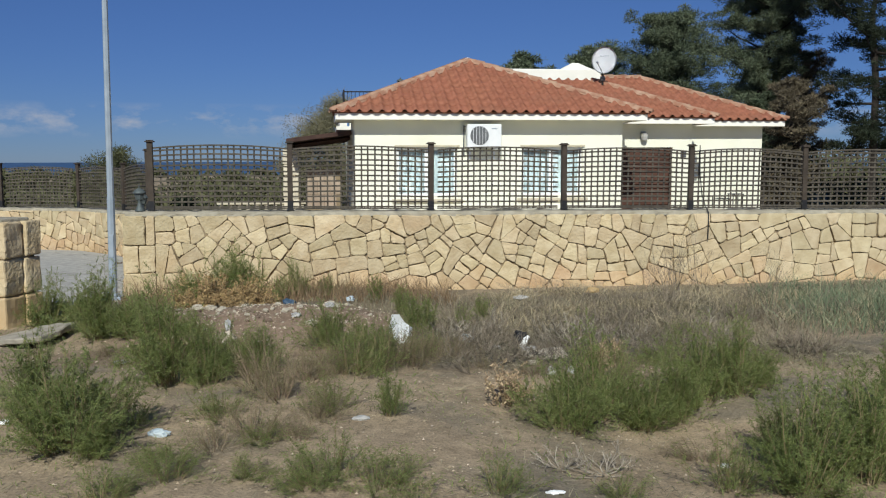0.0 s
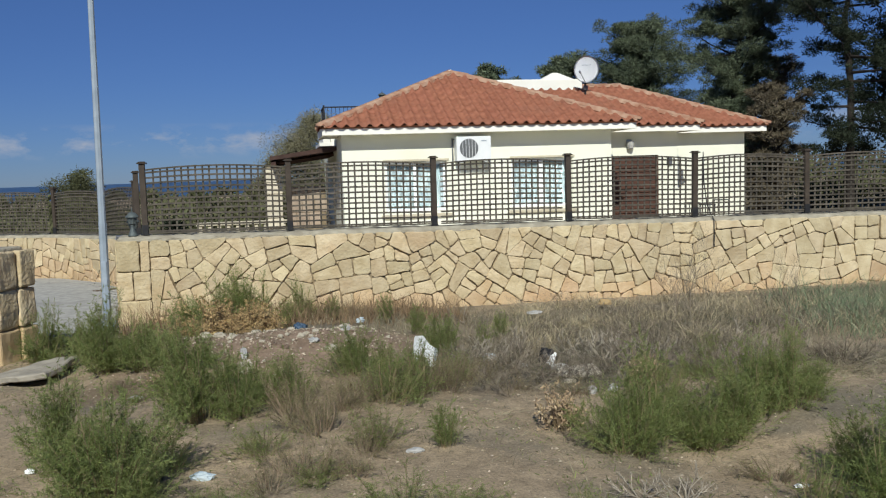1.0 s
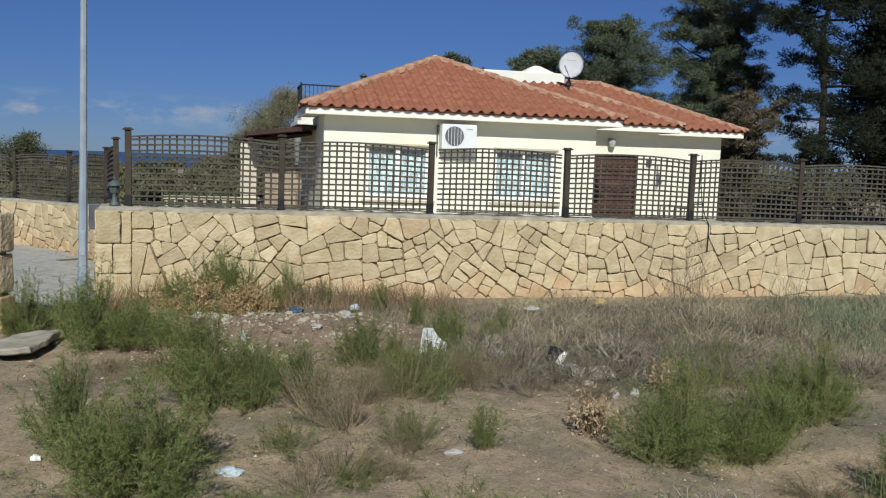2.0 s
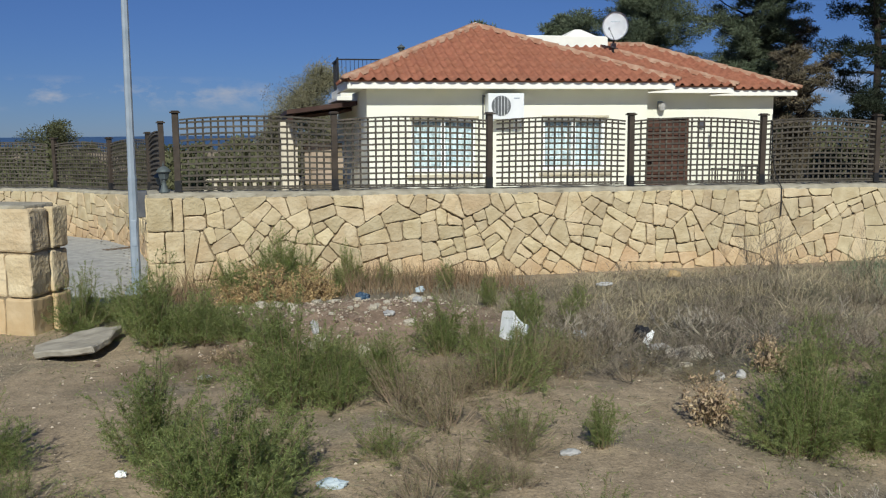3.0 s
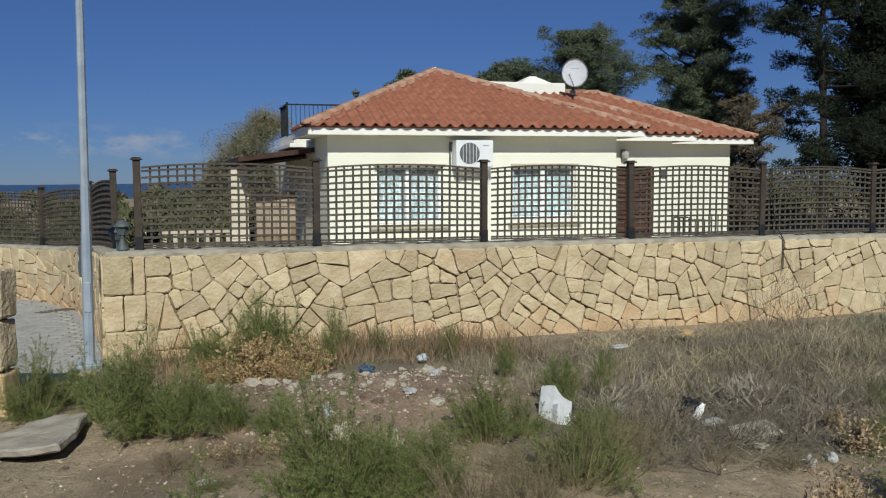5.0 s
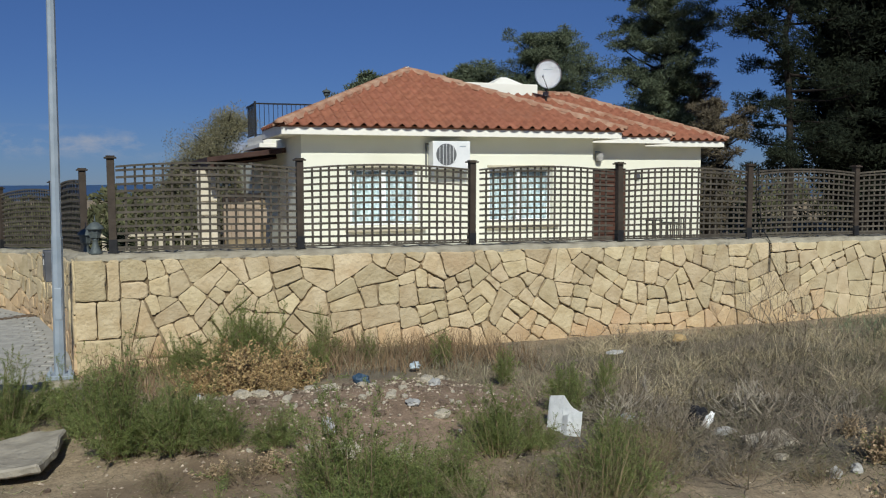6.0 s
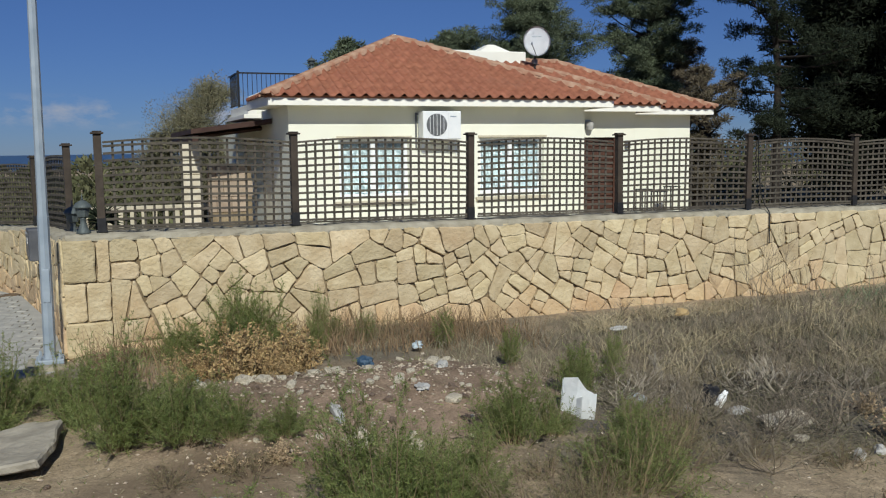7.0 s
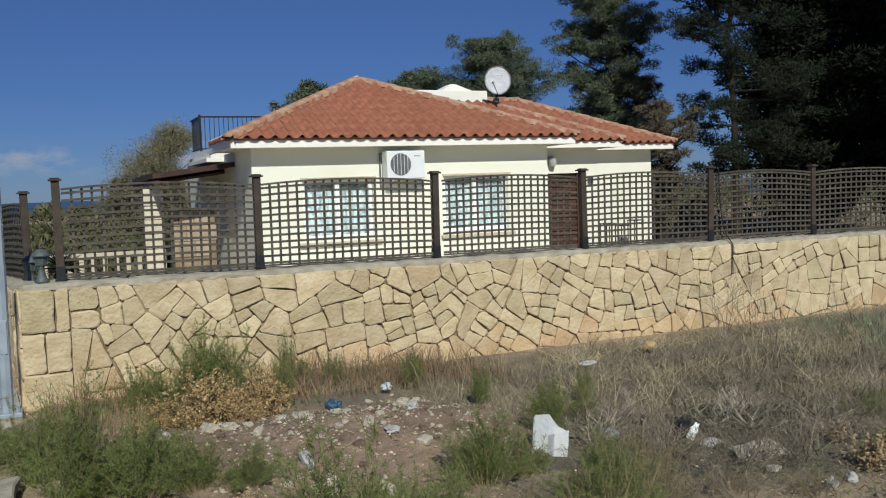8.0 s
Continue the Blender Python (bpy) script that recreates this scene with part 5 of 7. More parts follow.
# black cable hanging over the wall
cu = bpy.data.curves.new("hanging_cable", "CURVE")
cu.dimensions, cu.bevel_depth, cu.bevel_resolution = "3D", 0.007, 2
sp = cu.splines.new("POLY")
cable = [(5.98, 11.79, 2.02), (5.985, 11.78, 1.6), (6.02, 11.77, 1.3), (6.06, 11.74, 1.15), (6.085, 11.675, 1.05), (6.08, 11.66, 0.85), (6.075, 11.655, 0.66)]
sp.points.add(len(cable) - 1)
for p, c in zip(sp.points, cable):
    p.co = (*c, 1)
cu.materials.append(M["iron"])
tagged(new("cable", cu), "black cable hanging from the fence down the stone wall", "cable")

import itertools


# ---- plants ----
def leaf_quads(base, direction, length, width, rng, droop=0.0):
    """Narrow folded leaves as quads from arrays of base points and directions."""
    n = len(base)
    d = direction / np.linalg.norm(direction, axis=1, keepdims=True)
    ref = rng.normal(size=(n, 3))
    side = np.cross(d, ref)
    side /= np.linalg.norm(side, axis=1, keepdims=True) + 1e-9
    L, W = length[:, None], width[:, None]
    mid = base + d * L * 0.5
    tip = base + d * L
    tip[:, 2] -= droop * length
    v = np.stack([base, mid + side * W * 0.5, tip, mid - side * W * 0.5], axis=1).reshape(-1, 3)
    f = np.arange(n * 4).reshape(n, 4)
    return v, f


def needle_tris(base, direction, length, width, rng, droop=0.0):
    """Slender tapering leaflets as single triangles."""
    n = len(base)
    d = direction / np.linalg.norm(direction, axis=1, keepdims=True)
    side = np.cross(d, rng.normal(size=(n, 3)))
    side /= np.linalg.norm(side, axis=1, keepdims=True) + 1e-9
    L, W = length[:, None], width[:, None]
    tip = base + d * L
    tip[:, 2] -= droop * length
    v = np.stack([base - side * W * 0.5, base + side * W * 0.5, tip], axis=1).reshape(-1, 3)
    return v, np.arange(n * 3).reshape(n, 3)


def blades(base, direction, length, width, rng, bend):
    """Grass blades or thin stalks: two-step strips."""
    n = len(base)
    d = direction / np.linalg.norm(direction, axis=1, keepdims=True)
    ref = rng.normal(size=(n, 3))
    ref[:, 2] *= 0.2
    side = np.cross(d, ref)
    side /= np.linalg.norm(side, axis=1, keepdims=True) + 1e-9
    L, W = length[:, None], width[:, None]
    off = rng.normal(size=(n, 3)) * bend * L
    off[:, 2] = -np.abs(off[:, 2]) * 0.5
    mid = base + d * L * 0.55 + off * 0.3
    tip = base + d * L + off
    v = np.stack([base - side * W * 0.5, base + side * W * 0.5, mid + side * W * 0.42, mid - side * W * 0.42, tip], axis=1).reshape(-1, 3)
    i = np.arange(n) * 5
    quads = np.stack([i, i + 1, i + 2, i + 3], axis=1)
    tris = np.stack([i + 3, i + 2, i + 4], axis=1)
    return v, [tuple(q) for q in quads] + [tuple(t) for t in tris]


def np_mesh(name, v, f, mat):
    me = bpy.data.meshes.new(name)
    me.from_pydata(v.tolist(), [], f.tolist() if hasattr(f, "tolist") else f)
    me.materials.append(mat)
    me.update()
    return me


def shrub_meshes(seed, height, radius, stems, twigs, leaves, leaf_mat, leaf_len, leaf_wid, flop=0.5, stem_mat="stem", core=0.3, lean=0.0, bare=0.12):
    """A feathery shrub: stems fan from the base in uneven plumes, each set with side twigs that carry small narrow leaves."""
    rng = np.random.default_rng(seed)
    n_plume = 7
    plume = rng.integers(0, n_plume, stems)
    p_az, p_out, p_h = rng.uniform(0, 2 * np.pi, n_plume), np.sqrt(rng.uniform(0, 1, n_plume)), rng.uniform(0.55, 1.1, n_plume)
    px = np.cos(p_az[plume]) * p_out[plume] * 0.7 + rng.normal(0, 0.3, stems)
    py = np.sin(p_az[plume]) * p_out[plume] * 0.7 + rng.normal(0, 0.3, stems)
    az = np.arctan2(py, px)
    out = np.minimum(np.hypot(px, py), 1.2) * radius
    h = height * p_h[plume] * (0.42 + 0.7 * rng.uniform(0, 1, stems)) * (1 - flop * np.minimum(1.0, out / radius) ** 2)
    tip = np.stack([np.cos(az) * out + lean * h, np.sin(az) * out, h], axis=1)
    foot = np.stack([np.cos(az) * out * core, np.sin(az) * out * core, np.full(stems, -0.03)], axis=1)
    ctrl = foot * 0.55 + tip * 0.45
    ctrl[:, 2] += h * 0.12
    ctrl[:, :2] += rng.normal(0, 0.08, (stems, 2)) * radius

    def on_stem(t):
        p = (1 - t) ** 2 * foot + 2 * t * (1 - t) * ctrl + t * t * tip
        d = 2 * (1 - t) * (ctrl - foot) + 2 * t * (tip - ctrl)
        return p, d / np.linalg.norm(d, axis=1, keepdims=True)
    starts, ways, lengths = [], [], []
    for k in range(twigs):
        t = (bare + (1 - bare) * (k + rng.uniform(0, 1, stems)) / twigs)[:, None]
        p, d = on_stem(t)
        w = d * 0.75 + rng.normal(0, 0.62, (stems, 3)) + np.array([0, 0, 0.12])
        starts.append(p)
        ways.append(w / np.linalg.norm(w, axis=1, keepdims=True))
        lengths.append(height * rng.uniform(0.10, 0.30, stems) * (1.1 - 0.55 * t[:, 0]))
    st, wy, ln = np.concatenate(starts), np.concatenate(ways), np.concatenate(lengths)
    bases, dirs = [], []
    for k in range(leaves):
        f = ((k + rng.uniform(0, 1, len(st))) / leaves)[:, None]
        bases.append(st + wy * ln[:, None] * f + np.array([0, 0, -0.05]) * (f * ln[:, None]) + rng.normal(0, 0.004, (len(st), 3)))
        dirs.append(wy * 0.8 + rng.normal(0, 0.7, (len(st), 3)) + np.array([0, 0, 0.15]))
    base, dr_ = np.concatenate(bases), np.concatenate(dirs)
    n = len(base)
    lv, lf = (leaf_quads if leaf_wid > 0.01 else needle_tris)(base, dr_, leaf_len * rng.uniform(0.55, 1.4, n), leaf_wid * rng.uniform(0.7, 1.3, n), rng)
    foliage = np_mesh("foliage", lv, lf, M[leaf_mat])
    sv, sf = [], []
    for i in range(stems):
        prev = None
        for k in range(4):
            t = k / 3
            p = (1 - t) ** 2 * foot[i] + 2 * t * (1 - t) * ctrl[i] + t * t * tip[i]
            r = 0.0042 * (1 - 0.75 * t)
            o = len(sv)
            for a in range(3):
                sv.append((p[0] + r * math.cos(a * 2.1), p[1] + r * math.sin(a * 2.1), p[2]))
            if prev is not None:
                for a in range(3):
                    b = (a + 1) % 3
                    sf.append((prev + a, prev + b, o + b, o + a))
            prev = o
    for i in range(0, len(st), 2):
        p, q = st[i], st[i] + wy[i] * ln[i]
        o = len(sv)
        sv += [(p[0] - 0.0013, p[1], p[2]), (p[0] + 0.0013, p[1], p[2]), tuple(q)]
        sf.append((o, o + 1, o + 2))
    return foliage, mesh_of("stalk", sv, sf, M[stem_mat])


def shrub(meshes, label, category, group, x, y, s=1.0, sz=1.0, turn=0.0, name="shrub", sink=0.0):
    t = thing(name, label, category, group, m=pose(x, y, ground_z(x, y) - sink, 0, 0, turn) @ Matrix.Diagonal((s, s, s * sz, 1)))
    put_mesh("foliage", meshes[0], t)
    put_mesh("stalk", meshes[1], t)
    return t


GREEN = [shrub_meshes(100 + k, 0.80, 0.43, 62, 17, 34, "leaf", 0.018, 0.0040, 0.45, core=0.32) for k in range(4)]
SPARSE = [shrub_meshes(120 + k, 0.68, 0.5, 46, 11, 24, "leaf", 0.019, 0.0038, 0.4, core=0.45) for k in range(2)]
OLIVE = [shrub_meshes(150 + k, 0.66, 0.5, 40, 11, 11, "leaf_olive", 0.02, 0.0042, 0.4, "stem_red", core=0.45) for k in range(2)]
BROWNISH = [shrub_meshes(140 + k, 0.68, 0.48, 48, 12, 11, "leaf_olive", 0.021, 0.0042, 0.4, "stem_red", core=0.35) for k in range(2)]
UPRIGHT = [shrub_meshes(160 + k, 0.70, 0.2, 24, 17, 34, "leaf", 0.019, 0.0040, 0.15, core=0.4) for k in range(2)]
LG = "feathery mid-green wild shrub growing in dry soil"
# (kind, x, y, size, height factor, turn)
shrubs_near = [
    (3, -1.42, 5.98, 0.85, 0.95, 150), (0, -1.0, 5.22, 1.12, 0.86, 10), (2, -1.2, 5.55, 0.6, 0.8, 200), (1, -2.35, 5.9, 0.85, 0.85, 190), (0, -0.8, 5.05, 0.55, 0.7, 60),
    (1, 3.3, 4.35, 1.0, 0.9, 60), (2, 3.72, 4.35, 0.95, 0.95, 330), (0, 4.2, 4.75, 1.0, 0.9, 100), (3, 3.55, 4.85, 0.75, 0.8, 20), (2, 4.6, 5.3, 0.9, 0.9, 250),
]
shrubs_by_the_bare_soil = [
    (0, 2.25, 5.55, 0.85, 0.95, 120), (1, 2.55, 5.85, 0.9, 1.0, 210), (3, 2.88, 5.72, 0.75, 0.85, 95), (2, 3.15, 5.8, 0.75, 0.9, 15), (0, 3.48, 6.1, 0.95, 1.0, 185),
    (1, 3.85, 6.2, 0.85, 0.95, 300), (2, 4.1, 6.3, 0.6, 0.8, 40), (3, -0.62, 6.68, 1.05, 1.0, 30), (1, -0.35, 6.6, 0.7, 0.9, 250),
]
shrubs_before_the_heap = [
    (2, 0.62, 7.85, 0.78, 0.84, 75), (1, 0.9, 7.9, 0.5, 0.75, 190), (3, -1.68, 8.85, 0.98, 0.98, 140), (0, -1.32, 8.66, 0.8, 0.9, 5), (2, -1.02, 8.5, 0.62, 0.7, 95),
    (3, -0.32, 7.22, 0.72, 0.78, 100), (1, 0.06, 7.12, 0.68, 0.75, 290), (1, -0.72, 8.38, 0.5, 0.65, 5), (3, -1.98, 9.45, 0.8, 0.9, 250), (0, -1.4, 9.15, 0.65, 0.8, 330), (2, -3.4, 8.3, 0.8, 0.9, 20),
]
shrubs_by_the_wall = [
    (1, -2.48, 9.75, 0.8, 0.9, 70), (0, -2.25, 10.15, 0.6, 0.85, 10), (2, -3.1, 10.6, 0.75, 0.9, 20), (3, -2.8, 10.2, 0.6, 0.8, 220), (2, -1.15, 10.95, 0.62, 1.0, 45), (0, -0.8, 10.85, 0.95, 0.98, 0), (1, -0.62, 11.05, 0.8, 1.1, 130),
    (3, -0.36, 10.9, 0.85, 1.0, 90), (1, 0.18, 11.05, 0.5, 1.3, 200),
]
for k, x, y, s, sz, turn in itertools.chain(shrubs_near, shrubs_by_the_bare_soil, shrubs_before_the_heap, shrubs_by_the_wall):
    shrub(GREEN[k], LG, "shrub", "green wild shrubs", x, y, s, sz, turn)
for k, x, y, s, sz, turn in [(0, 1.5, 8.6, 0.8, 0.9, 0), (1, 1.62, 8.75, 0.65, 0.9, 60), (0, 1.1, 7.35, 0.72, 0.9, 120), (0, 1.02, 5.57, 0.55, 0.95, 30), (1, 0.6, 11.0, 0.5, 0.9, 10), (1, 1.2, 10.5, 0.55, 1.0, 10), (0, 1.46, 9.6, 0.6, 1.0, 40), (0, 2.35, 9.4, 0.55, 1.0, 40), (1, 0.0, 10.6, 0.5, 1.0, 150), (1, 2.05, 8.95, 0.5, 0.9, 200)]:
    shrub(UPRIGHT[k], "slender upright green weed in dry soil", "weed", "slender green weeds", x, y, s, sz, turn, "weed")
weeds_near = [(0, 0.5, 4.35, 0.6, 0.5, 0), (1, 1.5, 4.28, 0.58, 0.6, 90), (0, 0.2, 5.2, 0.5, 0.5, 40), (1, 0.62, 5.85, 0.6, 0.7, 10), (0, 3.6, 7.2, 0.7, 0.6, 10), (0, -2.0, 5.5, 0.7, 0.7, 20), (0, 0.1, 4.6, 0.5, 0.4, 130), (1, -0.15, 5.75, 0.6, 0.6, 10), (0, 2.2, 4.3, 0.5, 0.5, 60), (1, 2.95, 4.5, 0.7, 0.8, 60)]
weeds_more = [(0, 1.02, 7.0, 0.95, 0.85, 300), (1, 0.78, 6.85, 0.9, 0.7, 170), (0, 0.6, 4.55, 0.8, 0.6, 40), (1, 0.85, 4.3, 0.7, 0.5, 140), (0, -0.3, 4.55, 0.7, 0.5, 260), (0, -0.6, 4.3, 0.6, 0.6, 220), (1, 1.0, 3.9, 0.5, 0.5, 300), (1, -1.2, 7.6, 0.4, 0.4, 10), (0, -0.35, 7.3, 0.85, 0.75, 200), (1, 0.02, 7.25, 0.8, 0.7, 20), (0, -0.15, 7.7, 0.6, 0.7, 70), (0, 1.35, 7.6, 0.6, 0.8, 110), (1, 1.55, 7.95, 0.5, 0.8, 80), (1, 3.1, 7.0, 0.6, 0.7, 170), (0, 4.2, 6.9, 0.7, 0.7, 30), (1, 4.0, 7.8, 0.5, 0.8, 240), (0, 2.6, 6.3, 0.6, 0.7, 70), (1, -0.75, 5.6, 0.6, 0.6, 160), (0, -0.4, 4.95, 0.5, 0.45, 20)]
for k, x, y, s, sz, turn in weeds_near + weeds_more:
    shrub(SPARSE[k], "sparse low green weed in dry soil", "weed", "sparse low weeds", x, y, s, sz, turn, "weed")
for k, x, y, s, sz, turn in [(0, 0.08, 6.55, 0.85, 0.8, 0), (1, 0.42, 6.65, 0.75, 0.75, 120), (1, 0.25, 6.1, 0.75, 0.75, 200), (0, 1.0, 6.95, 0.5, 0.6, 10), (1, -2.75, 6.1, 0.6, 0.7, 20), (0, 2.95, 6.5, 0.7, 0.7, 100), (0, 0.45, 11.0, 0.6, 1.0, 50), (1, 0.9, 11.1, 0.5, 0.9, 150), (0, 3.05, 5.1, 0.6, 0.5, 30)]:
    shrub(BROWNISH[k], "browning half-dry feathery shrub", "shrub", "browning shrubs", x, y, s, sz, turn)
for k, x, y, s, sz, turn in [(0, 1.05, 7.1, 0.85, 0.85, 20), (1, 0.7, 6.95, 0.7, 0.7, 140), (1, 1.3, 7.15, 0.7, 0.8, 260), (1, 1.2, 7.45, 0.7, 0.75, 220), (0, 1.5, 7.5, 0.7, 0.75, 300), (1, 1.8, 7.7, 0.6, 0.7, 80), (0, 0.9, 7.2, 0.6, 0.7, 30), (1, 1.95, 7.2, 0.5, 0.6, 130), (0, 0.55, 7.35, 0.5, 0.6, 60), (1, 0.5, 5.6, 0.6, 0.6, 250), (0, 0.1, 5.35, 0.75, 0.6, 190), (1, -0.1, 5.1, 0.6, 0.5, 70), (0, 0.38, 5.2, 0.5, 0.5, 330), (0, 2.35, 6.9, 0.5, 0.6, 10), (1, -1.0, 8.0, 0.55, 0.5, 40), (0, -1.45, 8.1, 0.5, 0.45, 140), (1, -0.6, 7.9, 0.45, 0.5, 300)]:
    shrub(OLIVE[k], "thin olive-brown wiry weed in dry soil", "weed", "thin olive weeds", x, y, s, sz, turn, "weed")
DRYLEAF = shrub_meshes(180, 0.55, 0.52, 84, 9, 8, "leaf_dry", 0.032, 0.014, 0.45)
DRYSMALL = shrub_meshes(181, 0.5, 0.3, 34, 7, 5, "leaf_crisp", 0.036, 0.016, 0.4)
for x, y, s, sz in ((-0.78, 10.12, 0.95, 0.95), (-0.38, 10.2, 0.8, 0.95), (-1.1, 10.3, 0.6, 0.9), (-0.55, 9.85, 0.5, 0.7)):
    shrub(DRYLEAF, "dried golden-tan broad-leaved bush below the wall", "bush", "dried tan bushes", x, y, s, sz, x * 90, "dry_bush")
for x, y, s, sz in ((1.93, 6.05, 0.75, 1.2), (2.02, 6.2, 0.5, 1.0), (3.25, 7.6, 0.5, 0.9), (2.95, 7.05, 0.75, 0.9), (-0.85, 8.05, 0.55, 0.6), (-1.15, 8.1, 0.5, 0.6)):
    shrub(DRYSMALL, "small dried tan plant on bare soil", "dead plant", "small dried plants", x, y, s, sz, x * 70, "dry_plant")


def scatter_blades(name, label, mat, count, region, density, seed, h, w, lean, bend, short=None):
    """Uncountable blades over a stretch of ground, thinned by density(x, y)."""
    rng = np.random.default_rng(seed)
    x0, x1, y0, y1 = region
    xs, ys = rng.uniform(x0, x1, count * 3), rng.uniform(y0, y1, count * 3)
    keep = [i for i in range(count * 3) if rng.random() < density(xs[i], ys[i])][:count]
    xs, ys = xs[keep], ys[keep]
    n = len(xs)
    zs = np.array([ground_z(a, b) for a, b in zip(xs, ys)]) - 0.01
    base = np.stack([xs, ys, zs], axis=1)
    d = np.stack([rng.normal(0, lean, n), rng.normal(0, lean, n), np.ones(n)], axis=1)
    patch = np.array([0.75 + 0.5 * noise.noise(Vector((a * 1.3, b * 1.3, 2.0))) for a, b in zip(xs, ys)])
    if short is not None:
        patch *= np.array([short(a, b) for a, b in zip(xs, ys)])
    v, f = blades(base, d, h * rng.uniform(0.35, 1.15, n) * patch, w * rng.uniform(0.6, 1.3, n), rng, bend)
    ob = put_mesh(name, np_mesh(name, v, f, M[mat]))
    return tagged(ob, label, "grass", kind="stuff")


def dens_dry(x, y):
    d = smooth01(0.9, 2.2, x + 0.35 * (y - 9)) * smooth01(7.5, 8.9, y + 0.30 * (x - 3)) * smooth01(11.75, 11.6, y)
    d *= 1 - 0.8 * min(1.0, max(0.0, dens_reed(x, y)))
    return d * (0.55 + 0.6 * noise.noise(Vector((x * 1.1, y * 1.1, 5.0)))) + 0.10 * smooth01(10.3, 10.9, y) * smooth01(11.75, 11.6, y)


def shorter_by_the_wall(x, y):
    return 1 - 0.6 * smooth01(9.6, 11.0, y) * smooth01(1.4, 2.4, x) * smooth01(9.0, 7.0, x)


def dens_low(x, y):
    return max(0.0, 0.35 + 1.2 * noise.noise(Vector((x * 0.8, y * 0.8, 9.0)))) * smooth01(11.7, 11.3, y) * (0.35 + 0.9 * smooth01(1.5, 3.5, x))


def dens_reed(x, y):
    return smooth01(5.5, 6.6, x + 0.3 * (9.5 - y)) * smooth01(7.6, 8.3, y) * smooth01(11.4, 10.4, y) * (0.6 + 0.7 * noise.noise(Vector((x * 0.9, y * 0.9, 3.0))))


scatter_blades("dry_grass", "tall dry grey-tan grass along the foot of the wall", "straw", 28000, (-1.5, 17, 8.0, 11.45), dens_dry, 41, 0.25, 0.0052, 0.34, 0.42, shorter_by_the_wall)
scatter_blades("matted_dead_grass", "matted grey dead grass and twigs on dark soil", "straw", 16000, (1.4, 5.6, 6.6, 9.3), lambda x, y: smooth01(6.7, 7.5, y + 0.2 * (x - 2)) * smooth01(1.3, 1.9, x) * (0.45 + 0.9 * noise.noise(Vector((x * 1.6, y * 1.6, 51.0)))), 50, 0.17, 0.0045, 1.1, 0.6)
scatter_blades("pale_seed_stalks", "thin pale seed stalks standing in the dry grass", "straw_pale", 2600, (2.0, 15, 8.6, 11.6), dens_dry, 52, 0.45, 0.0042, 0.25, 0.25, shorter_by_the_wall)
scatter_blades("low_dry_grass", "thin low dry grass tufts on bare soil", "straw", 38000, (-4.0, 8.0, 3.2, 11.5), dens_low, 42, 0.09, 0.0035, 0.8, 0.5)
scatter_blades("green_reeds", "patch of blue-green reedy grass", "reed", 12000, (4.0, 16, 7.4, 11.4), dens_reed, 43, 0.48, 0.007, 0.28, 0.35)
scatter_blades("russet_stalks", "russet dry stalks along the foot of the wall", "russet", 3200, (-1.9, 2.2, 10.2, 11.5), lambda x, y: 0.75 * smooth01(9.9, 10.9, y) * (0.6 + 0.7 * noise.noise(Vector((x * 1.7, y * 1.7, 12.0)))), 46, 0.45, 0.006, 0.25, 0.3)
scatter_blades("fallen_stalks", "dry stalks and plant litter lying on the soil", "straw", 15000, (-4.0, 7.0, 3.0, 10.0), lambda x, y: max(0.05, 0.3 + 1.1 * noise.noise(Vector((x * 1.1, y * 1.1, 21.0)))), 47, 0.16, 0.004, 4.0, 0.15)
scatter_blades("seedlings", "tiny green seedlings sprinkled over the soil", "leaf", 12000, (-4.0, 7.0, 3.0, 10.5), lambda x, y: max(0.0, 0.15 + 1.5 * noise.noise(Vector((x * 0.9, y * 0.9, 31.0)))), 48, 0.075, 0.006, 0.8, 0.3)
scatter_blades("pale_straw_tufts", "pale yellow straw tufts among grey dry grass", "straw_pale", 7500, (2.4, 8.0, 8.2, 11.2), lambda x, y: max(0.0, 0.02 + 1.9 * noise.noise(Vector((x * 1.5, y * 1.5, 41.0)))), 49, 0.34, 0.006, 0.5, 0.5)
scatter_blades("yard_grass", "dry grass and weeds behind the lattice fence", "straw", 9000, (11.6, 40, 12.4, 34), lambda x, y: 0.8, 44, 0.45, 0.02, 0.3, 0.3)
scatter_blades("verge_grass", "dry field grass beyond the drive", "straw", 6000, (-34, 0.5, 22.5, 46), lambda x, y: 0.7, 45, 0.4, 0.025, 0.3, 0.3)


def twig_mesh(seed, height, spread, stems, thick=0.0048, mat="twig"):
    """A dead, much-branched twiggy plant."""
    rng = random.Random(seed)
    sv, sf = [], []

    def limb(p, d, L, r, depth):
        q = p + d * L
        o = len(sv)
        for c, rr in ((p, r), (q, r * 0.65)):
            for a in range(3):
                sv.append((c.x + rr * math.cos(a * 2.1), c.y + rr * math.sin(a * 2.1), c.z))
        for a in range(3):
            b = (a + 1) % 3
            sf.append((o + a, o + b, o + 3 + b, o + 3 + a))
        if depth:
            for k in range(rng.choice((2, 2, 3))):
                nd = (d + Vector((rng.gauss(0, 0.5), rng.gauss(0, 0.5), rng.gauss(0.12, 0.3)))).normalized()
                limb(q, nd, L * rng.uniform(0.55, 0.85), r * 0.65, depth - 1)
    for i in range(stems):
        d = Vector((rng.gauss(0, spread), rng.gauss(0, spread), rng.uniform(0.4, 1.0))).normalized()
        limb(Vector((rng.gauss(0, 0.03), rng.gauss(0, 0.03), -0.02)), d, height * rng.uniform(0.28, 0.42), thick, 3)
    return mesh_of("twigs", sv, sf, M[mat])


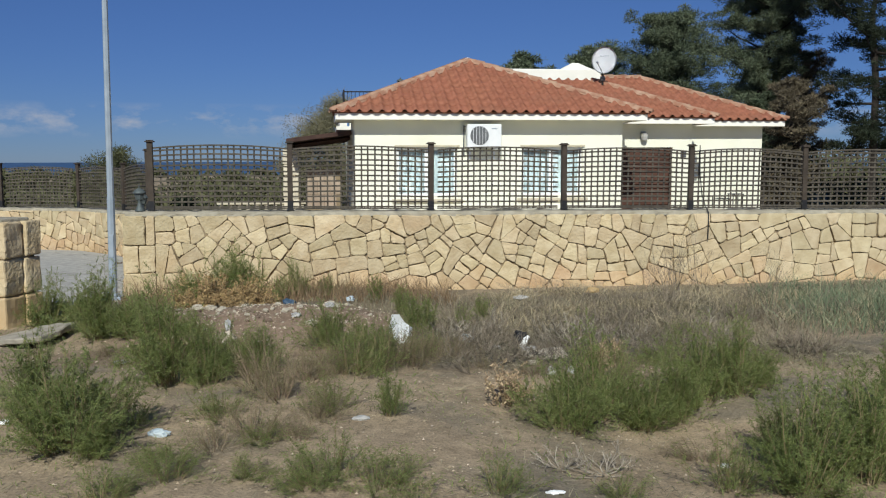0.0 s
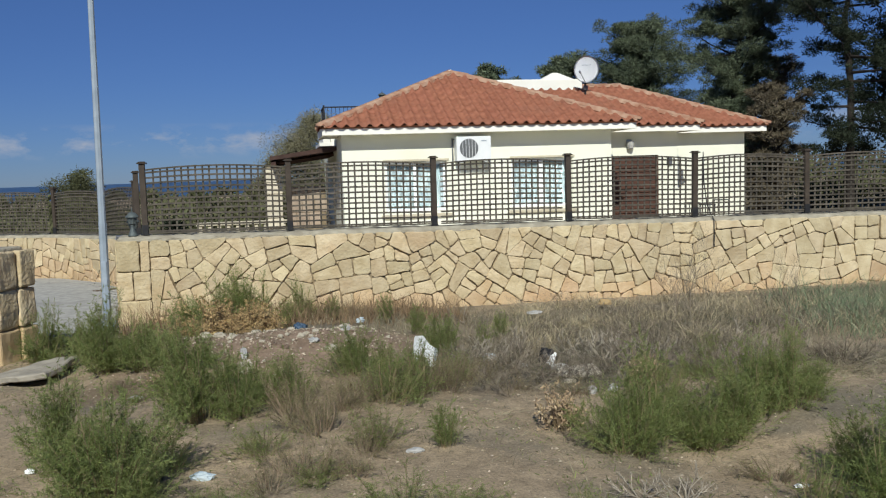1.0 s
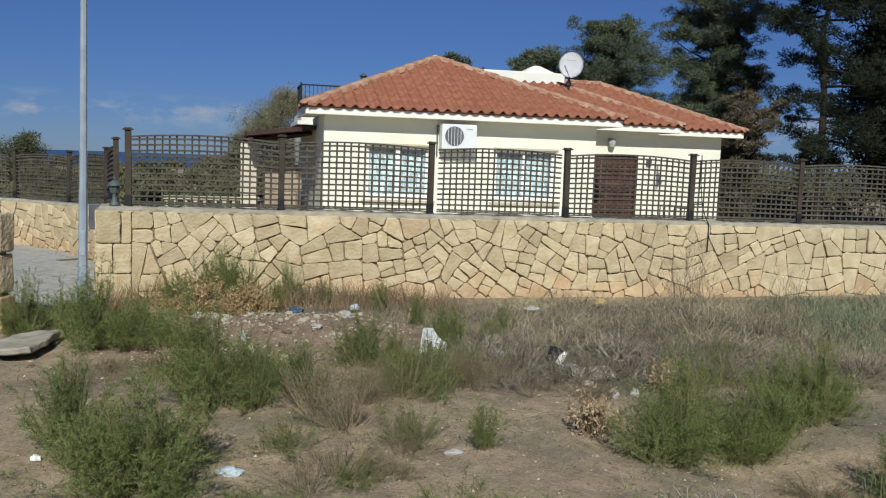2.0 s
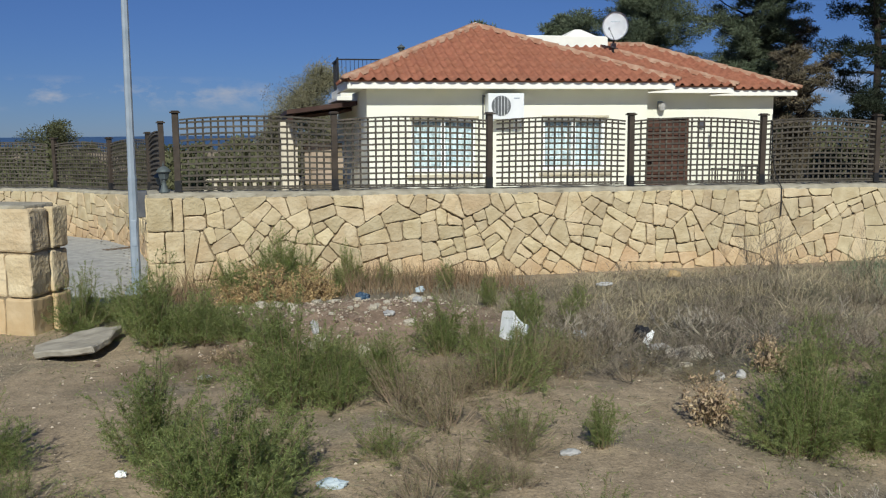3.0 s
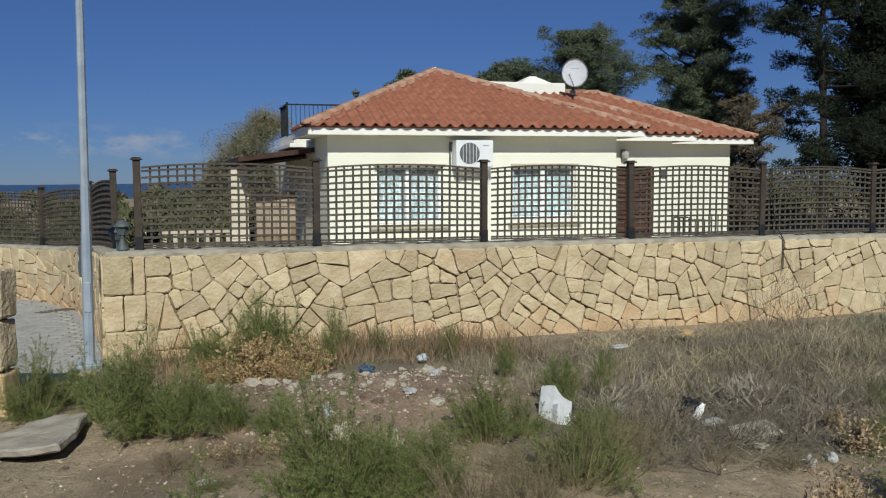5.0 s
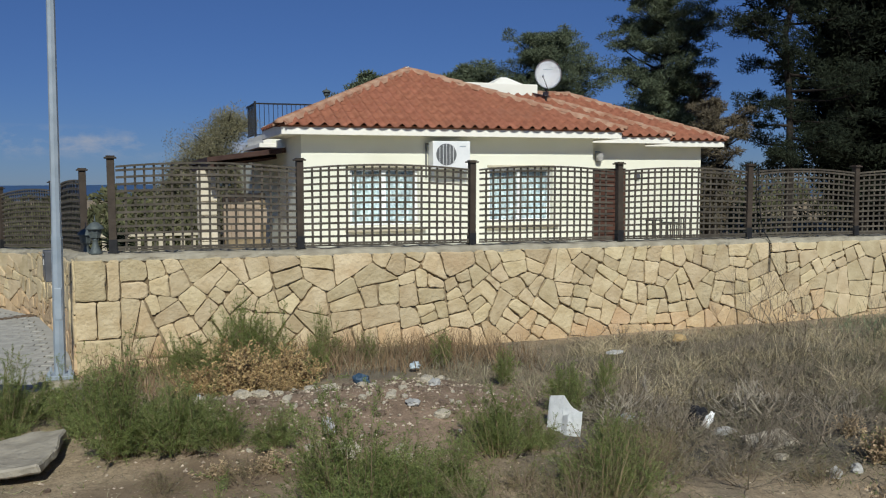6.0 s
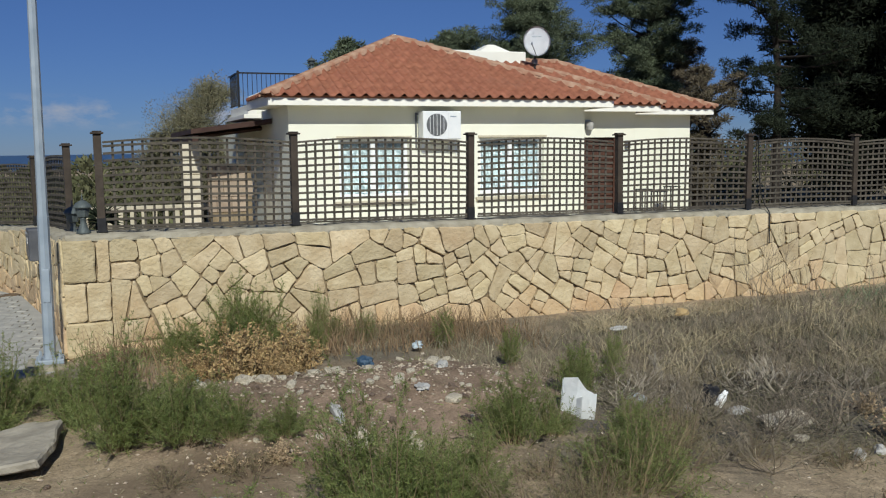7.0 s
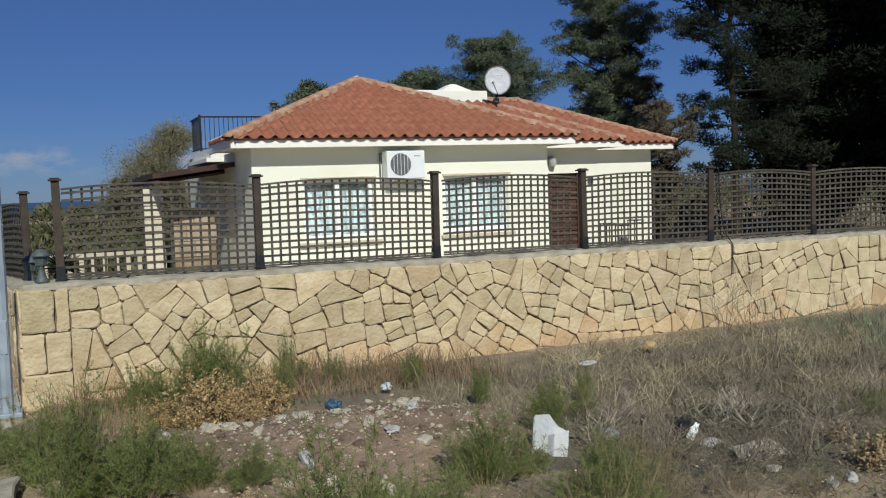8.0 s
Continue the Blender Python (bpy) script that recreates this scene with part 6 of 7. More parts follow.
TWIGS = [twig_mesh(k, 0.5, 0.75, 12) for k in range(3)]
PALE = [twig_mesh(30 + k, 0.5, 1.3, 11, 0.012, "twig_pale") for k in range(2)]
TALL = [twig_mesh(10 + k, 0.95, 0.25, 6) for k in range(2)]
rng_t = random.Random(77)
for i in range(112):
    x, y = rng_t.uniform(2.0, 6.6), rng_t.uniform(8.5, 11.2)
    if i < 26:
        x, y = rng_t.uniform(1.75, 4.3), rng_t.uniform(7.9, 9.3)
    if 64 <= i < 84:
        x, y = rng_t.uniform(3.0, 5.4), rng_t.uniform(7.1, 8.6)
    if i >= 84:
        x, y = rng_t.uniform(1.6, 4.4), rng_t.uniform(6.9, 8.2)
    s = rng_t.uniform(0.6, 1.05)
    ob = put_mesh("dead_plant", TWIGS[i % 3], None, pose(x, y, ground_z(x, y), 0, 0, rng_t.uniform(0, 360)) @ Matrix.Diagonal((s, s, s * 0.72, 1)))
    tagged(ob, "grey dead twiggy weed in dry soil", "dead plant", "dead twiggy weeds")
for x, y, s in ((1.78, 8.55, 0.7), (1.95, 8.35, 0.6), (2.2, 8.75, 0.8), (2.95, 8.5, 0.7), (3.1, 8.2, 0.75), (3.3, 8.5, 0.7), (2.45, 8.9, 0.6), (3.6, 8.0, 0.6), (2.25, 4.7, 0.5), (2.0, 4.75, 0.4), (3.9, 5.2, 0.5), (4.2, 7.4, 0.6), (4.6, 8.3, 0.6)):
    ob = put_mesh("dead_branch", PALE[int(x * 10) % 2], None, pose(x, y, ground_z(x, y), 0, 0, x * 170) @ Matrix.Diagonal((s * 1.2, s * 1.2, s, 1)))
    tagged(ob, "sprawling bleached grey dead branches on dry soil", "dead plant", "bleached dead branches")
for x, y, s in ((5.35, 11.0, 1.0), (5.6, 10.8, 0.9), (5.0, 10.6, 0.75), (6.3, 10.2, 0.7), (4.7, 9.6, 0.8), (4.3, 8.8, 0.75), (5.8, 9.2, 0.8)):
    ob = put_mesh("dead_weed", TALL[int(x * 10) % 2], None, pose(x, y, ground_z(x, y), 0, 0, x * 130) @ Matrix.Scale(s, 4))
    tagged(ob, "tall brown dead weed stalks against the wall", "dead plant", "tall dead stalks")


# ---- stones and litter ----
def rock_mesh(seed, mat, flat=0.7):
    rng = random.Random(seed)
    bm = bmesh.new()
    bmesh.ops.create_icosphere(bm, subdivisions=2, radius=1.0)
    off = Vector((rng.uniform(0, 50), rng.uniform(0, 50), 0))
    for v in bm.verts:
        c = v.co.copy()
        v.co *= 1 + 0.38 * noise.noise(c * 1.1 + off) + 0.12 * noise.noise(c * 2.7 + off)
        for ax in range(3):
            k = 0.72
            v.co[ax] = max(-k, min(k, v.co[ax])) if rng.random() < 0.9 else v.co[ax]
        v.co.z *= flat
    me = bpy.data.meshes.new("rock")
    bm.to_mesh(me)
    bm.free()
    me.materials.append(mat)
    return me


ROCKS = [rock_mesh(k, M["rock"]) for k in range(5)]
DULL = [rock_mesh(50 + k, M["rubble"]) for k in range(3)]
rr = random.Random(91)
for i in range(300):
    if i < 150:
        x, y = rr.gauss(0.1, 0.7), rr.gauss(8.9, 0.5)
    elif i < 215:
        x, y = rr.uniform(-1.35, 0.1), rr.gauss(9.5, 0.16)
    else:
        x, y = rr.uniform(-1.2, 1.3), rr.gauss(9.0, 0.45)
    s = rr.choice((0.007, 0.009, 0.011, 0.013, 0.017, 0.023, 0.033)) * rr.uniform(0.8, 1.25)
    ob = put_mesh("rubble_stone", (ROCKS[:4] + DULL + DULL[:1])[i % 8], None, pose(x, y, ground_z(x, y) + s * 0.25, rr.uniform(-25, 25), rr.uniform(-25, 25), rr.uniform(0, 360)) @ Matrix.Diagonal((s * rr.uniform(0.9, 1.5), s, s, 1)))
    tagged(ob, "pale broken stone on the rubble heap" if i % 8 < 4 else "earth-brown clod on the rubble heap", "stone", "stones on the rubble heap")
for x, y, s, lab in ((-1.40, 9.36, 0.11, "pale angular block at the edge of the rubble"), (-1.12, 9.48, 0.06, "pale angular stone at the edge of the rubble"), (-0.82, 9.45, 0.07, "whitish broken stone behind the soil heap"), (-0.68, 9.42, 0.06, "cream broken stone behind the soil heap"), (-0.30, 9.40, 0.05, "pale stone on the rubble heap"), (0.43, 8.42, 0.06, "cream stone on the rubble heap"), (-0.12, 9.5, 0.075, "grey-white concrete lump on the rubble heap"), (0.62, 9.3, 0.06, "grey concrete lump on the rubble heap"), (2.45, 7.35, 0.05, "small pale stone on bare soil"), (0.55, 5.95, 0.03, "small pale stone on bare soil")):
    ob = put_mesh("broken_stone", ROCKS[int(s * 1000) % 5], None, pose(x, y, ground_z(x, y) + s * 0.3, 12, -8, x * 80) @ Matrix.Diagonal((s * 1.2, s, s * 0.9, 1)))
    tagged(ob, lab, "stone")
fr = put_mesh("flat_rock", rock_mesh(33, M["rock"], 0.35), None, pose(2.66, 7.68, ground_z(2.66, 7.68) + 0.035, 14, -4, 6) @ Matrix.Diagonal((0.25, 0.15, 0.075, 1)))
tagged(fr, "flat pale grey rock among dead weeds", "stone")

# pebbles everywhere on the near soil
pr = np.random.default_rng(7)
pv, pf = [], []
octa = np.array([(1, 0, 0), (0, 1, 0), (-1, 0, 0), (0, -1, 0), (0, 0, 0.7), (0, 0, -0.5)])
of = [(0, 1, 4), (1, 2, 4), (2, 3, 4), (3, 0, 4), (1, 0, 5), (2, 1, 5), (3, 2, 5), (0, 3, 5)]
for i in range(6500):
    if i < 2500:
        x, y = pr.normal(0.0, 0.8), pr.normal(8.95, 0.5)
    else:
        x, y = pr.uniform(-4, 6.5), pr.uniform(3.6, 9.5)
    s = 0.0035 + (0.016 if i < 2500 else 0.011) * pr.random() ** 4
    a = pr.uniform(0, 6.28)
    rot = np.array([[math.cos(a), -math.sin(a), 0], [math.sin(a), math.cos(a), 0], [0, 0, 1]])
    o = len(pv)
    pts = (octa * pr.uniform(0.6, 1.3, (6, 1)) * s) @ rot.T + np.array([x, y, ground_z(x, y) + s * 0.2])
    pv += pts.tolist()
    pf += [tuple(k + o for k in q) for q in of]
cv, cf = [], []
for i in range(6500):
    x, y = pr.uniform(-4, 6.5), pr.uniform(3.2, 9.8)
    s = 0.005 + 0.013 * pr.random() ** 2.5
    pts = octa * pr.uniform(0.6, 1.3, (6, 1)) * s * np.array([1, 1, 0.8]) + np.array([x, y, ground_z(x, y) + s * 0.1])
    o = len(cv)
    cv += pts.tolist()
    cf += [tuple(k + o for k in q) for q in of]
tagged(put_mesh("soil_clods", mesh_of("soil_clods", cv, cf, M["clod"])), "crumbly brown soil clods", "soil", kind="stuff")
tagged(put_mesh("pebbles", mesh_of("pebbles", pv, pf, M["pebble"])), "scattered pale pebbles on the dry soil", "pebbles", kind="stuff")


def crumple(seed, sx, sy, sz, mat, sub=3, amp=0.32):
    bm = bmesh.new()
    bmesh.ops.create_icosphere(bm, subdivisions=sub, radius=1.0)
    off = Vector((seed * 3.7, seed * 1.3, 0))
    for v in bm.verts:
        c = v.co.copy()
        k = 1 + amp * noise.noise(c * 1.7 + off) + amp * 0.8 * abs(noise.noise(c * 3.4 + off)) - amp * 0.3
        v.co = Vector((c.x * k * sx, c.y * k * sy, max(c.z * k, -0.55) * sz))
    me = bpy.data.meshes.new("litter")
    bm.to_mesh(me)
    bm.free()
    me.materials.append(mat)
    return me


def litter(name, label, category, me, x, y, lift, rx=0, ry=0, rz=0):
    ob = put_mesh(name, me, None, pose(x, y, ground_z(x, y) + lift, rx, ry, rz))
    return tagged(ob, label, category)


def sheet_wall(bm, pts, thick, rise, seed):
    """A crumpled standing sheet along a run of plan points with heights, given thickness."""
    cols = []
    n = len(pts) - 1
    for i in range(n * 5 + 1):
        f = i / 5
        k = min(int(f), n - 1)
        t = f - k
        x, y, h = [a + (b - a) * t for a, b in zip(pts[k], pts[k + 1])]
        col = []
        for r in range(7):
            z = rise + h * r / 6
            w = Vector(noise.noise_vector(Vector((x * 11 + seed, y * 11, z * 9)))) * 0.006
            col.append(bm.verts.new((x + w.x, y + w.y, z + w.z * (1 if r else 0))))
        cols.append(col)
    made = []
    for a, b in zip(cols, cols[1:]):
        for r in range(6):
            made.append(bm.faces.new((a[r], b[r], b[r + 1], a[r + 1])))
    bmesh.ops.solidify(bm, geom=made, thickness=thick)


# white sack: an open, slumped carton-like bag with a tall side and a lower folded front
bm = bmesh.new()
sheet_wall(bm, [(-0.15, 0.05, 0.27), (-0.02, -0.01, 0.285), (0.07, 0.02, 0.20), (0.16, 0.06, 0.17)], 0.006, -0.03, 3)
sheet_wall(bm, [(-0.02, -0.02, 0.14), (0.03, -0.10, 0.155), (0.16, -0.07, 0.185), (0.165, 0.05, 0.17)], 0.006, -0.03, 8)
sheet_wall(bm, [(-0.16, 0.06, 0.26), (-0.12, 0.13, 0.22), (0.05, 0.17, 0.19), (0.165, 0.07, 0.16)], 0.006, -0.03, 13)
sack = part("white_sack", bm, M["bagwhite"], m=pose(1.28, 8.22, ground_z(1.28, 8.22) + 0.015, -10, 5, -27) @ Matrix.Diagonal((0.74, 0.64, 0.97, 1)))
tagged(sack, "slumped open white plastic sack standing in the weeds", "sack")
litter("plastic_bag", "crumpled pale blue plastic bag among dead weeds", "plastic bag", crumple(2, 0.085, 0.06, 0.05, M["bagpale"]), 2.03, 8.6, 0.02)
litter("plastic_bag", "black crumpled plastic bag among dead weeds", "plastic bag", crumple(3, 0.10, 0.06, 0.11, M["bagblack"]), 2.57, 8.40, 0.06)
litter("paper_scrap", "white crumpled paper scrap beside the black bag", "litter", crumple(4, 0.035, 0.03, 0.085, M["bagwhite"]), 2.58, 8.30, 0.06, 10, 25, 0)
litter("plastic_sheet", "flattened grey-white plastic sheet on soil", "litter", crumple(5, 0.11, 0.055, 0.04, M["rag"]), 2.60, 8.14, 0.01)
litter("paper_scrap", "small white scrap on dark soil", "litter", crumple(6, 0.05, 0.03, 0.03, M["rag"]), 2.30, 8.33, 0.01)
litter("paper_cup", "crushed white cup lying on soil", "litter", crumple(7, 0.04, 0.035, 0.05, M["rag"]), 2.50, 6.93, 0.02)
litter("paper_cup", "second crushed grey-white cup lying on soil", "litter", crumple(17, 0.042, 0.035, 0.04, M["rag"]), 2.69, 6.95, 0.02)
litter("plastic_bag", "dark blue plastic scrap behind the rubble heap", "plastic bag", crumple(8, 0.065, 0.05, 0.075, M["bagblue"], 3, 0.6), 0.17, 9.62, 0.03)
litter("plastic_bag", "pale green-white plastic scrap by the wall weeds", "plastic bag", crumple(9, 0.05, 0.03, 0.04, M["bagpale"], 3, 0.6), 0.88, 10.35, 0.06)
litter("plastic_bottle", "crushed clear pale bottle beside a shrub", "litter", crumple(10, 0.085, 0.035, 0.03, M["bagpale"]), -0.50, 5.42, 0.015, 0, 0, -15)
litter("paper_scrap", "white scrap below a green shrub", "litter", crumple(11, 0.03, 0.025, 0.02, M["bagwhite"]), -1.55, 5.75, 0.015)
litter("paper_scrap", "grey-white scrap beside a small weed", "litter", crumple(12, 0.06, 0.03, 0.022, M["rag"]), 0.80, 5.52, 0.01)
litter("plastic_scrap", "pale grey scrap near the stone slab", "litter", crumple(13, 0.06, 0.035, 0.02, M["rag"]), -1.25, 7.72, 0.01)
litter("plastic_scrap", "pale scrap by the pier weeds", "litter", crumple(14, 0.05, 0.04, 0.04, M["bagpale"]), -1.05, 10.2, 0.02)
litter("paper_scrap", "white scrap under a shrub", "litter", crumple(15, 0.05, 0.02, 0.018, M["bagwhite"]), 3.12, 4.92, 0.01)
litter("paper_scrap", "thin white scrap on bare soil", "litter", crumple(18, 0.06, 0.02, 0.012, M["bagwhite"]), 1.82, 4.28, 0.01)
litter("plastic_scrap", "orange-brown scrap on dry grass", "litter", crumple(16, 0.09, 0.04, 0.05, M["leaf_dry"]), 4.07, 10.74, 0.10)
litter("plastic_scrap", "pale flat scrap on dry grass", "litter", crumple(19, 0.10, 0.03, 0.03, M["rag"]), 3.02, 10.36, 0.08)
litter("plastic_strip", "torn whitish plastic strip hanging down the rubble heap", "litter", crumple(20, 0.03, 0.12, 0.05, M["rag"], 3, 0.5), -0.38, 8.42, 0.02, 20, 0, 5)
litter("cement_crust", "pale ring-shaped cement crust on the heap", "stone", crumple(21, 0.10, 0.07, 0.08, M["rock"], 3, 0.6), -0.36, 8.02, 0.045, 25, 0, 20)
litter("cement_crust", "pale broken cement crust low on the heap", "stone", crumple(22, 0.09, 0.045, 0.06, M["rock"], 3, 0.6), -0.02, 7.92, 0.02, 10, 10, -20)
litter("plastic_scrap", "greyish plastic film half buried in the heap", "litter", crumple(23, 0.05, 0.06, 0.03, M["rag"], 3, 0.5), 0.28, 8.62, 0.01)
litter("plastic_scrap", "grey plastic film on top of the heap", "litter", crumple(24, 0.06, 0.04, 0.035, M["rag"], 3, 0.5), 0.62, 9.1, 0.02, 0, 0, 30)


# ---- trees ----
def conifer(name, label, x, y, height, radius, seed, mat="needle", bare=0.12, clumps=230, per=46, size=0.20, trunk=0.2, squash=0.55, needle=(0.17, 0.05), lobes=5):
    """A Mediterranean conifer: tapered trunk, rising limbs, and needle clumps gathered along the limbs."""
    rng = np.random.default_rng(seed)
    gz = ground_z(x, y)
    t = thing(name, label, "tree", m=pose(x, y, gz))
    tv, tf = [], []

    def limb(p, q, r0, r1, seg=6):
        o = len(tv)
        d = np.array(q) - np.array(p)
        a = np.cross(d, [0.3, 0.2, 0.9])
        a /= np.linalg.norm(a) + 1e-9
        b = np.cross(d, a)
        b /= np.linalg.norm(b) + 1e-9
        for c, r in ((p, r0), (q, r1)):
            for k in range(seg):
                an = 2 * math.pi * k / seg
                tv.append(tuple(np.array(c) + (a * math.cos(an) + b * math.sin(an)) * r))
        for k in range(seg):
            j = (k + 1) % seg
            tf.append((o + k, o + j, o + seg + j, o + seg + k))
    pts = [np.array([0.0, 0.0, -0.1])]
    for k in range(1, 8):
        pts.append(np.array([rng.normal(0, 0.05) * k * 0.6, rng.normal(0, 0.05) * k * 0.6, height * 0.97 * k / 7]))
    for k in range(7):
        limb(pts[k], pts[k + 1], trunk * (1 - k / 7.6), trunk * (1 - (k + 1) / 7.6), 9)
    centres, sizes = [], []
    n_limb = max(18, int(clumps / 7))
    swell = [(rng.uniform(0, 6.28), rng.uniform(bare, 0.95), rng.uniform(0.25, 0.5)) for k in range(lobes)]
    for i in range(n_limb):
        f = bare + (1 - bare) * (i + rng.uniform(0, 1)) / n_limb
        f = min(f, 0.985)
        seg = min(6, int(f * 7))
        p = pts[seg] + (pts[seg + 1] - pts[seg]) * (f * 7 - seg)
        rise = (f - bare) / (1 - bare)
        az = i * 2.4 + rng.uniform(-0.9, 0.9)
        bulge = sum(a * math.exp(-((f - h) / 0.09) ** 2) * max(0.0, math.cos(az - c)) for c, h, a in swell)
        reach = radius * (0.45 + 0.75 * rise) * (1 - rise ** 2.6) ** 0.75 * (rng.uniform(0.55, 0.95) + bulge) + 0.25
        up = rng.uniform(-0.08, 0.75) * reach
        q = p + np.array([math.cos(az) * reach, math.sin(az) * reach, up])
        mid = p + (q - p) * 0.5 + np.array([0, 0, -0.06 * reach])
        limb(p, mid, 0.03 + 0.012 * reach * (1 - rise), 0.02, 5)
        limb(mid, q, 0.02, 0.006, 5)
        for k in range(7):
            s = 0.18 + 0.86 * (k + rng.uniform(0, 1)) / 7
            c = p + (q - p) * s + rng.normal(0, 0.11 * reach, 3) * np.array([1, 1, 0.7])
            centres.append(c)
            sizes.append(rng.uniform(0.55, 1.2))
    centres, sizes = np.array(centres), np.array(sizes)
    n = len(centres)
    cr = size * radius / 3.0
    off = rng.normal(0, 1, (n, per, 3))
    off /= np.linalg.norm(off, axis=2, keepdims=True)
    off *= rng.uniform(0.15, 1, (n, per, 1)) ** 0.6
    off[:, :, 2] *= squash
    base = (centres[:, None, :] + off * (sizes[:, None, None] * cr * 2.4)).reshape(-1, 3)
    d = (off + rng.normal(0, 0.5, off.shape) + np.array([0, 0, 0.35])).reshape(-1, 3)
    m = len(base)
    lv, lf = needle_tris(base, d, needle[0] * rng.uniform(0.6, 1.4, m), needle[1] * rng.uniform(0.6, 1.4, m), rng, 0.05)
    put_mesh("trunk", mesh_of("trunk", tv, tf, M["bark"], True), t)
    put_mesh("crown", np_mesh("crown", lv, lf, M[mat]), t)
    return t


DK = "tall dark green conifer with ragged spreading limbs"
DD = "dense conifer beyond the lattice fence, shade put into its near-black needles"
conifer("conifer", DK, 15.1, 35.0, 7.85, 3.0, 201, clumps=850, per=210, size=0.165, needle=(0.12, 0.026))
conifer("conifer", DK, 15.05, 27.2, 9.75, 1.9, 202, bare=0.14, clumps=850, per=210, size=0.19, needle=(0.11, 0.024))
conifer("conifer", DK, 15.25, 21.5, 13.5, 2.3, 203, "needle_mid", bare=0.14, clumps=520, per=180, size=0.16, trunk=0.12, needle=(0.11, 0.024))
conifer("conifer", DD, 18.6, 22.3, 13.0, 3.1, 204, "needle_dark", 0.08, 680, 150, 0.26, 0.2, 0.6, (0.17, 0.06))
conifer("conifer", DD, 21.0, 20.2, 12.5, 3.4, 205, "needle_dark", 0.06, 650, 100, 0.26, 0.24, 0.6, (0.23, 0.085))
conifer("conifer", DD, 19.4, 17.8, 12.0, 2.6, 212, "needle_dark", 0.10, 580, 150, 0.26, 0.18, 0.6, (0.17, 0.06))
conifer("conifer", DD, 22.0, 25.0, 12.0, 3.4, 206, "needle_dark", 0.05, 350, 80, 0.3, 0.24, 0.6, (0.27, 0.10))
conifer("conifer", "browned half-dead conifer behind the house", 17.2, 28.6, 5.6, 1.5, 207, "needle_brown", 0.1, 380, 110, 0.2, needle=(0.11, 0.022))
conifer("conifer", "browned half-dead conifer behind the house", 13.05, 21.9, 3.95, 0.95, 208, "needle_brown", 0.1, 260, 90, 0.22, needle=(0.12, 0.026))
conifer("conifer", "dark conifer top showing over the roof ridge", 15.2, 63.0, 9.6, 3.6, 209, clumps=420, per=60, needle=(0.26, 0.09))
conifer("conifer", DK, 12.3, 37.5, 6.6, 2.3, 211, clumps=480, per=140, size=0.22, needle=(0.15, 0.04))
conifer("olive_tree", "grey-green olive tree behind the terrace", 0.72, 25.2, 3.5, 0.8, 220, "olive", 0.2, 440, 150, 0.6, 0.05, 0.8, (0.055, 0.015))
conifer("olive_tree", "grey-green low tree behind the canopy", -0.1, 25.8, 2.25, 0.45, 221, "olive", 0.16, 280, 140, 0.6, 0.04, 0.8, (0.055, 0.015))
conifer("olive_tree", "dark low tree across the field", -13.2, 60.0, 2.3, 1.9, 222, "scrub", 0.1, 200, 40, 0.4, 0.14, 0.8)


def scrub_row(name, label, seed, count, region, h, leaves, mat="scrub", leaf=(0.16, 0.07)):
    rng = np.random.default_rng(seed)
    x0, x1, y0, y1 = region
    bs, ds = [], []
    for i in range(count):
        x, y = rng.uniform(x0, x1), rng.uniform(y0, y1)
        s = h * rng.uniform(0.5, 1.15)
        o = rng.normal(0, 1, (leaves, 3))
        o /= np.linalg.norm(o, axis=1, keepdims=True)
        o *= rng.uniform(0.35, 1, (leaves, 1)) ** 0.5
        o[:, 2] = np.abs(o[:, 2])
        p = o * np.array([s * 1.1, s * 1.1, s])
        p += np.array([x, y, ground_z(x, y) - 0.05])
        bs.append(p)
        ds.append(o + rng.normal(0, 0.5, o.shape))
    b, d = np.concatenate(bs), np.concatenate(ds)
    n = len(b)
    v, f = leaf_quads(b, d, leaf[0] * rng.uniform(0.6, 1.5, n), leaf[1] * rng.uniform(0.6, 1.4, n), rng)
    return tagged(put_mesh(name, np_mesh(name, v, f, M[mat])), label, "bushes", kind="stuff")


scrub_row("garden_scrub", "dark green garden shrubs behind the lattice fence", 301, 46, (-9, 1.0, 23.5, 30), 1.15, 420)
scrub_row("field_scrub", "olive-green scrub across the field", 302, 90, (-45, 8, 34, 60), 1.05, 260, leaf=(0.3, 0.14))
scrub_row("far_scrub", "distant olive-green scrub towards the sea", 303, 160, (-160, 60, 80, 200), 1.2, 110, leaf=(0.6, 0.35))
scrub_row("field_hedge", "dark green hedge beyond the yard", 306, 80, (9, 90, 46, 62), 2.6, 260, leaf=(0.35, 0.16))
scrub_row("yard_scrub", "dull green shrubs below the conifers", 304, 60, (12.5, 48, 24, 44), 1.1, 300, leaf=(0.22, 0.09))
scrub_row("near_garden_scrub", "dark shrubs beside the curved side wall", 305, 8, (-1.6, -0.9, 13.4, 17.0), 0.36, 300, "needle_mid")


def palm(x, y, h):
    t = thing("palm", "small spiky green palm beside the side wall", "palm", m=pose(x, y, ground_z(x, y)))
    part("trunk", tube((0, 0, -0.05), (0, 0, h), 0.09, 0.07, 9), M["bark"], t)
    rng = np.random.default_rng(9)
    n = 130
    az, el = rng.uniform(0, 6.28, n), rng.uniform(-0.25, 1.3, n)
    d = np.stack([np.cos(az) * np.cos(el), np.sin(az) * np.cos(el), np.sin(el)], axis=1)
    v, f = leaf_quads(np.tile(np.array([[0, 0, h]]), (n, 1)), d, rng.uniform(0.24, 0.36, n), rng.uniform(0.015, 0.026, n), rng, 0.15)
    put_mesh("fronds", np_mesh("fronds", v, f, M["needle_mid"]), t)


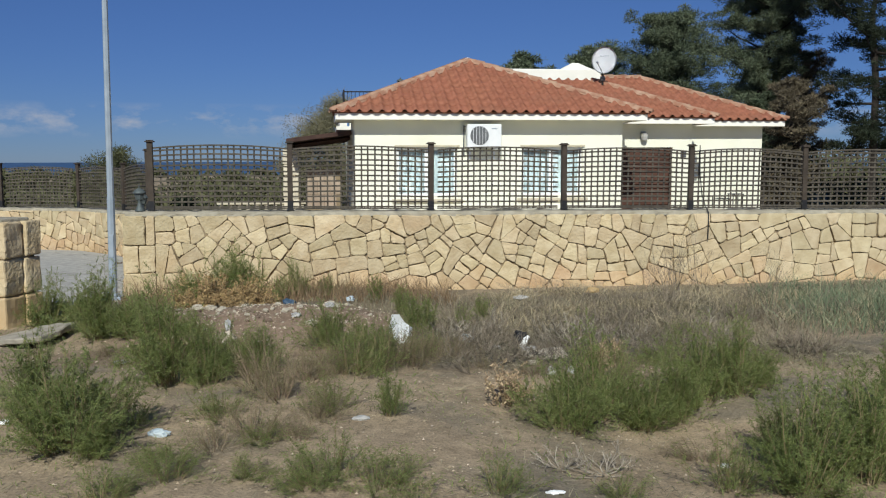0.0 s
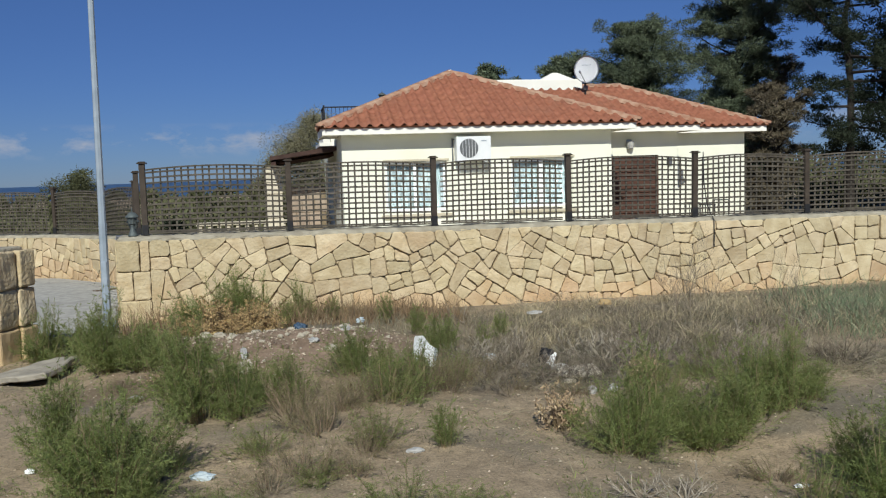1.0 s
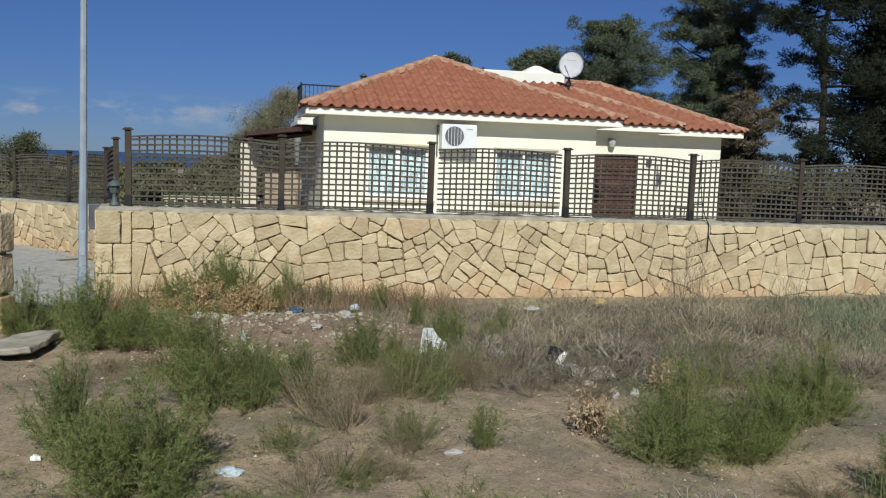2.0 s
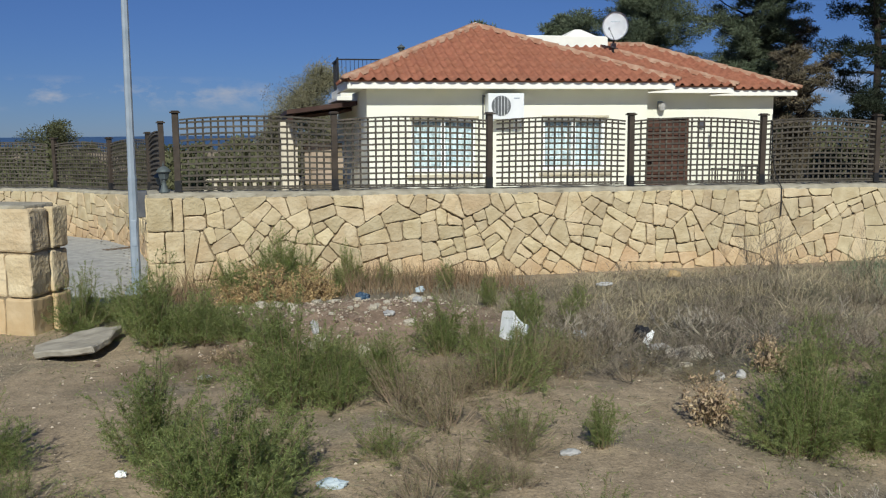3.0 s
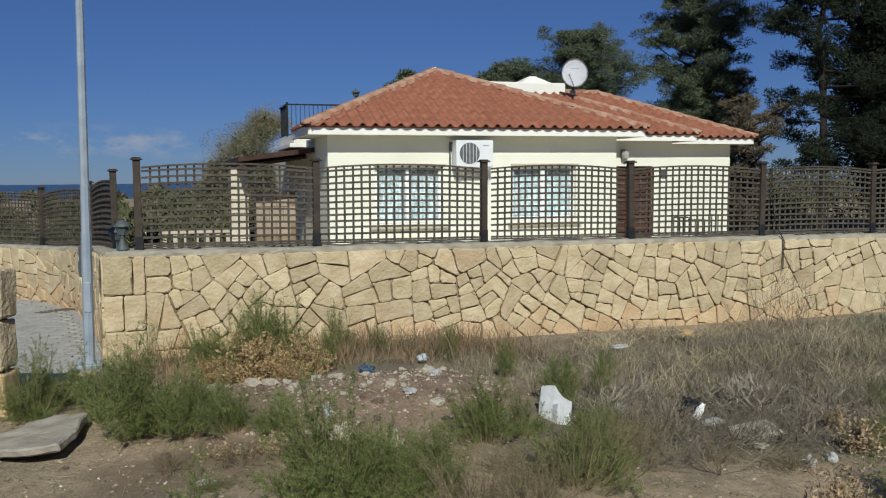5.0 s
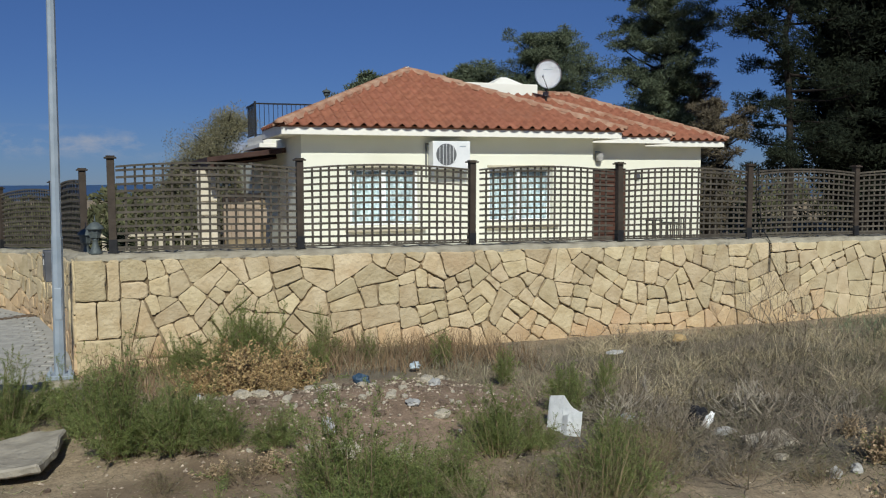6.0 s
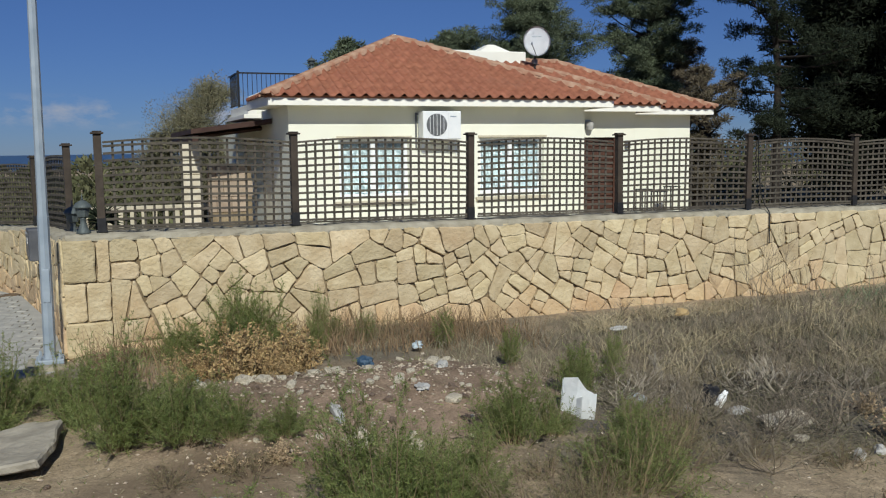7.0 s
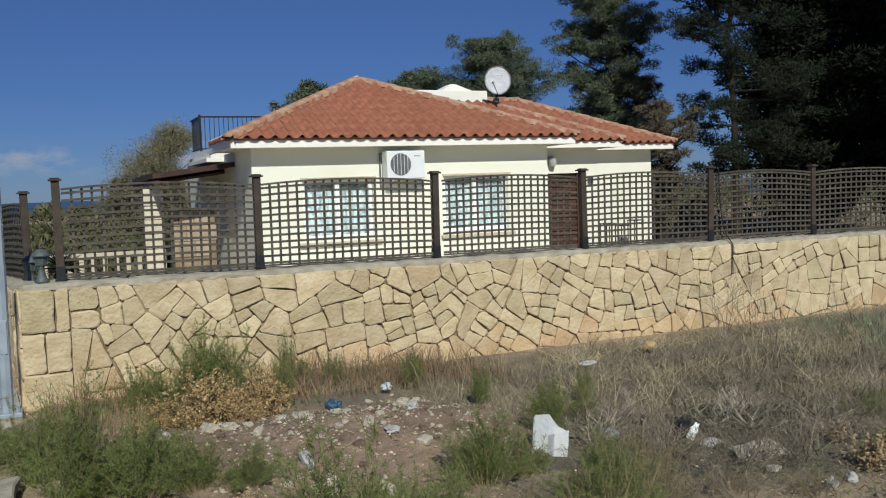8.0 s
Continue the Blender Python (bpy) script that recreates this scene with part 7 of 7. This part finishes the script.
palm(-1.7, 14.6, 1.05)


# ---- block pavers of the drive ----
def within(poly, x, y):
    ins = False
    for (ax, ay), (bx, by) in zip(poly, poly[1:] + poly[:1]):
        if (ay > y) != (by > y) and x < (bx - ax) * (y - ay) / (by - ay) + ax:
            ins = not ins
    return ins


PAVED = [(-7.0, 11.36), (-5.0, 11.40), (-3.6, 11.38), (-2.9, 11.22), (-2.5, 11.16), (-2.32, 11.3), (-2.2, 11.7), (-2.32, 13.0), (-2.54, 14.5), (-2.88, 16.15), (-3.55, 17.4), (-5.0, 18.4), (-7.0, 19.0)]
PL, PW = 0.215, 0.105
pb = bmesh.new()
add_box(pb, -PL / 2 + 0.002, PL / 2 - 0.002, -PW / 2 + 0.002, PW / 2 - 0.002, -0.03, 0.012, 0.0015)
paver_me = bpy.data.meshes.new("paver")
pb.to_mesh(paver_me)
paver_v = [v.co.copy() for v in pb.verts]
paver_f = [tuple(v.index for v in f.verts) for f in pb.faces]
pb.free()
paver_me.materials.append(M["paver"])
pav_rng = random.Random(63)
turn = math.radians(-12)
spots = []
for r in range(-10, 95):
    for c in range(-30, 30):
        u, v = (c + 0.5 * (r % 2)) * PL, r * PW
        x, y = -3.0 + u * math.cos(turn) - v * math.sin(turn), 11.0 + u * math.sin(turn) + v * math.cos(turn)
        if within(PAVED, x, y) and within(PAVED, x + 0.09, y):
            spots.append((y - 0.35 * x, x, y))
spots.sort()
rest_v, rest_f = [], []
for k, (d, x, y) in enumerate(spots):
    m = pose(x, y, -0.045 + pav_rng.uniform(-0.001, 0.001), pav_rng.uniform(-0.3, 0.3), pav_rng.uniform(-0.3, 0.3), math.degrees(turn) + pav_rng.uniform(-1, 1))
    if k < 300:
        put_mesh("paver", paver_me, drive, m)
    else:
        o = len(rest_v)
        rest_v += [m @ v for v in paver_v]
        rest_f += [tuple(i + o for i in f) for f in paver_f]
tagged(put_mesh("far_pavers", mesh_of("far_pavers", rest_v, rest_f, M["paver_far"]), drive), kind="stuff")
